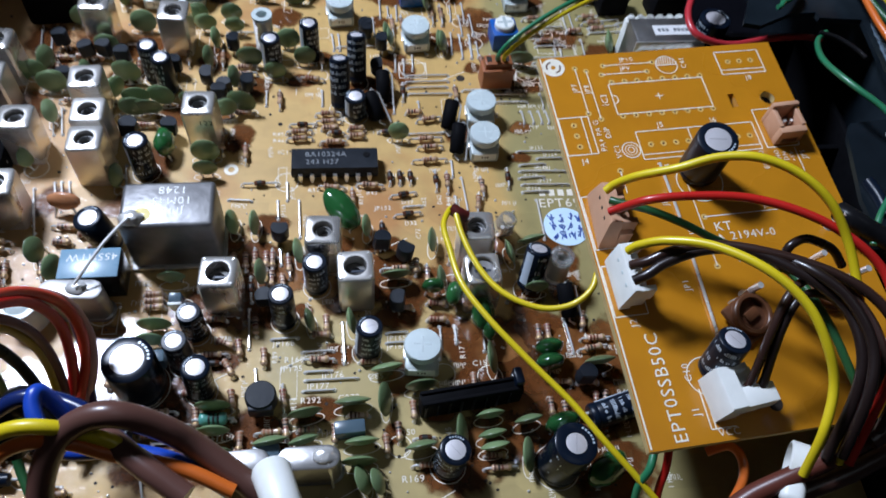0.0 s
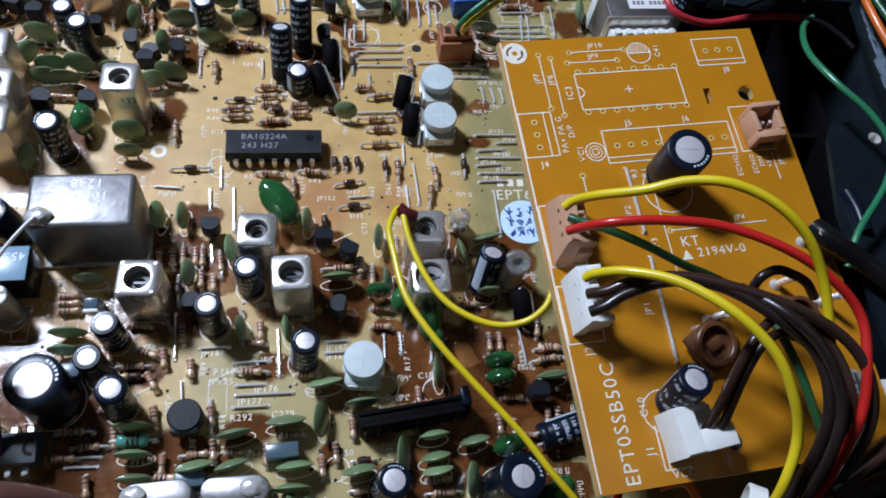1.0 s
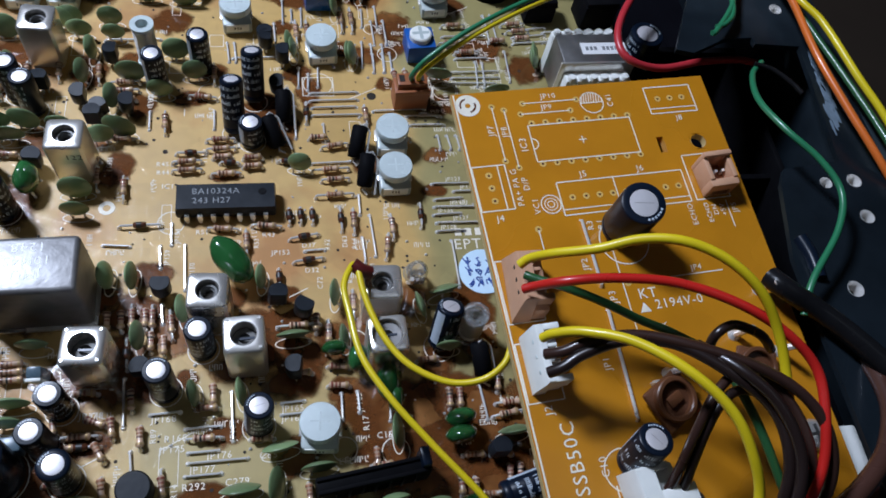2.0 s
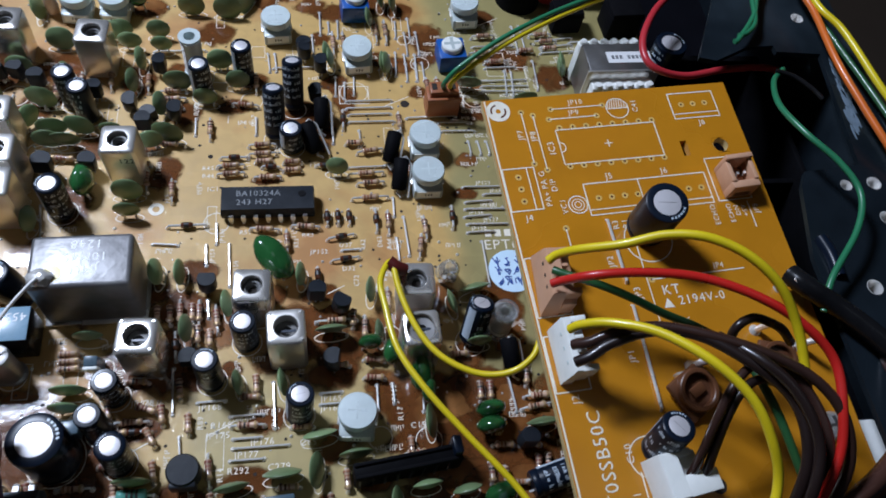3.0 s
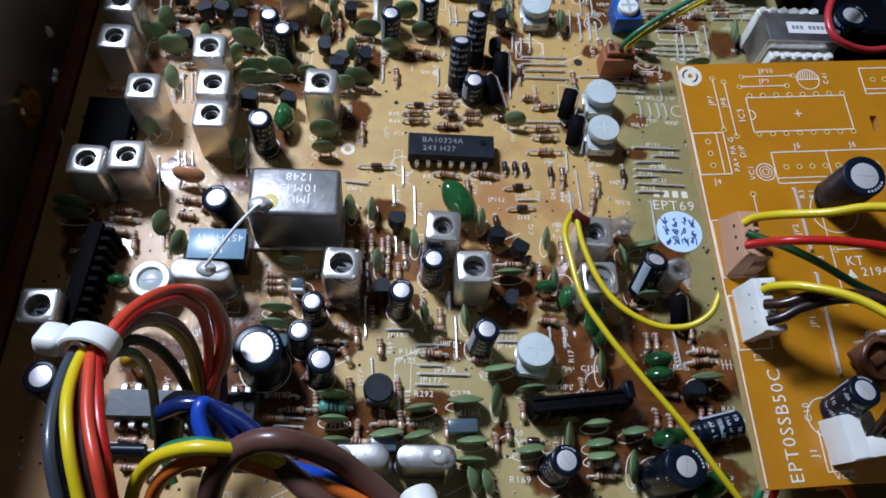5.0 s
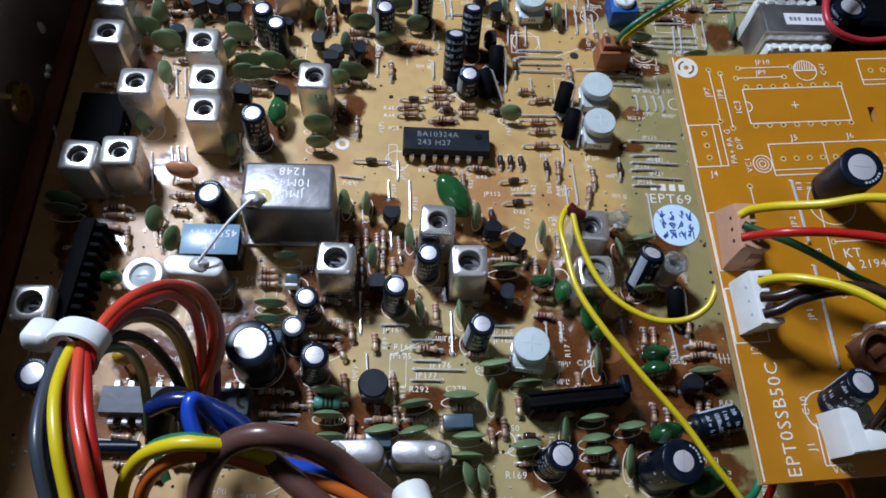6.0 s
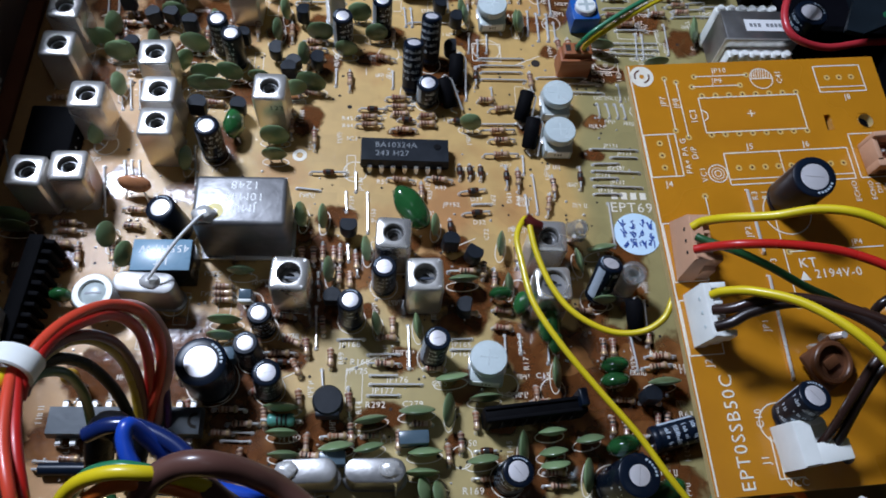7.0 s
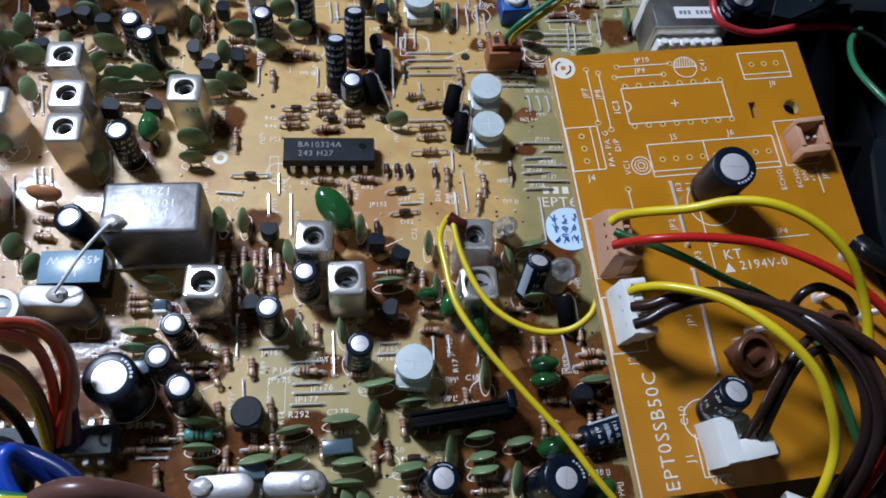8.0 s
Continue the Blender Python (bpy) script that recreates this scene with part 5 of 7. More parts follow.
jumper(-30.9, 84.2, -2, 4.8)
jumper(57.7, 184.2, 3, 11.6)
jumper(57.8, 182.3, 1, 12.2)
jumper(57.1, 180.6, -0, 11.3)
jumper(17.8, 181.0, -93, 4.9)
jumper(15.7, 182.4, -92, 5.9)
jumper(20.1, 182.5, -92, 5.9)
jumper(74.8, 198.8, 9, 8.5)
jumper(73.9, 196.4, 7, 9.2)
jumper(73.7, 194.1, 5, 9.4)
jumper(31.7, 201.7, -92, 6.2)
jumper(35.2, 202.4, -89, 7.3)
jumper(12.6, 203.5, -90, 8.1)
jumper(14.7, 202.1, -90, 4.4)
jumper(17.0, 201.6, -91, 5.5)
jumper(33.3, 188.6, -89, 8.7)
jumper(35.9, 188.6, -90, 8.7)
jumper(30.9, 189.8, -93, 8.3)
jumper(-0.1, 190.0, -85, 5.7)
jumper(1.5, 190.0, -86, 5.7)
jumper(22.3, 187.0, -35, 3.8)
jumper(45.0, 171.2, -12, 4.3)
diode(-16.7, 143.1, 1, 8.1)
diode(-7.5, 160.7, 0, 6.2)
diode(12.4, 144.4, -89, 5.0)
diode(14.7, 144.5, -89, 4.9)
diode(17.1, 144.4, -89, 4.6)
diode(15.2, 139.3, 10, 5.8)
diode(15.9, 133.8, 7, 5.9)
diode(22.9, 143.4, -89, 5.6)
diode(39.8, 143.7, -92, 6.4)
diode(17.0, 171.7, -91, 6.1)
diode(-17.4, 116.0, -86, 5.8)
diode(12.4, 158.1, -6, 3.1)
diode(0.5, 158.0, -4, 4.0)
diode(15.8, 82.3, 1, 4.4)
diode(-23.7, 99.4, -1, 5.6)
diode(50.6, 93.5, -2, 4.1)
diode(10.0, 130.2, -88, 4.2)
diode(-56.5, 122.5, -78, 4.7)
trimmer(35.2, 163.2, "white")
trimmer(34.8, 152.7, "white")
trimmer(16.5, 98.7, "white")
trimmer(21.4, 190.1, "white")
trimmer(1.9, 199.7, "white")
trimmer(49.9, 205.8, "white")
trimmer(-45.2, 205.9, "white")
trimmer(-36.4, 206.2, "white")
trimmer(44.7, 190.4, "blue")
trimmer(21.3, 207.2, "blue")
trimmer(-59.5, 111.4, "ring")
marking("JP168", -10.6, 103.4, 1.5, 0)
marking("R168", -8.5, 99.8, 1.5, 0)
marking("JP175", -9.0, 97.9, 1.5, 0)
marking("JP176", -1.1, 96.2, 1.5, 0)
marking("JP177", -3.9, 94.0, 1.5, 0)
marking("R292", -5.3, 91.2, 1.5, 0)
marking("C279", 1.9, 91.4, 1.5, 0)
marking("C65", 7.2, 95.5, 1.5, 0)
marking("JP165", 11.7, 103.6, 1.4, 0)
marking("JP166", 11.6, 101.7, 1.4, 0)
marking("R106", 52.1, 102.0, 1.5, 0)
marking("R111", 56.5, 99.4, 1.4, 0)
marking("R63", 55.9, 89.6, 1.5, 0)
marking("R169", 13.1, 75.1, 1.6, 0)
marking("R45", -13.2, 158.4, 1.3, 0)
marking("R44", -13.1, 156.3, 1.3, 0)
marking("R51", -4.9, 141.5, 1.3, 0)
marking("R43", 8.1, 140.4, 1.3, 0)
marking("D37", 16.0, 137.6, 1.3, 0)
marking("D32", 16.4, 131.8, 1.3, 0)
marking("JP152", 10.4, 136.1, 1.3, 0)
marking("D50", 12.6, 83.9, 1.4, 0)
marking("JP165", 23.8, 103.8, 1.3, 90)
marking("R89", -12.2, 100.5, 1.3, 90)
marking("JP187", 1.2, 100.4, 1.3, 90)
marking("R17", 24.7, 99.8, 1.4, 90)
marking("R14", -8.4, 90.7, 1.3, 90)
marking("R62", 19.8, 137.6, 1.3, 90)
marking("D63", 23.4, 138.2, 1.3, 90)
marking("R64", 25.4, 137.6, 1.3, 90)
marking("C72", 17.9, 128.9, 1.3, 90)
marking("R10", 23.9, 129.8, 1.3, 90)
marking("JP154", -9.6, 140.8, 1.2, 90)
marking("JP159", -11.4, 136.0, 1.2, 90)
marking("JP150", -6.6, 132.9, 1.2, 90)
marking("R53", 5.7, 138.5, 1.2, 90)
marking("C145", 20.4, 82.6, 1.4, 90)
marking("D44", 29.8, 150.0, 1.3, 0)
marking("JP123", 48.2, 153.1, 1.2, 0)
marking("JP124", 51.2, 151.0, 1.2, 0)
marking("JP126", 48.4, 147.1, 1.2, 0)
marking("JP136", 45.5, 145.0, 1.2, 0)
marking("JP127", 48.6, 143.0, 1.2, 0)
marking("JP128", 45.6, 140.8, 1.2, 0)
marking("IC1", -11.9, 152.8, 1.4, 0)
marking("JP178", -22.7, 105.0, 1.4, 0)
marking("C151", 28.3, 97.3, 1.4, 0)


cap = place(("cap", 2.6, 9.5), lambda: capacitor_thing(2.6, 9.5), at(51.6, 85.0, 2.7, 0, 84, 14) @ at(0, 0, -4.7, 0, 0, -70))
tagged(cap, "black electrolytic capacitor lying on its side near the board edge")

# the crowded far end of the board
for x, y, w, a, lean in ((-47.5, 194.3, 6.0, 0, -10), (-5.9, 209.4, 8.0, 62, 0), (-53.9, 204.9, 6.0, 84, 0), (-11.3, 188.1, 5.6, 0, -15), (-62.5, 196.5, 5.5, 20, -20), (-30.5, 181.5, 5.0, 80, 0),
                         (-45.0, 183.5, 5.0, 86, 0), (-68.5, 181.0, 5.5, 75, 0), (-24.0, 174.5, 5.0, 80, 5), (48.0, 181.0, 6.0, -6, -55), (24.8, 203.0, 5.0, 86, 0), (-58.5, 176.5, 5.0, 88, 0)):
    ceramic_disc(x, y, w, a, lean)
for x, y, a in ((-24.5, 186.0, 90), (-20.6, 172.2, 90), (12.5, 186.5, 90)):
    transistor(x, y, a)
for x, y, a, span in ((70.0, 199.8, 4, 6), (71.0, 197.4, 4, 6), (26.5, 200.6, -88, 8), (29.0, 200.6, -88, 8), (15.6, 196.0, -88, 8), (18.2, 196.2, -88, 8), (38.0, 181.6, -88, 6), (40.6, 181.8, -88, 6),
                      (-27.4, 183.0, -86, 6), (-35.6, 183.6, -86, 6), (-13.0, 169.0, -88, 6), (30.2, 170.6, -88, 6), (53.0, 193.0, 4, 6), (54.4, 199.0, 4, 6), (-61.0, 169.0, 3, 6),
                      (-66.0, 183.5, 2, 6), (-42.0, 183.0, -84, 6), (33.4, 141.0, -88, 6), (37.4, 176.0, -88, 6)):
    resistor(x, y, a, span)
for x, y, a, span in ((82.8, 198.0, 3, 10), (82.1, 194.6, 3, 10), (56.8, 196.0, 3, 11), (57.6, 188.6, 3, 8), (63.0, 199.0, -88, 9), (65.0, 199.2, -88, 9), (34.0, 196.8, -88, 8), (37.0, 197.0, -88, 8), (10.6, 196.0, -88, 7),
                      (-21.0, 193.4, 2, 12), (6.0, 188.2, 2, 10), (52.0, 168.6, -88, 5), (-41.0, 197.8, 2, 7), (-56.0, 176.0, -84, 7), (-69.5, 190.0, -82, 8), (-72.0, 190.2, -82, 8)):
    jumper(x, y, a, span)
box_coil = thing("coil_box", "square black coil housing with a brown core", "coil")
part("housing", lathe(bmesh.new(), [(6.4, 0.2, 14), (6.4, 8.6, 14), (6.0, 9.0, 10), (3.0, 9.0, 2), (2.9, 7.4, 2)], 40, cap1=False), MATTE, box_coil)
part("core", lathe(bmesh.new(), [(2.9, 7.0), (2.9, 7.6), (1.8, 8.1), (0.5, 8.1)], 20), VRB, box_coil, "brown core")
box_coil.matrix_basis = at(-70.0, 203.0, 0, 0, 0, 5)
choke = thing("axial_choke", "pink-brown axial choke standing on end", "choke")
part("body", lathe(bmesh.new(), [(0.8, 0.6), (1.5, 1.2), (1.6, 3.0), (1.5, 7.2), (0.8, 7.8)], 16), RBODY, choke, sharp=60)
part("lead", tube(bmesh.new(), [(0, 0, 7.6), (0.9, 0, 8.6), (2.2, 0, 7.6), (2.4, 0, -0.5)], 0.28, 6, 3), SLV, choke)
part("lead", tube(bmesh.new(), [(0, 0, 0.8), (0, 0, -0.5)], 0.28, 6), SLV, choke)
choke.matrix_basis = at(-51.0, 205.6)
side_board = thing("upright_board", "dark green upright circuit board along the far edge", "circuit board")
part("laminate", box(bmesh.new(), 8.0, 50.0, 219.0, 220.6, 0.0, 12.0, 0.15, 1), mat("green_solder_mask", (0.010, 0.060, 0.030), 0.25, 0, 0.2, 200, 0.05, 0.4), side_board)
for i in range(9):
    part("solder_joint", blob(bmesh.new(), 0.8, 0.4, 0.8, (10.5 + 4.4 * i, 218.9, 3.2 + 1.3 * (i % 3)), 0.2, 10, 6), SOLDER, side_board)

# ---- larger parts of the main board ----
for x, y, r in ((49.6, 178.6, 2.9), (20.0, 180.5, 3.4), (29.6, 94.2, 2.6), (37.0, 190.0, 2.4), (-4.0, 178.0, 2.6)):
    part("printed_ring", ring_flat(bmesh.new(), r - 0.18, r, x, y, 0.056), SILK, main)
for x, y, w, d in ((54.0, 186.0, 5, 8), (16.5, 177.0, 7, 5.5), (46.6, 175.2, 6.2, 6.4), (60.0, 180.0, 4, 9)):
    part("printed_box", rect_flat(bmesh.new(), x, y, x + w, y + d, 0.18, 0.05), SILK, main)

dip_chip(0.0, 147.6, 19.6, 6.5, 4.0, 7, "black fourteen-pin chip with grey print on the main board", (("BA10324A", -2.0, 1.1, 1.45), ("243 H27", -2.8, -1.1, 1.45)))
dip_chip(-50.2, 87.0, 27.0, 5.6, 4.6, 10, "long black chip half hidden under the wire harness", (), LITEPOXY)

filt = thing("crystal_filter", "large scratched silver crystal filter can with upside-down print", "filter")
bm = bmesh.new()
box(bm, -8.9, 8.9, -5.5, 5.5, 0.8, 15.0, 0.9, 3)
part("can", bm, mat("scratched_can", (0.20, 0.196, 0.198), 0.42, 0.62, 0.42, 230, 0.9, stain=(0.30, 0.292, 0.294)), filt)
part("flange", box(bmesh.new(), -9.4, 9.4, -6.0, 6.0, 0.2, 0.9, 0.2), TIN, filt)
for text, ty in (("1248", 3.3), ("10M4S", 0.7), ("JMU", -1.9)):
    letters(text, 1.9, CANINK, filt, 0.8, ty, 15.03, 180, "lettering", 0)
part("solder_blob", blob(bmesh.new(), 2.3, 1.9, 1.3, (-6.4, -3.4, 15.0), 0.25), SOLDER, filt, "bright solder blob")
part("flux_ring", ring_flat(bmesh.new(), 0.5, 1.7, -4.6, -2.6, 15.02), mat("flux", (0.55, 0.42, 0.03), 0.3), filt, "yellow flux stain")
filt.matrix_basis = at(-32.2, 127.4, 0, 0, 0, 1)

cer = thing("ceramic_filter", "blue-grey ceramic filter block with upside-down print", "filter")
part("body", box(bmesh.new(), -5.5, 5.9, -4.5, 2.4, 0.5, 8.0, 0.25), BLK, cer)
part("face", box(bmesh.new(), -5.4, 5.8, -4.4, 2.3, 7.9, 8.15, 0.1), BLUF, cer, "blue-grey top face")
letters("455HTW", 1.7, LBL, cer, 0.6, 0.3, 8.17, 180)
letters("LT", 1.7, LBL, cer, 0.2, -2.4, 8.17, 180)
cer.matrix_basis = at(-47.6, 119.6, 0, 0, 0, 1)

crystal(-16.9, 77.3, 8.5, 2, 10.6, -3.4, False)
crystal(-5.0, 77.4, 8.5, 0, 10.8, 2.6, True)
crystal(-49.6, 112.3, 9.0, -3, 11.8, 1.2, False)

block = thing("inductor_block", "glossy black sealed block with silver rivets", "inductor")
part("body", box(bmesh.new(), -5, 5, -6.5, 6.5, 0.3, 6.0, 0.5), MATTE, block)
for i in range(5):
    for sx in (-4.9, 4.9):
        part("rivet", blob(bmesh.new(), 0.3, 0.3, 0.3, (sx, -5 + 2.5 * i, 3.4), 0, 8, 6), SLV, block)
block.matrix_basis = at(-75.3, 148.4)

sink = thing("finned_block", "long black finned block standing along the board edge", "heat sink")
part("spine", box(bmesh.new(), -2.4, 0.6, -12, 12, 0.2, 8.0, 0.3), MATTE, sink)
for i in range(11):
    part("fin", box(bmesh.new(), 0.4, 2.6, -11.6 + 2.2 * i, -10.6 + 2.2 * i, 0.6, 7.4, 0.25), MATTE, sink)
sink.matrix_basis = at(-71.6, 110.6, 0, 0, 0, -4)

sip = thing("socket_strip", "long black single-row socket strip", "socket")
part("body", box(bmesh.new(), -9.8, 9.8, -1.5, 1.5, 0.3, 6.0, 0.25), MATTE, sip)
part("ridge", box(bmesh.new(), -9.7, 9.7, -1.45, -0.75, 5.9, 6.5, 0.2), MATTE, sip)
part("ridge", box(bmesh.new(), -9.7, 9.7, 0.75, 1.45, 5.9, 6.5, 0.2), MATTE, sip)
for i in range(8):
    part("rib", box(bmesh.new(), -9.2 + 2.3 * i, -8.8 + 2.3 * i, -1.75, -1.4, 0.6, 5.6, 0.1), SLEEVE, sip)
part("end_clip", box(bmesh.new(), 8.2, 9.9, -0.8, 2.6, 0.4, 8.0, 0.4), SLEEVE, sip, "raised latch")
sip.matrix_basis = at(24.8, 89.0, 0, 0, 0, 7)

plug = thing("brown_connector", "brown three-way connector with a green and a yellow wire", "connector")
part("shell", box(bmesh.new(), -3.9, 3.9, -2.4, 2.4, 0.2, 6.2, 0.3), BRNC, plug)
part("lip", box(bmesh.new(), -4.1, 4.1, -2.7, -1.9, 5.6, 6.8, 0.15), BRNC, plug)
part("housing", box(bmesh.new(), -3.4, 3.4, -1.6, 1.9, 6.0, 8.2, 0.3), BRNC, plug)
for i in range(3):
    part("slot", box(bmesh.new(), -2.9 + 2.2 * i, -1.7 + 2.2 * i, -0.7, 1.2, 7.9, 8.3), HOLE, plug)
plug.matrix_basis = at(40.6, 174.9, 0, 0, 0, 3)

st = thing("sticker", "round pale blue sticker with blue handwriting", "sticker")
part("disc", lathe(bmesh.new(), [(5.2, 0.02), (5.2, 0.16)], 36), STICK, st)
bm = bmesh.new()
random.seed(3)
for row in range(3):
    for j in range(4):
        px, py = -3.0 + 2.0 * j + random.uniform(-0.2, 0.2), 2.5 - 2.5 * row + random.uniform(-0.3, 0.3)
        if px * px + py * py < 19:
            for s in range(3):
                tube(bm, [(px + random.uniform(-0.8, 0.8), py + random.uniform(-1.1, 1.1), 0.17), (px + random.uniform(-0.7, 0.7), py + random.uniform(-1.2, 1.2), 0.17),
                          (px + random.uniform(-0.9, 0.9), py + random.uniform(-1.1, 1.1), 0.17)], 0.15, 5, 3)
tagged(part("handwriting", bm, INK, st, "illegible blue pen strokes"), kind="stuff")
st.matrix_basis = at(51.4, 129.8)
bm = bmesh.new()
for i, x in enumerate((47.4, 49.6, 51.8, 54.0)):
    box(bm, x - 0.7, x + 0.7, 138.6, 140.4, 0.04, 0.06)
part("maker_mark", bm, SILK, main, "white printed maker's mark")
letters("EPT69", 2.6, SILK, main, 51.0, 136.4, 0.06, 0, "marking")

od = thing("ceramic_capacitor", "orange-brown lacquered ceramic capacitor", "capacitor")
part("disc", blob(bmesh.new(), 3.6, 1.2, 2.0, lumps=0.1), ORNG, od, sharp=80)
for sx in (-1, 1):
    part("lead", tube(bmesh.new(), [(sx * 1.6, 0, -1.2), (sx * 2.4, 0, -4.2)], 0.25, 6), SLV, od)
od.matrix_basis = at(-56.4, 137.0, 4.0, -25, 0, -8)
yb = thing("tantalum_capacitor", "yellow dipped tantalum capacitor bead", "capacitor")
part("bead", blob(bmesh.new(), 1.7, 1.5, 2.4, lumps=0.1), MUSB, yb, sharp=80)
for sx in (-1, 1):
    part("lead", tube(bmesh.new(), [(sx * 0.8, 0, -1.6), (sx * 1.2, 0, -5.6)], 0.25, 6), SLV, yb)
yb.matrix_basis = at(-60.7, 94.7, 5.4)

rt = thing("power_transistor", "round black plastic transistor standing on the board", "transistor")
part("body", lathe(bmesh.new(), [(2.5, 1.5), (2.9, 1.8), (2.9, 4.6), (2.6, 5.0)], 24), BODY, rt)
part("flat", box(bmesh.new(), -2.2, 2.2, -3.0, -2.0, 1.6, 4.6, 0.2), BODY, rt)
for sx in (-1.27, 0, 1.27):
    part("lead", tube(bmesh.new(), [(sx, 0, 1.7), (sx, 0, -0.5)], 0.25, 5), SLV, rt)
rt.matrix_basis = at(-14.1, 90.9)

for x, y, a in ((27.6, 161.2, -15), (28.8, 153.6, -10), (9.6, 164.2, 25), (47.1, 109.0, 10), (12.0, 171.2, 0)):
    def build():
        ob = thing("choke", "stubby black sleeved choke leaning on the board", "choke", "black chokes")
        bm = bmesh.new()
        lathe(bm, [(1.2, -3.6), (1.7, -3.3), (1.75, 0), (1.7, 3.3), (1.2, 3.6)], 18)
        part("body", bm, MATTE, ob, sharp=60)
        for s in (-1, 1):
            part("lead", tube(bmesh.new(), [(0, 0, s * 3.5), (0.3 * s, 0, s * 4.2), (0.8, 0, -5.2)] if s < 0 else [(0, 0, 3.5), (0.9, 0, 4.0), (2.2, 0, 2.5), (2.4, 0, -5)], 0.25, 6), SLV, ob)
        return ob
    place("choke", build, at(x, y, 3.4, -58, 0, a))

for x, y, w in ((2.0, 84.2, 5.6), (-12.8, 80.4, 4.8), (-34, 100, 3.6)):
    ob = thing("film_block", "small blue-grey boxed film capacitor", "capacitor", "boxed film capacitors")
    part("body", box(bmesh.new(), -w / 2, w / 2, -1.3, 1.3, 0.6, 4.2, 0.3), SLATEB, ob)
    for s in (-1, 1):
        part("lead", tube(bmesh.new(), [(s * w * 0.4, 0, 0.8), (s * w * 0.4, 0, -0.6)], 0.25, 6), SLV, ob)
    ob.matrix_basis = at(x, y, 0, 0, 0, 3)
ob = thing("upright_link", "small dark upright block with a white face", "link")
part("plate", box(bmesh.new(), -1.2, 1.2, -1.0, 1.0, 0.2, 6.0, 0.3), SLATEB, ob, "dark body")
part("cap", box(bmesh.new(), -1.25, 1.25, -1.6, -1.0, 1.6, 6.1, 0.15), WHT, ob, "white face")
ob.matrix_basis = at(-31.1, 113.0, 0, 14, 0, 0)

for x, y, h in ((46.1, 116.0, 9.5), (-16.9, 186.6, 12.0)):
    ob = thing("coil_former", "clear plastic coil former with fine windings", "coil", "clear coil formers")
    part("former", lathe(bmesh.new(), [(2.6, 0.2), (2.6, 1.0), (2.0, 1.2), (2.0, h - 0.8), (2.5, h - 0.6), (2.5, h), (1.3, h), (1.3, h - 2)], 22), TRIMW if h > 10 else CLEAR, ob)
    bm = bmesh.new()
    turns = int((h - 2.4) / 0.55)
    tube(bm, [(2.15 * math.cos(2 * math.pi * k / 14), 2.15 * math.sin(2 * math.pi * k / 14), 1.5 + 0.55 * k / 14) for k in range(14 * turns)], 0.2, 5)
    part("winding", bm, SLV, ob, "silver wire winding")
    ob.matrix_basis = at(x, y)
ob = thing("glass_diode", "tall shiny soldered glass part beside a coil", "diode")
part("body", lathe(bmesh.new(), [(0.9, 0), (1.5, 0.6), (1.5, 6.0), (1.0, 7.0)], 16), CLEAR, ob)
for dx in (-0.8, 0.0, 0.7):
    part("wire", tube(bmesh.new(), [(dx, -1.3, 0), (dx + 0.3, -1.5, 3), (dx - 0.2, -1.2, 6.5)], 0.35, 6, 3), SOLDER, ob)
ob.matrix_basis = at(36.4, 130.0, 0.2, 24, 0, 0) @ Matrix.Scale(1.35, 4)

# transformer in its metal frame behind the raised board
tr = thing("transformer", "silver-framed transformer with white comb ends and a paper label", "transformer")
part("core", box(bmesh.new(), -8.2, 8.2, -4.6, 4.6, 3.0, 14.6, 0.5), TIND, tr, "folded metal frame")
part("frame_edge", box(bmesh.new(), -9.0, 9.0, -5.0, -4.4, 2.0, 15.1, 0.2), TIN, tr)
part("label_paper", box(bmesh.new(), -3.0, 8.0, -1.9, 1.6, 14.6, 14.75), LBL, tr, "white label")
bm = bmesh.new()
for i in range(9):
    if i != 3:
        box(bm, -2.0 + i * 1.02, -1.3 + i * 1.02, -0.7, 0.4, 14.74, 14.8)
part("label_print", bm, ICINK, tr, "illegible grey print")
for s in (-1, 1):
    part("bobbin", box(bmesh.new(), -7.8, 7.8, s * 6.4 - 1.5, s * 6.4 + 1.5, 1.0, 12.4, 0.4), WHT, tr, "white bobbin end")
    for i in range(6):
        part("comb_tooth", lathe(bmesh.new(), [(1.05, 10.5), (1.05, 12.6), (0.8, 13.1)], 12, -6.5 + 2.6 * i, s * 7.0), WHT, tr)
        part("pin", tube(bmesh.new(), [(-5.2 + 2.6 * i, s * 7.8, 12.0), (-5.2 + 2.6 * i, s * 7.8, -0.5)], 0.3, 6), SLV, tr)
tr.matrix_basis = at(82.4, 178.6, 0, 0, 0, 2)

# tall parts in the dark corner beyond the transformer
for x, y, r, h, label in ((66, 214, 6, 10, "black round part at the board's far edge"),):
    ob = thing("dark_cylinder", label, "capacitor")
    part("sleeve", lathe(bmesh.new(), [(r, -12), (r, h - 0.6), (r - 0.6, h), (r - 1, h - 0.3)], 28, cap1=False), MATTE, ob)
    part("top", lathe(bmesh.new(), [(r - 1, h - 0.5), (r - 1.2, h - 0.2), (0.4, h - 0.15)], 24), DARK, ob)
    ob.matrix_basis = at(x, y)
lay = thing("dark_cylinder", "blue-grey capacitor lying at the board's far edge", "capacitor")
bm = bmesh.new()
lathe(bm, [(3.0, -6), (3.5, -5.6), (3.5, 5.6), (3.0, 6)], 22)
bmesh.ops.rotate(bm, matrix=Matrix.Rotation(radians(82), 3, "Y"), verts=bm.verts)
part("sleeve", bm, BLUF, lay)
lay.matrix_basis = at(87, 215, 5)
redc = thing("red_block", "dark red dipped part at the board's far edge", "capacitor")
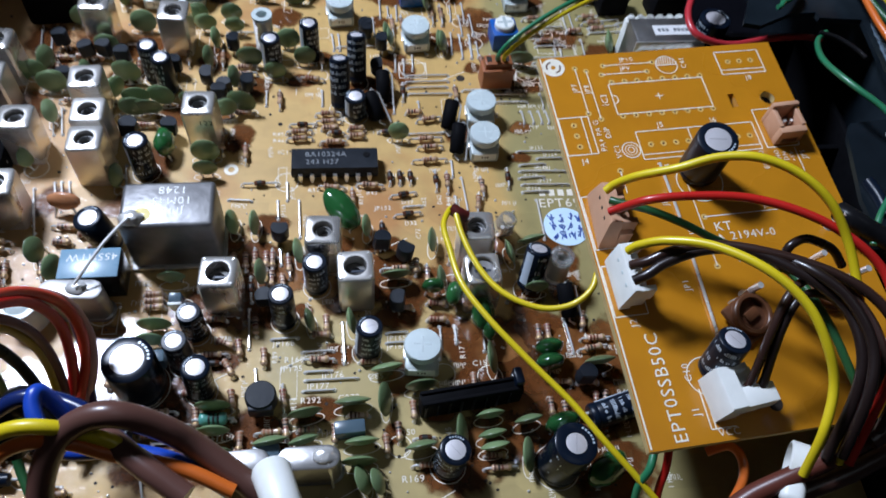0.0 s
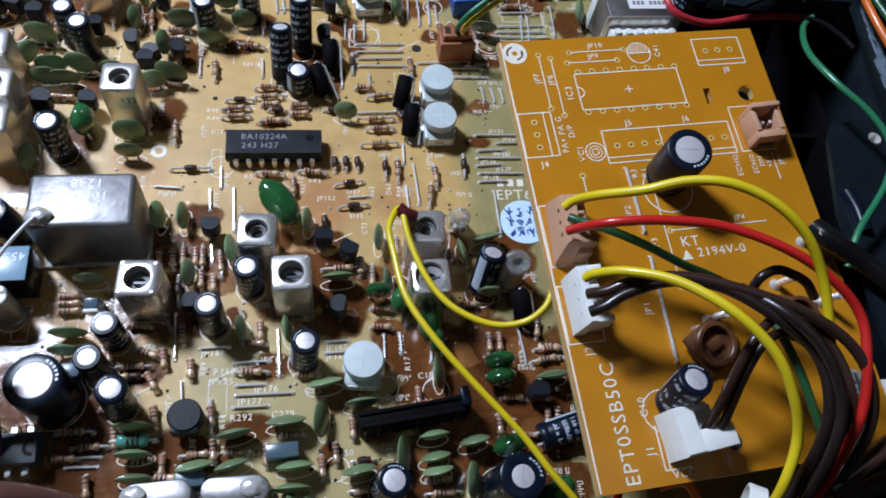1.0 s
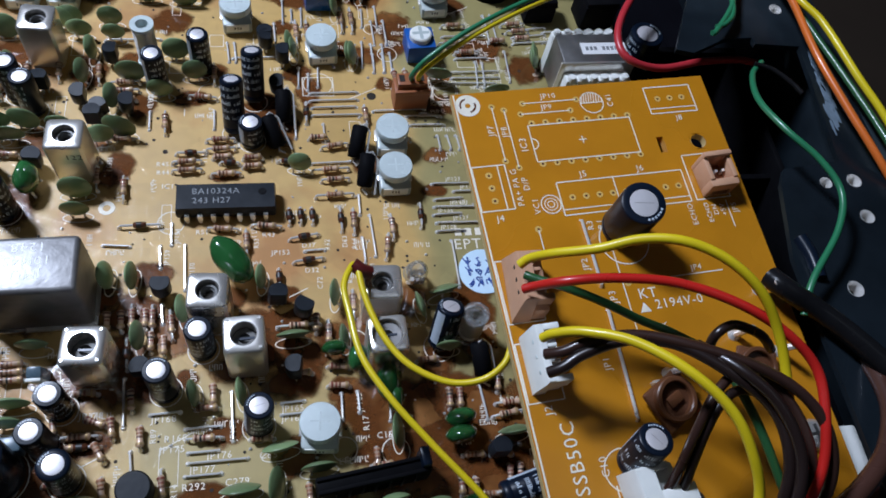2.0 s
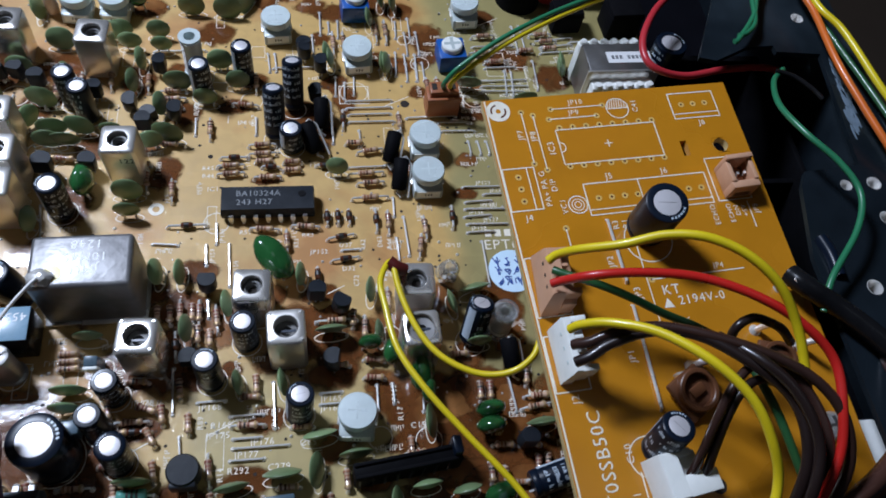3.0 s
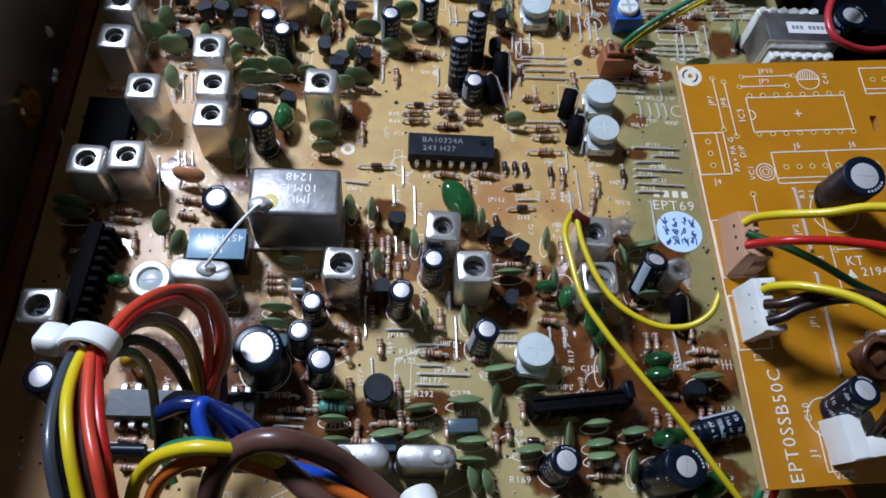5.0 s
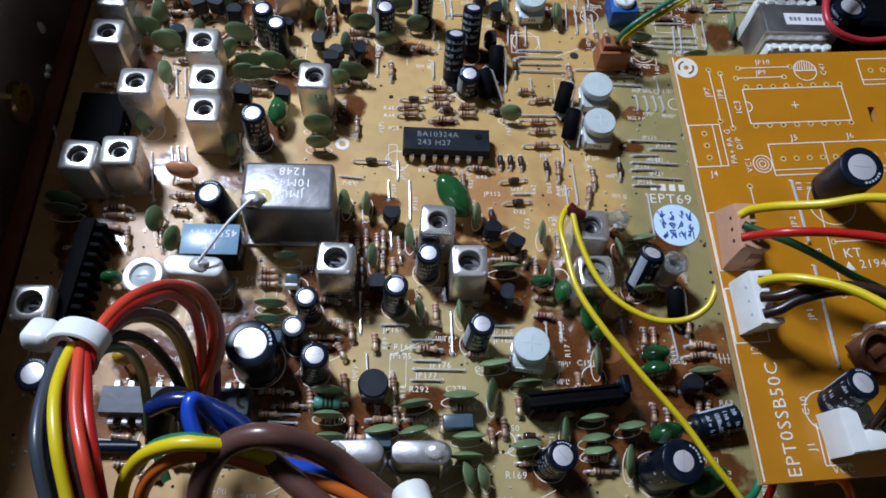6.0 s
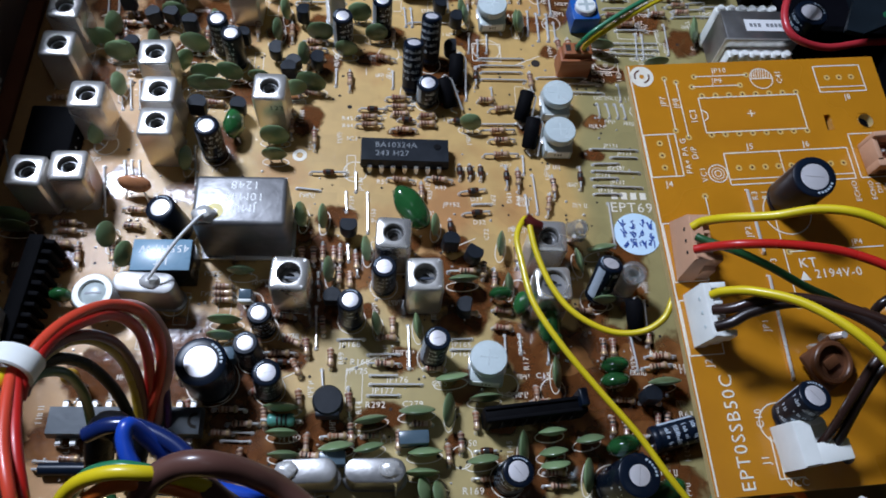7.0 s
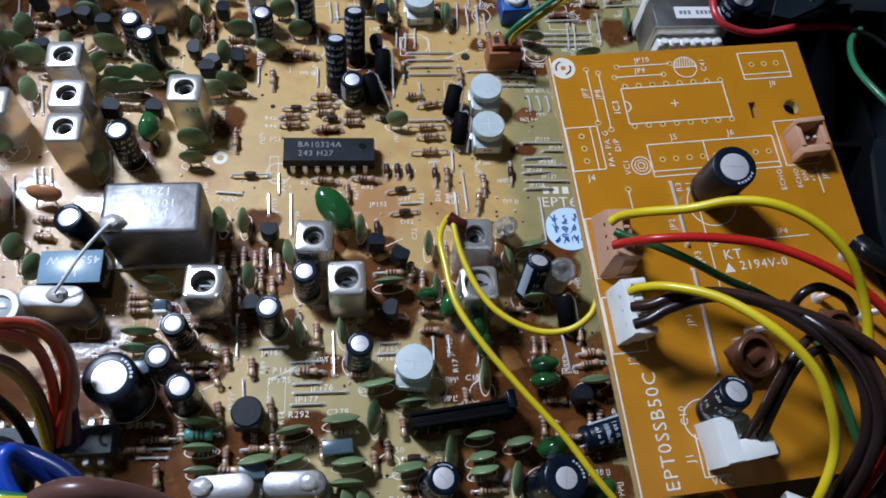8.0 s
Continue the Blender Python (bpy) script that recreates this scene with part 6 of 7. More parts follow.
part("body", blob(bmesh.new(), 5.0, 2.2, 3.0, lumps=0.15), RED2, redc, sharp=80)
redc.matrix_basis = at(75.5, 213, 3.4, 0, 0, 18)
# plain black blocks fill the dark area at the far edge
for x, y, w, d, h in ((77, 204, 8, 6, 7), (92, 203, 9, 8, 9), (66, 222, 14, 6, 8)):
    ob = thing("dark_block", "matt black block filling a dark area at the board's far edge", "relay", "black boxed parts")
    part("case", box(bmesh.new(), -w / 2, w / 2, -d / 2, d / 2, 0.2, h, 0.5), MATTE, ob)
    part("lid_edge", box(bmesh.new(), -w / 2 - 0.15, w / 2 + 0.15, -d / 2 - 0.15, d / 2 + 0.15, h - 1.6, h - 1.2, 0.1), MATTE, ob)
    ob.matrix_basis = at(x, y, 0, 0, 0, 4)
ledge = thing("support_bracket", "black bent metal bracket beside the raised board", "bracket")
part("shelf", box(bmesh.new(), 98.5, 118, 60, 205, -12, -8, 0.6), DARK, ledge)
part("upright", box(bmesh.new(), 98.5, 100, 60, 165, -8, 8, 0.4), DARK, ledge)
for i in range(4):
    part("gusset", box(bmesh.new(), 100, 116, 80 + 26 * i, 81.5 + 26 * i, -8, 2, 0.4), DARK, ledge)
# black box added below the shelf's square opening so that it stays dark
dark = thing("speaker_box", "matt black box added under the shelf opening to keep it dark", "box")
for v in ((101, 126, 118, 120, -12, 5), (101, 126, 186, 188, -12, 6), (101, 103, 120, 186, -12, 3), (124.5, 126, 120, 186, -12, 6), (103, 124.5, 120, 186, -12, -11)):
    part("panel", box(bmesh.new(), *v, 0.4), MATTE, dark)
part("rib", box(bmesh.new(), 103, 125, 150, 151.5, -11, 2, 0.3), MATTE, dark)
blk2 = thing("ceramic_block", "white ceramic block resistor standing beside the board", "resistor")
part("body", box(bmesh.new(), -3, 3, -4.5, 4.5, -12, 18, 0.5), WHT, blk2)
blk2.matrix_basis = at(105.2, 82.5)
dk = thing("capacitor_row", "row of dark parts along the board's far edge", "capacitor")
for i, (x, w) in enumerate(((52, 9), (62, 7), (-60, 9), (-40, 8), (84, 12))):
    part("body", box(bmesh.new(), x - w / 2, x + w / 2, 226, 232, 0.3, 9 + i % 3, 0.6), BLK if i % 2 else DGRN, dk)

# ---- on the raised board ----
cap = place(("cap", 3.8, 11.5), lambda: capacitor_thing(3.8, 11.5), LAID @ pose(24.0 * MM, -31.7 * MM, 11.8 * MM, 4, -3, 0) @ at(0, 0, -11.5, 0, 0, 170))
tagged(cap, "large glossy black electrolytic capacitor with a grey-pink top")
cap = place(("cap", 2.7, 9.2), lambda: capacitor_thing(2.7, 9.2), LAID @ pose(15.5 * MM, -67.9 * MM, 9.0 * MM, -13, 7, 0) @ at(0, 0, -9.2, 0, 0, -60))
tagged(cap, "leaning black electrolytic capacitor beside a white plug")


def wire_plug(name, label, m, n, shell, length, wall, reach_up, reach_low, taper=0.0):
    """A plug on its header: a back wall with dimples, and a comb of arms round the wire cavities facing +x."""
    ob = thing(name, label, "connector", "plugs on the raised board")
    x0, x1 = wall
    half = length / 2
    bm = bmesh.new()
    rings(bm, [[(xa, ya * (half - t), z) for xa, ya in ((x0 + s, -1), (x1, -1), (x1, 1), (x0 + s, 1))] for z, s, t in ((0.1, 0, 0), (1.4, 0, taper * 0.2), (6.6, 0.7, taper), (7.0, 1.0, taper + 0.25))], True, True)
    part("back_wall", bm, shell, ob)
    part("header", box(bmesh.new(), x1 - 0.05, min(reach_low, reach_up + 2) - 0.4, -half + 0.35, half - 0.35, 0.1, 4.4, 0.2), shell, ob)
    top, thick = half - taper, 1.1 if n > 2 else 3.3
    for s, reach in ((1, reach_up), (-1, reach_low)):
        part("arm", box(bmesh.new(), x1 - 0.1, reach, *((top - 1.1, top - 0.05) if s > 0 else (0.05 - top, thick - top)), 3.2, 6.9, 0.18), shell, ob)
    for k in range(1, n if n > 2 else 1):
        y = -top + 1.1 + (2 * top - 2.2) * k / n
        part("divider", box(bmesh.new(), x1 - 0.1, (x1 + min(reach_up, reach_low)) / 2 + 0.3, y - 0.3, y + 0.3, 3.4, 6.7, 0.12), shell, ob)
    part("cavity", box(bmesh.new(), x1 - 0.08, x1 + 0.1, -top + thick, top - 1.0, 4.45, 6.4), TUBEB, ob, "shaded wire cavities")
    for k in range(n if n > 2 else 0):
        y = -top + 1.1 + (2 * top - 2.2) * (k + 0.5) / n
        part("dimple", box(bmesh.new(), x0 + 0.45, x0 + 0.75, y - 0.35, y + 0.35, 4.6, 5.4, 0.1), HOLE if shell is PINKC else TRIMW, ob)
    ob.matrix_basis = m
    return ob


wire_plug("brown_plug", "tan-brown three-way plug with yellow, green and red wires", LAID @ at(3.9, -39.6, 0, 0, 0, -4), 3, PINKC, 11.2, (-2.4, 0.6), 2.6, 3.4, 1.3)
wire_plug("white_plug", "white three-way plug with yellow, brown and black wires", LAID @ at(4.1, -52.4, 0), 3, WHT, 9.4, (-2.5, -0.5), 2.2, 2.4)
wire_plug("white_plug", "white two-way plug with two dark wires", LAID @ at(14.4, -74.6, 0, 0, 0, 5) @ Matrix.Diagonal((0.95, 1.0, 0.85, 1.0)), 2, WHT, 7.2, (-2.8, 1.0), 3.6, 6.8)
hd = thing("pin_header", "tan three-pin header without a plug", "connector")
bm = bmesh.new()
box(bm, -3.3, 3.3, -4.4, -2.6, 0.1, 5.0, 0.25)
box(bm, -3.3, 3.3, 2.2, 3.4, 0.1, 6.4, 0.25)
box(bm, -3.3, -2.2, -2.8, 2.4, 0.1, 5.4, 0.2)
box(bm, 2.2, 3.3, -2.8, 2.4, 0.1, 5.4, 0.2)
box(bm, -2.3, 2.3, -2.7, 2.3, 0.1, 1.6)
part("shroud", bm, PINKC, hd)
part("floor_slot", box(bmesh.new(), -2.0, 2.0, -4.45, -4.3, 0.9, 2.4), TUBEB, hd)
part("well", box(bmesh.new(), -2.1, 2.1, -2.5, 2.1, 1.6, 1.75), BRNC, hd)
for i in (-1, 0, 1):
    part("pin", box(bmesh.new(), i * 1.7 - 0.32, i * 1.7 + 0.32, -0.3, 0.3, 1.6, 3.4), SLV, hd)
hd.matrix_basis = LAID @ at(44.9, -22.8, 0, 0, 0, 2) @ Matrix.Scale(0.84, 4)
for x0, y0, x1, y1 in ((17.8, -28.1, 18.0, -41.0), (17.8, -45.0, 17.4, -63.8)):
    ob = thing("jumper_wire", "long bare tinned jumper wire on the amber board", "wire", "bare jumper wires")
    part("rod", tube(bmesh.new(), [(x0, y0, -0.3), (x0, y0 - 0.3, 0.5), (x1, y1 + 0.3, 0.5), (x1, y1, -0.3)], 0.3, 7), SLV, ob)
    ob.matrix_basis = LAID.copy()


def trimpot(x, y, a, tilt):
    def build():
        ob = thing("trimmer_potentiometer", "brown phenolic trimmer potentiometer on the amber board", "potentiometer", "brown trimmer potentiometers")
        part("base", box(bmesh.new(), -4.4, 4.4, -4.6, 4.0, 0.4, 1.7, 0.5), VRB, ob)
        wall = lathe(bmesh.new(), [(4.1, 1.6), (4.1, 3.0), (3.9, 3.2), (3.3, 3.2), (3.1, 3.0), (3.1, 1.75)], 26, 0, 0, False, False)
        part("rim", wall, VRB, ob, "dark brown round rim")
        well = part("well", lathe(bmesh.new(), [(3.1, 1.6), (3.1, 1.8), (0.6, 1.85)], 22), TUBEB, ob, "dark carbon track")
        part("wiper", box(bmesh.new(), -1.6, 1.6, -1.0, 1.0, 1.85, 2.6, 0.3), VRB, well, "brown wiper")
        for px, py in ((-3.4, -4.2), (3.4, -4.2), (0, 3.8)):
            part("pin", box(bmesh.new(), px - 0.5, px + 0.5, py - 0.3, py + 0.3, -1.2, 1.0), SLV, ob)
        return ob
    place("trimpot", build, LAID @ at(x, y, 0.4, 0, 0, a) @ at(0, 0, 0, tilt, 0, 0) @ Matrix.Scale(0.88, 4))


trimpot(23.4, -61.4, 28, 12)
trimpot(39.8, -58.6, -20, 8)
for x, y in ((38.7, -52.6), (24.9, -57.2), (45.5, -56.5), (46.2, -45.5)):
    ob = thing("wire_joint", "bright soldered pin on the amber board", "pin", "soldered pins")
    part("pin", tube(bmesh.new(), [(0, 0, -0.5), (0.1, -0.3, 3.0), (0.3, -0.7, 5.6)], 0.6, 8, 3), SLV, ob)
    part("solder", lathe(bmesh.new(), [(1.1, 0), (0.8, 0.5), (0.5, 0.9)], 12), SOLDER, ob)
    ob.matrix_basis = LAID @ at(x, y)

teal = thing("axial_inductor", "small teal axial inductor with dark bands", "inductor")
bm = bmesh.new()
lathe(bm, [(0.4, -2.6), (1.15, -2.3), (1.25, -1.5), (1.05, -0.9), (1.05, 0.9), (1.25, 1.5), (1.15, 2.3), (0.4, 2.6)], 16)
bmesh.ops.rotate(bm, matrix=Matrix.Rotation(radians(90), 3, "Y"), verts=bm.verts)
part("body", bm, mat("teal_lacquer", (0.10, 0.33, 0.27), 0.25, 0, 0.12, 500, 0.05, 0.5), teal, sharp=70)
for px in (-0.6, 0.2, 1.0):
    bm = lathe(bmesh.new(), [(1.16, -0.2), (1.16, 0.2)], 16, cap0=False, cap1=False)
    bmesh.ops.rotate(bm, matrix=Matrix.Rotation(radians(90), 3, "Y"), verts=bm.verts)
    bmesh.ops.translate(bm, vec=(px, 0, 0), verts=bm.verts)
    part("band", bm, B_BK, teal)
for s in (-1, 1):
    part("lead", tube(bmesh.new(), [(s * 2.5, 0, 0), (s * 3.6, 0, 0), (s * 3.9, 0, -2.4)], 0.25, 6), SLV, teal)
teal.matrix_basis = at(-22.7, 87.8, 2.0)

rod = thing("choke", "glossy black sleeved choke lying on the board", "choke", "black chokes")
bm = bmesh.new()
lathe(bm, [(0.6, -4.4), (1.15, -4.1), (1.2, 0), (1.15, 4.1), (0.6, 4.4)], 18)
bmesh.ops.rotate(bm, matrix=Matrix.Rotation(radians(90), 3, "Y"), verts=bm.verts)
part("body", bm, SLEEVE, rod, sharp=60)
for s in (-1, 1):
    part("lead", tube(bmesh.new(), [(s * 4.3, 0, 0), (s * 5.4, 0, 0), (s * 5.8, 0, -2.0)], 0.25, 6), SLV, rod)
rod.matrix_basis = at(-60.2, 79.0, 1.5)

fb = bmesh.new()
for i, (x, y, rx, ry, a) in enumerate(FOOT):
    if not (-85 < x < 70 and 64 < y < 236):
        continue
    c, d = math.cos(radians(a)), math.sin(radians(a))
    loops = []
    for grow in (0.0, 0.2):
        ring = [((rx + grow) * math.cos(2 * math.pi * k / 26), (ry + grow) * math.sin(2 * math.pi * k / 26)) for k in range(26)]
        loops.append([(x + px * c - py * d, y + px * d + py * c, 0.046 + 0.0004 * (i % 12)) for px, py in ring])
    rings(fb, loops)
tagged(part("part_outline", fb, SILK, main), "white printed outlines round the parts", kind="stuff")

# ---- wires and the harness ----
wire("wire", "yellow insulated wire arching out of a brown plug", YEL, 0.75, [(47.0, 111.7, 36.5), (48.4, 112.0, 38.0), (50.9, 110.5, 42.0), (56.0, 108.8, 46.0), (61.5, 108.4, 49.0), (66.8, 106.6, 51.0), (72.3, 103.3, 51.0), (77.0, 99.0, 49.0), (80.2, 94.1, 45.0), (81.6, 88.2, 41.0), (81.6, 80.4, 37.0), (79.3, 72.0, 33.0), (76.7, 65.2, 27.0)])
wire("wire", "yellow insulated wire curving from a white plug", YEL, 0.75, [(48.4, 99.6, 36.0), (49.7, 99.4, 38.0), (53.2, 98.1, 41.0), (58.8, 94.9, 44.0), (64.5, 89.3, 46.0), (69.4, 83.6, 45.0), (72.1, 78.1, 42.0), (73.4, 73.4, 38.0), (71.7, 67.9, 34.0), (70.6, 63.9, 27.0)])
wire("wire", "red insulated wire curving from a brown plug", RED, 0.75, [(47.2, 108.0, 35.5), (48.8, 107.7, 37.0), (52.2, 106.3, 41.0), (59.1, 105.4, 43.0), (67.3, 103.1, 45.0), (75.1, 98.8, 46.0), (81.6, 94.1, 45.0), (85.6, 89.0, 43.0), (85.4, 82.3, 41.0), (84.2, 76.2, 38.0), (80.3, 69.9, 34.0), (78.5, 65.1, 27.0)])
wire("wire", "dark green insulated wire from a brown plug", GRN, 0.70, [(47.9, 110.5, 35.5), (49.4, 109.4, 36.0), (53.6, 107.1, 37.0), (59.4, 104.8, 36.0), (65.4, 102.1, 34.5), (70.7, 99.2, 34.5), (75.4, 93.9, 36.0), (78.1, 84.8, 36.0), (81.4, 74.9, 32.0), (84.2, 70.2, 29.0)])
wire("wire", "black-brown insulated wire curving from a white plug", BRBK, 0.86, [(48.6, 94.5, 35.0), (50.5, 94.7, 36.5), (53.7, 96.0, 38.0), (59.8, 96.8, 40.0), (66.1, 94.8, 42.0), (72.4, 89.5, 43.0), (77.5, 84.1, 42.0), (78.5, 77.6, 40.0), (77.2, 72.1, 36.0), (74.5, 65.9, 28.0)])
wire("wire", "dark brown insulated wire curving from a white plug", DBR, 0.84, [(48.7, 97.4, 35.0), (50.9, 96.9, 37.0), (54.7, 97.5, 39.0), (61.4, 97.0, 41.0), (69.1, 93.6, 43.0), (77.3, 89.8, 43.0), (82.9, 85.7, 42.0), (85.9, 80.8, 40.0), (86.4, 75.0, 36.0), (82.9, 68.3, 30.0)])
wire("wire", "dark brown wire rising out of a white plug", DBR, 0.72, [(65.1, 77.5, 29.0), (65.5, 78.3, 30.5), (66.1, 80.1, 33.5), (67.4, 83.5, 38.0), (69.8, 87.3, 41.0), (73.9, 90.0, 41.0), (78.6, 89.3, 41.0), (82.0, 84.8, 40.0), (83.4, 79.0, 38.4), (82.8, 73.5, 35.0), (79.6, 67.2, 28.5)])
wire("wire", "black-brown wire rising out of a white plug", BRBK, 0.72, [(67.0, 77.1, 29.0), (67.4, 77.9, 30.5), (67.8, 80.0, 33.5), (68.9, 83.5, 38.0), (71.1, 86.5, 40.5), (74.7, 88.0, 40.3), (78.2, 86.6, 39.8), (80.4, 82.2, 38.8), (81.2, 77.4, 37.4), (80.4, 72.2, 34.0), (77.6, 66.4, 28.0)])
wire("wire", "short dark red-brown jumper wire on a brown board", BRBK, 0.75, [(73.3, 95.0, 36.0), (73.5, 96.6, 40.0), (76.1, 97.7, 41.0), (78.6, 96.9, 41.0), (81.1, 95.9, 40.0), (83.8, 94.9, 37.0)])
wire("wire", "yellow wire looping down across the board", YEL, 0.60, [(24.6, 124.6, 14.0), (23.2, 124.5, 15.0), (21.4, 120.3, 15.5), (21.9, 114.8, 16.0), (23.4, 106.3, 16.5), (27.6, 98.5, 16.5), (33.9, 90.4, 15.5), (40.5, 82.5, 14.5), (45.1, 75.9, 13.5), (49.0, 71.2, 12.0), (54.3, 65.2, 9.0)])
wire("wire", "yellow wire looping under the raised board", YEL, 0.60, [(24.6, 124.6, 14.0), (24.1, 124.5, 15.0), (25.1, 118.0, 14.5), (27.8, 110.5, 14.0), (31.8, 105.0, 14.0), (37.8, 101.4, 14.5), (43.3, 100.8, 16.0), (47.2, 102.7, 18.0), (49.3, 106.6, 19.0), (52.4, 110.8, 19.0), (57.3, 113.8, 18.0)])
wire("heat_shrink_sleeve", "dark maroon sleeve over a wire joint", MAR, 1.30, [(23.3, 124.8, 15.0), (24.7, 123.8, 14.5), (26.4, 123.6, 13.5)])
wire("wire", "green insulated wire rising from a brown connector", GRN2, 0.55, [(40.3, 174.8, 8.0), (40.2, 173.7, 11.0), (43.2, 174.7, 15.0), (52.8, 179.6, 19.0), (64.7, 185.6, 21.0), (76.5, 189.9, 23.0), (88.7, 194.3, 25.0), (107.1, 205.2, 25.0)])
wire("wire", "yellow insulated wire rising from a brown connector", YEL, 0.55, [(41.9, 174.8, 8.0), (42.0, 173.8, 11.0), (45.5, 175.2, 14.0), (54.3, 179.2, 18.0), (65.5, 184.8, 20.0), (77.5, 189.6, 22.0), (89.8, 194.1, 24.0), (108.9, 204.3, 24.0)])
wire("wire", "red insulated wire with a black sleeve at its end", RED2, 0.85, [(106.6, 204.5, 22.0), (99.2, 195.2, 22.0), (90.7, 186.4, 22.0), (85.7, 177.3, 21.0), (86.5, 170.7, 20.0), (94.9, 169.5, 18.0), (105.8, 171.6, 18.0), (114.2, 171.3, 19.0), (118.7, 170.4, 19.0)])
wire("heat_shrink_sleeve", "black sleeve over a red wire end", BLK, 0.50, [(107.4, 158.9, 31.0), (111.0, 157.2, 31.0), (113.8, 153.9, 31.0), (115.2, 150.9, 31.0)])
wire("wire", "green insulated wire hanging over the chassis", GRN2, 0.62, [(110.4, 160.6, 29.5), (105.8, 155.8, 31.0), (102.2, 146.8, 34.0), (103.5, 138.0, 36.0), (107.9, 130.7, 36.0), (110.1, 124.3, 35.0), (107.0, 117.1, 34.0), (99.5, 108.5, 32.5), (96.7, 102.9, 30.5)])
wire("wire", "orange insulated wire along the chassis edge", ORG, 0.80, [(121.6, 195.3, 33.0), (120.2, 183.6, 33.0), (121.2, 174.6, 33.0), (120.8, 159.8, 33.0), (122.9, 147.1, 32.0), (126.5, 134.6, 30.0), (134.2, 119.9, 24.0)])
wire("wire", "yellow insulated wire along the chassis edge", YEL, 0.80, [(122.3, 198.4, 34.0), (121.7, 177.4, 34.0), (125.0, 167.9, 34.0), (127.9, 153.8, 33.0), (131.8, 141.6, 31.0), (137.2, 118.5, 26.0)])
wire("wire", "olive green insulated wire along the chassis edge", GRN, 0.70, [(122.2, 202.5, 31.0), (122.6, 183.1, 31.0), (124.5, 169.3, 31.0), (127.2, 154.1, 31.0), (129.3, 139.4, 31.0), (130.6, 118.6, 31.0)])
wire("wire", "green wire hanging at the chassis wall", GRN2, 0.60, [(118.2, 194.0, 31.0), (111.4, 183.3, 31.0), (107.9, 175.5, 31.0), (101.9, 168.1, 31.0), (100.6, 167.3, 31.0)])
wire("wire", "green wire knotted at the chassis wall", GRN2, 0.60, [(115.2, 193.8, 31.0), (110.0, 183.3, 31.0), (107.6, 173.7, 31.0), (104.6, 170.1, 31.0), (102.2, 169.1, 31.0)])
wire("wire", "black-brown insulated wire joining the bundle beside the raised board", BRBK, 0.86, [(69.6, 95.0, 41.0), (73.2, 89.6, 44.2), (77.2, 84.2, 44.0), (79.2, 77.6, 41.8), (78.2, 71.6, 37.8), (76.0, 65.4, 29.6)])
wire("cable", "thick black sleeved cable beside the raised board", BLK, 1.90, [(92.6, 110.3, 31.0), (94.1, 107.3, 32.0), (99.7, 103.0, 31.0), (104.1, 97.9, 31.0), (109.2, 90.6, 31.0)])
wire("cable", "thick dark brown cable curling past the board", BRN, 1.50, [(106.7, 100.3, 24.0), (107.1, 94.4, 28.0), (105.2, 86.6, 31.0), (100.6, 79.4, 32.0), (93.7, 74.0, 32.0), (87.4, 70.7, 31.0), (81.9, 67.7, 29.0)])
wire("cable", "thick dark red-brown cable below the raised board", RBR, 1.60, [(60.7, 61.0, 20.0), (65.1, 63.0, 22.0), (71.9, 64.9, 25.0), (79.3, 67.4, 27.0), (90.1, 71.5, 28.0), (105.1, 76.2, 24.0)])
wire("cable", "brown cable below the raised board", BRN, 1.50, [(59.9, 58.4, 20.0), (70.4, 61.9, 22.0), (79.7, 64.3, 24.0), (90.3, 67.9, 25.0), (104.0, 71.0, 22.0)])
wire("wire", "orange wire looping below the raised board", ORG, 0.80, [(62.1, 72.1, 15.0), (65.3, 72.2, 17.0), (66.4, 69.8, 18.0), (66.0, 66.4, 17.0), (63.7, 62.8, 14.0)])
wire("wire", "green wire below the raised board", GRN2, 0.70, [(53.9, 73.9, 14.0), (52.3, 70.4, 13.0), (50.8, 68.5, 10.0), (50.4, 65.8, 6.0)])
wire("wire", "red wire below the raised board", RED, 0.70, [(56.2, 73.3, 14.0), (55.5, 70.5, 12.0), (54.4, 67.6, 9.0), (54.5, 64.8, 5.0)])
wire("wire", "orange-red wire arching out of a cable tie", REDO, 0.90, [(-52.7, 79.8, 43.0), (-52.3, 83.0, 43.0), (-50.9, 88.2, 42.0), (-49.1, 93.5, 38.0), (-46.7, 98.0, 32.0), (-43.8, 99.5, 26.0), (-42.1, 97.8, 20.0), (-42.4, 94.1, 14.0), (-44.2, 89.8, 9.0), (-45.8, 86.1, 5.0)])
wire("wire", "red wire arching out of a cable tie", RED, 0.90, [(-51.6, 79.9, 43.0), (-51.3, 83.1, 43.0), (-50.2, 88.8, 41.0), (-48.4, 93.0, 37.0), (-46.3, 96.8, 31.0), (-44.3, 97.2, 24.0), (-44.0, 94.6, 17.0), (-44.8, 91.3, 11.0), (-46.3, 87.4, 6.0)])
wire("wire", "pale pink wire arching out of a cable tie", PNK, 0.80, [(-53.2, 80.4, 41.0), (-52.5, 84.5, 41.0), (-50.9, 89.7, 39.0), (-48.8, 94.7, 35.0), (-46.0, 99.0, 30.0), (-43.2, 100.4, 24.0), (-41.3, 98.0, 18.0), (-41.3, 93.9, 13.0), (-43.2, 90.1, 8.0), (-44.3, 86.4, 4.0)])
wire("wire", "dark red wire arching out of a cable tie", MAR, 0.80, [(-51.6, 80.9, 42.0), (-51.5, 85.4, 41.0), (-50.1, 89.9, 38.0), (-48.1, 93.1, 32.0), (-46.6, 94.1, 24.0), (-45.6, 91.8, 16.0), (-45.7, 87.7, 9.0), (-46.6, 84.5, 5.0)])
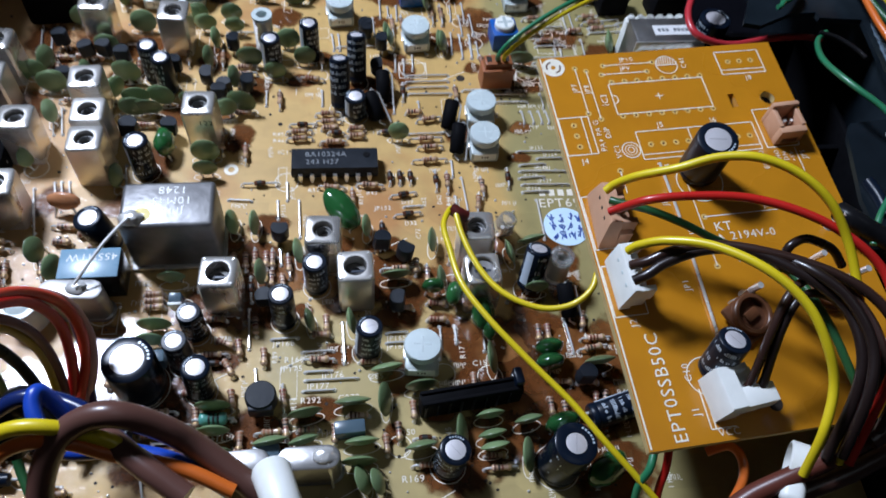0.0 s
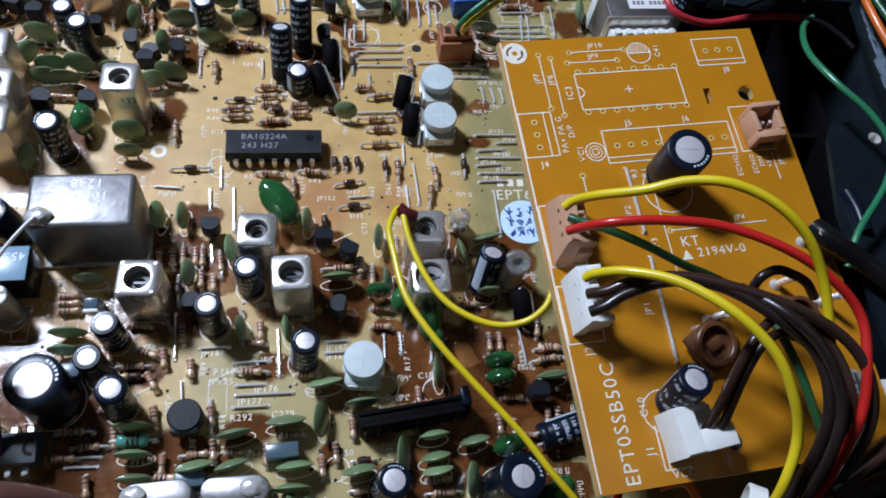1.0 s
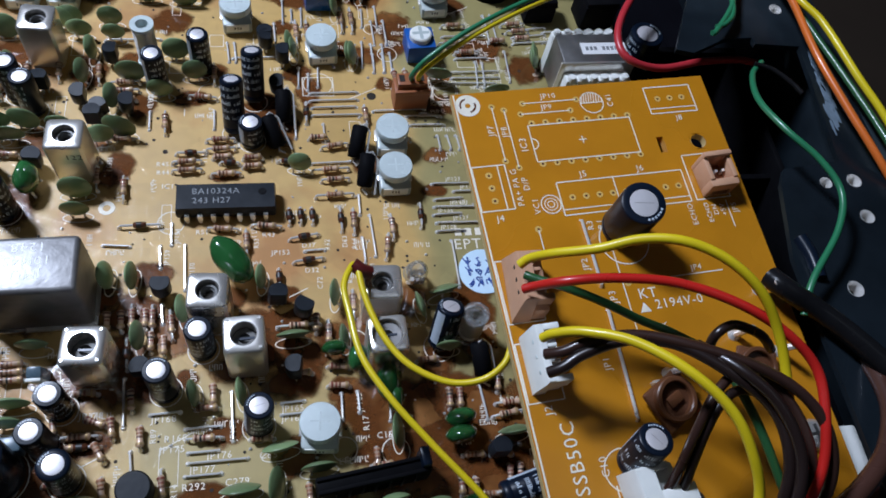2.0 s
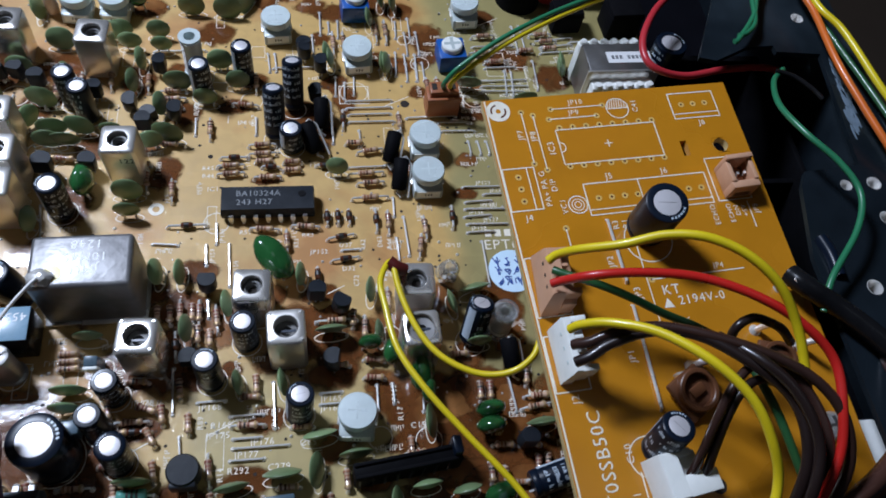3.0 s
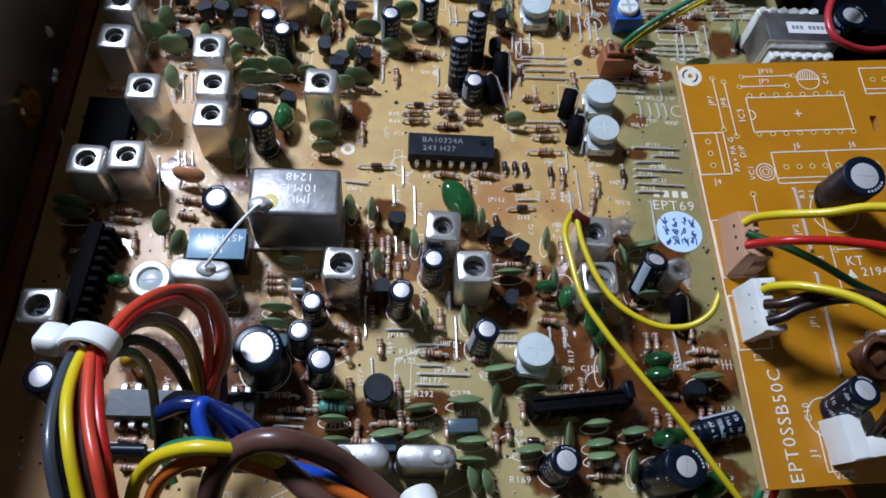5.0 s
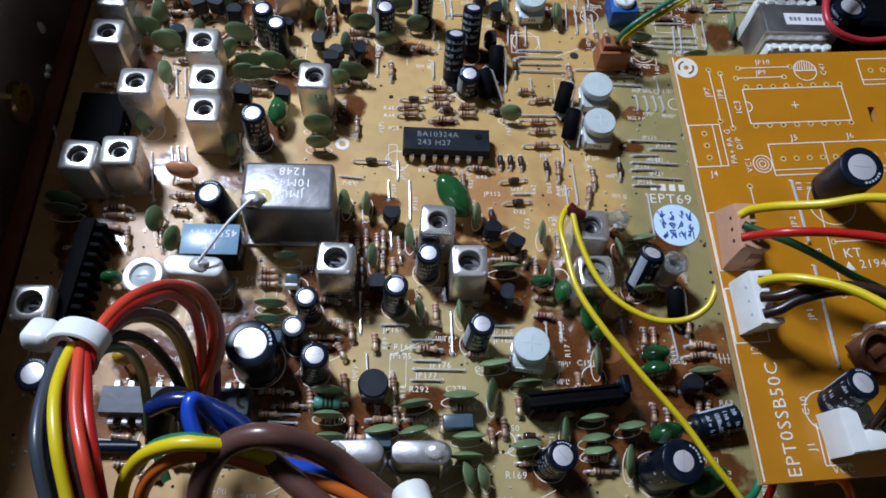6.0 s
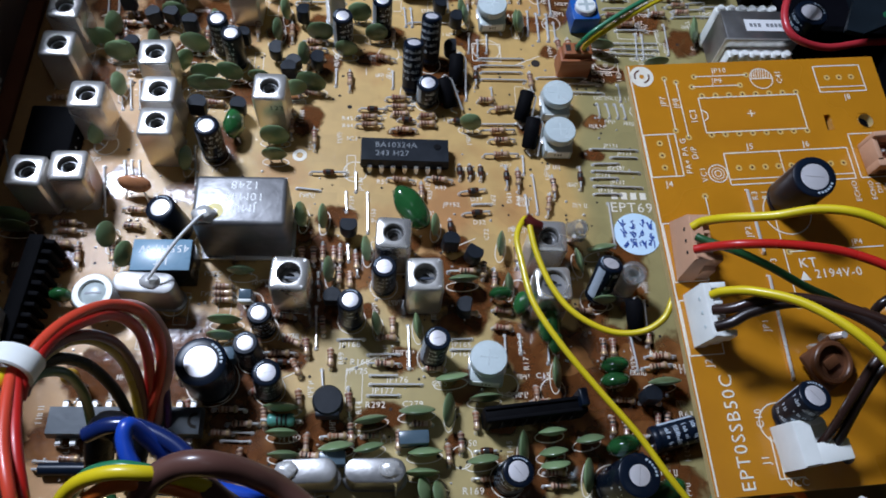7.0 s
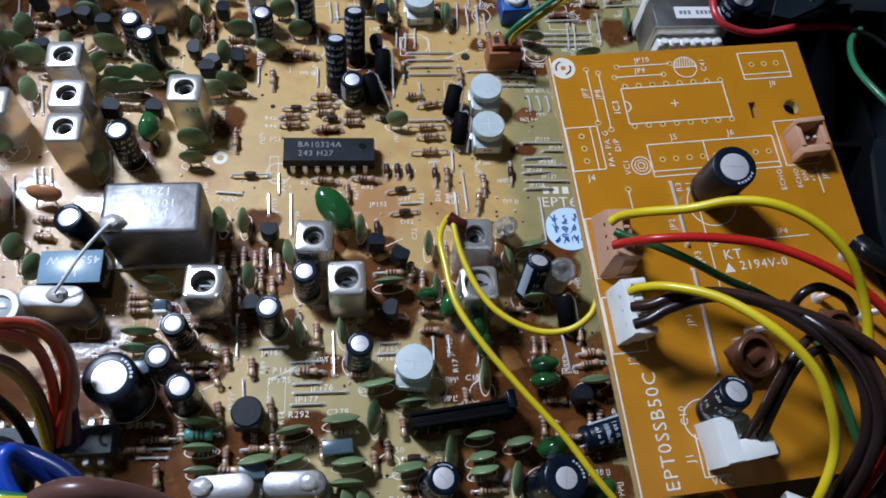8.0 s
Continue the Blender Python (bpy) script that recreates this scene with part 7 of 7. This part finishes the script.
wire("wire", "mustard yellow wire arching out of a cable tie", MUS, 0.80, [(-52.6, 81.2, 41.0), (-51.8, 85.7, 40.0), (-51.0, 91.1, 34.0), (-49.2, 93.6, 28.0), (-47.2, 93.2, 21.0), (-46.5, 90.4, 14.0), (-46.4, 85.9, 8.0), (-46.3, 82.5, 5.0)])
wire("wire", "black wire arching out of a cable tie", BLK, 0.90, [(-53.3, 81.2, 41.0), (-52.1, 85.0, 40.0), (-50.6, 88.3, 35.0), (-48.6, 89.0, 29.0), (-46.4, 87.0, 22.0), (-45.0, 83.3, 16.0), (-43.8, 79.0, 12.0)])
wire("wire", "dark green wire arching out of a cable tie", GRN, 0.80, [(-52.5, 80.8, 41.0), (-51.7, 84.7, 39.0), (-50.9, 87.0, 32.0), (-50.8, 86.3, 24.0), (-51.3, 83.5, 17.0), (-51.5, 79.1, 11.0), (-48.4, 72.0, 8.0)])
wire("wire", "purple wire dropping to the board", PUR, 0.70, [(-43.5, 100.1, 22.0), (-42.9, 96.4, 15.0), (-42.3, 90.9, 9.0), (-42.4, 85.9, 4.0)])
wire("wire", "grey wire fanning down from a cable tie", GRY, 0.80, [(-55.5, 83.8, 43.0), (-55.1, 78.9, 46.0), (-54.0, 73.0, 49.0), (-52.7, 68.0, 50.0), (-51.0, 62.4, 48.0)])
wire("wire", "blue wire fanning down from a cable tie", BLU, 0.80, [(-55.1, 83.8, 43.0), (-54.7, 78.4, 45.0), (-53.4, 72.5, 48.0), (-52.2, 67.7, 48.0), (-50.8, 62.7, 46.0)])
wire("wire", "yellow wire fanning down from a cable tie", YEL, 0.80, [(-54.1, 83.6, 43.5), (-53.8, 79.3, 46.0), (-52.5, 74.5, 49.0), (-50.6, 68.7, 50.0), (-48.6, 62.4, 48.0)])
wire("wire", "brown wire fanning down from a cable tie", BRN, 0.80, [(-53.9, 83.8, 43.0), (-53.0, 79.2, 45.0), (-51.8, 74.2, 47.0), (-49.6, 68.4, 48.0), (-47.7, 62.7, 46.0)])
wire("wire", "orange wire fanning down from a cable tie", REDO, 0.80, [(-53.1, 83.7, 43.5), (-51.7, 79.0, 46.0), (-50.0, 73.3, 48.0), (-47.6, 67.6, 49.0), (-46.0, 62.6, 47.0)])
wire("wire", "red wire fanning down from a cable tie", RED, 0.80, [(-52.6, 83.8, 43.0), (-51.0, 79.3, 45.0), (-49.0, 73.6, 47.0), (-47.0, 67.9, 47.0), (-45.7, 62.8, 45.0)])
wire("wire", "blue wire bent through the harness", BLU, 1.10, [(-33.5, 74.0, 36.0), (-35.5, 75.7, 39.0), (-37.4, 76.9, 42.0), (-37.6, 74.6, 42.0), (-36.0, 71.4, 41.0), (-33.3, 69.4, 40.0), (-26.5, 69.1, 40.0), (-19.6, 67.5, 39.0), (-13.3, 64.2, 37.0)])
wire("wire", "dark blue wire crossing the harness", NVY, 1.20, [(-44.7, 77.0, 36.0), (-41.1, 77.8, 38.0), (-37.1, 77.5, 38.0), (-32.1, 75.2, 38.0), (-28.6, 72.1, 38.0), (-24.4, 68.4, 38.0), (-19.6, 65.0, 36.0)])
wire("cable", "black cable bulging through the harness", BLK, 2.05, [(-45.0, 74.3, 28.0), (-43.9, 77.0, 33.0), (-42.6, 78.4, 35.4), (-40.2, 77.8, 36.4), (-38.4, 75.3, 35.6), (-38.8, 72.0, 34.0)])
wire("wire", "yellow wire arching over the harness", YEL, 0.95, [(-46.4, 62.6, 36.0), (-44.8, 66.3, 41.0), (-41.9, 68.6, 45.0), (-37.4, 69.5, 48.0), (-33.2, 69.6, 48.0), (-28.7, 69.4, 45.0), (-24.5, 68.0, 43.0), (-20.0, 65.1, 41.0)])
wire("wire", "green wire arching over the harness", GRN2, 0.85, [(-44.0, 67.9, 40.0), (-41.0, 70.0, 44.0), (-37.0, 70.7, 46.0), (-33.7, 70.4, 46.0), (-30.4, 69.9, 44.0)])
wire("wire", "orange wire arching over the harness", ORG, 0.95, [(-44.0, 61.9, 36.0), (-42.2, 65.6, 41.0), (-38.9, 67.8, 45.0), (-34.9, 68.7, 46.0), (-30.8, 68.5, 45.0), (-26.6, 67.6, 43.0), (-18.5, 65.9, 41.0), (-12.4, 63.3, 39.0)])
wire("cable", "thick brown cable curving over the harness", BRC, 1.65, [(-35.6, 61.5, 38.0), (-34.8, 65.6, 42.0), (-32.6, 68.8, 45.5), (-29.2, 70.5, 47.5), (-25.2, 70.7, 48.0), (-20.6, 70.1, 44.5), (-16.4, 68.4, 40.5), (-8.0, 62.6, 36.0)])
wire("cable", "second thick brown cable in the harness", BRC, 1.55, [(-29.8, 72.5, 38.0), (-27.8, 70.2, 42.0), (-25.2, 67.9, 43.0), (-22.1, 65.4, 43.0), (-17.5, 62.1, 42.0)])
wire("wire", "thick silver bare wire soldered to a crystal can", TINNED, 0.32, [(-38.5, 123.1, 16.5), (-40.0, 121.7, 16.0), (-43.1, 118.4, 14.5), (-46.2, 114.4, 12.5), (-48.4, 112.2, 10.5)])


def cable_tie(label, m, rx, ry, w):
    ob = thing("cable_tie", label, "cable tie", "white cable ties")
    bm = bmesh.new()
    outer = [(rx * math.cos(2 * math.pi * i / 28), ry * math.sin(2 * math.pi * i / 28)) for i in range(28)]
    rings(bm, [[(px * s, py * s, z) for px, py in outer] for s, z in ((1.0, -w / 2), (1.12, -w / 2 + 0.2), (1.12, w / 2 - 0.2), (1.0, w / 2), (0.97, w / 2), (0.97, -w / 2), (1.0, -w / 2))])
    part("strap", bm, WHT, ob)
    part("head", box(bmesh.new(), -rx - 3.8, -rx + 0.4, -1.7, 1.7, -w / 2 - 0.5, w / 2 + 0.5, 1.25, 4), WHT, ob, sharp=80)
    ob.matrix_basis = m
    return ob


cable_tie("white nylon cable tie round the wire harness", at(-53.6, 84.4, 43.2, 62, 0, -8), 3.5, 2.6, 3.7)
cable_tie("white nylon cable tie round the brown cables", at(72.2, 66.6, 23.5, 80, 0, 62), 3.2, 2.8, 2.8)
lug = thing("spade_terminal", "white sleeved spade terminal above the harness", "terminal")
part("sleeve", lathe(bmesh.new(), [(2.4, -4), (2.6, -3.4), (2.4, 3.4), (2.0, 4)], 18), WHT, lug)
lug.matrix_basis = at(-6.7, 62.5, 40, 70, 0, 20)
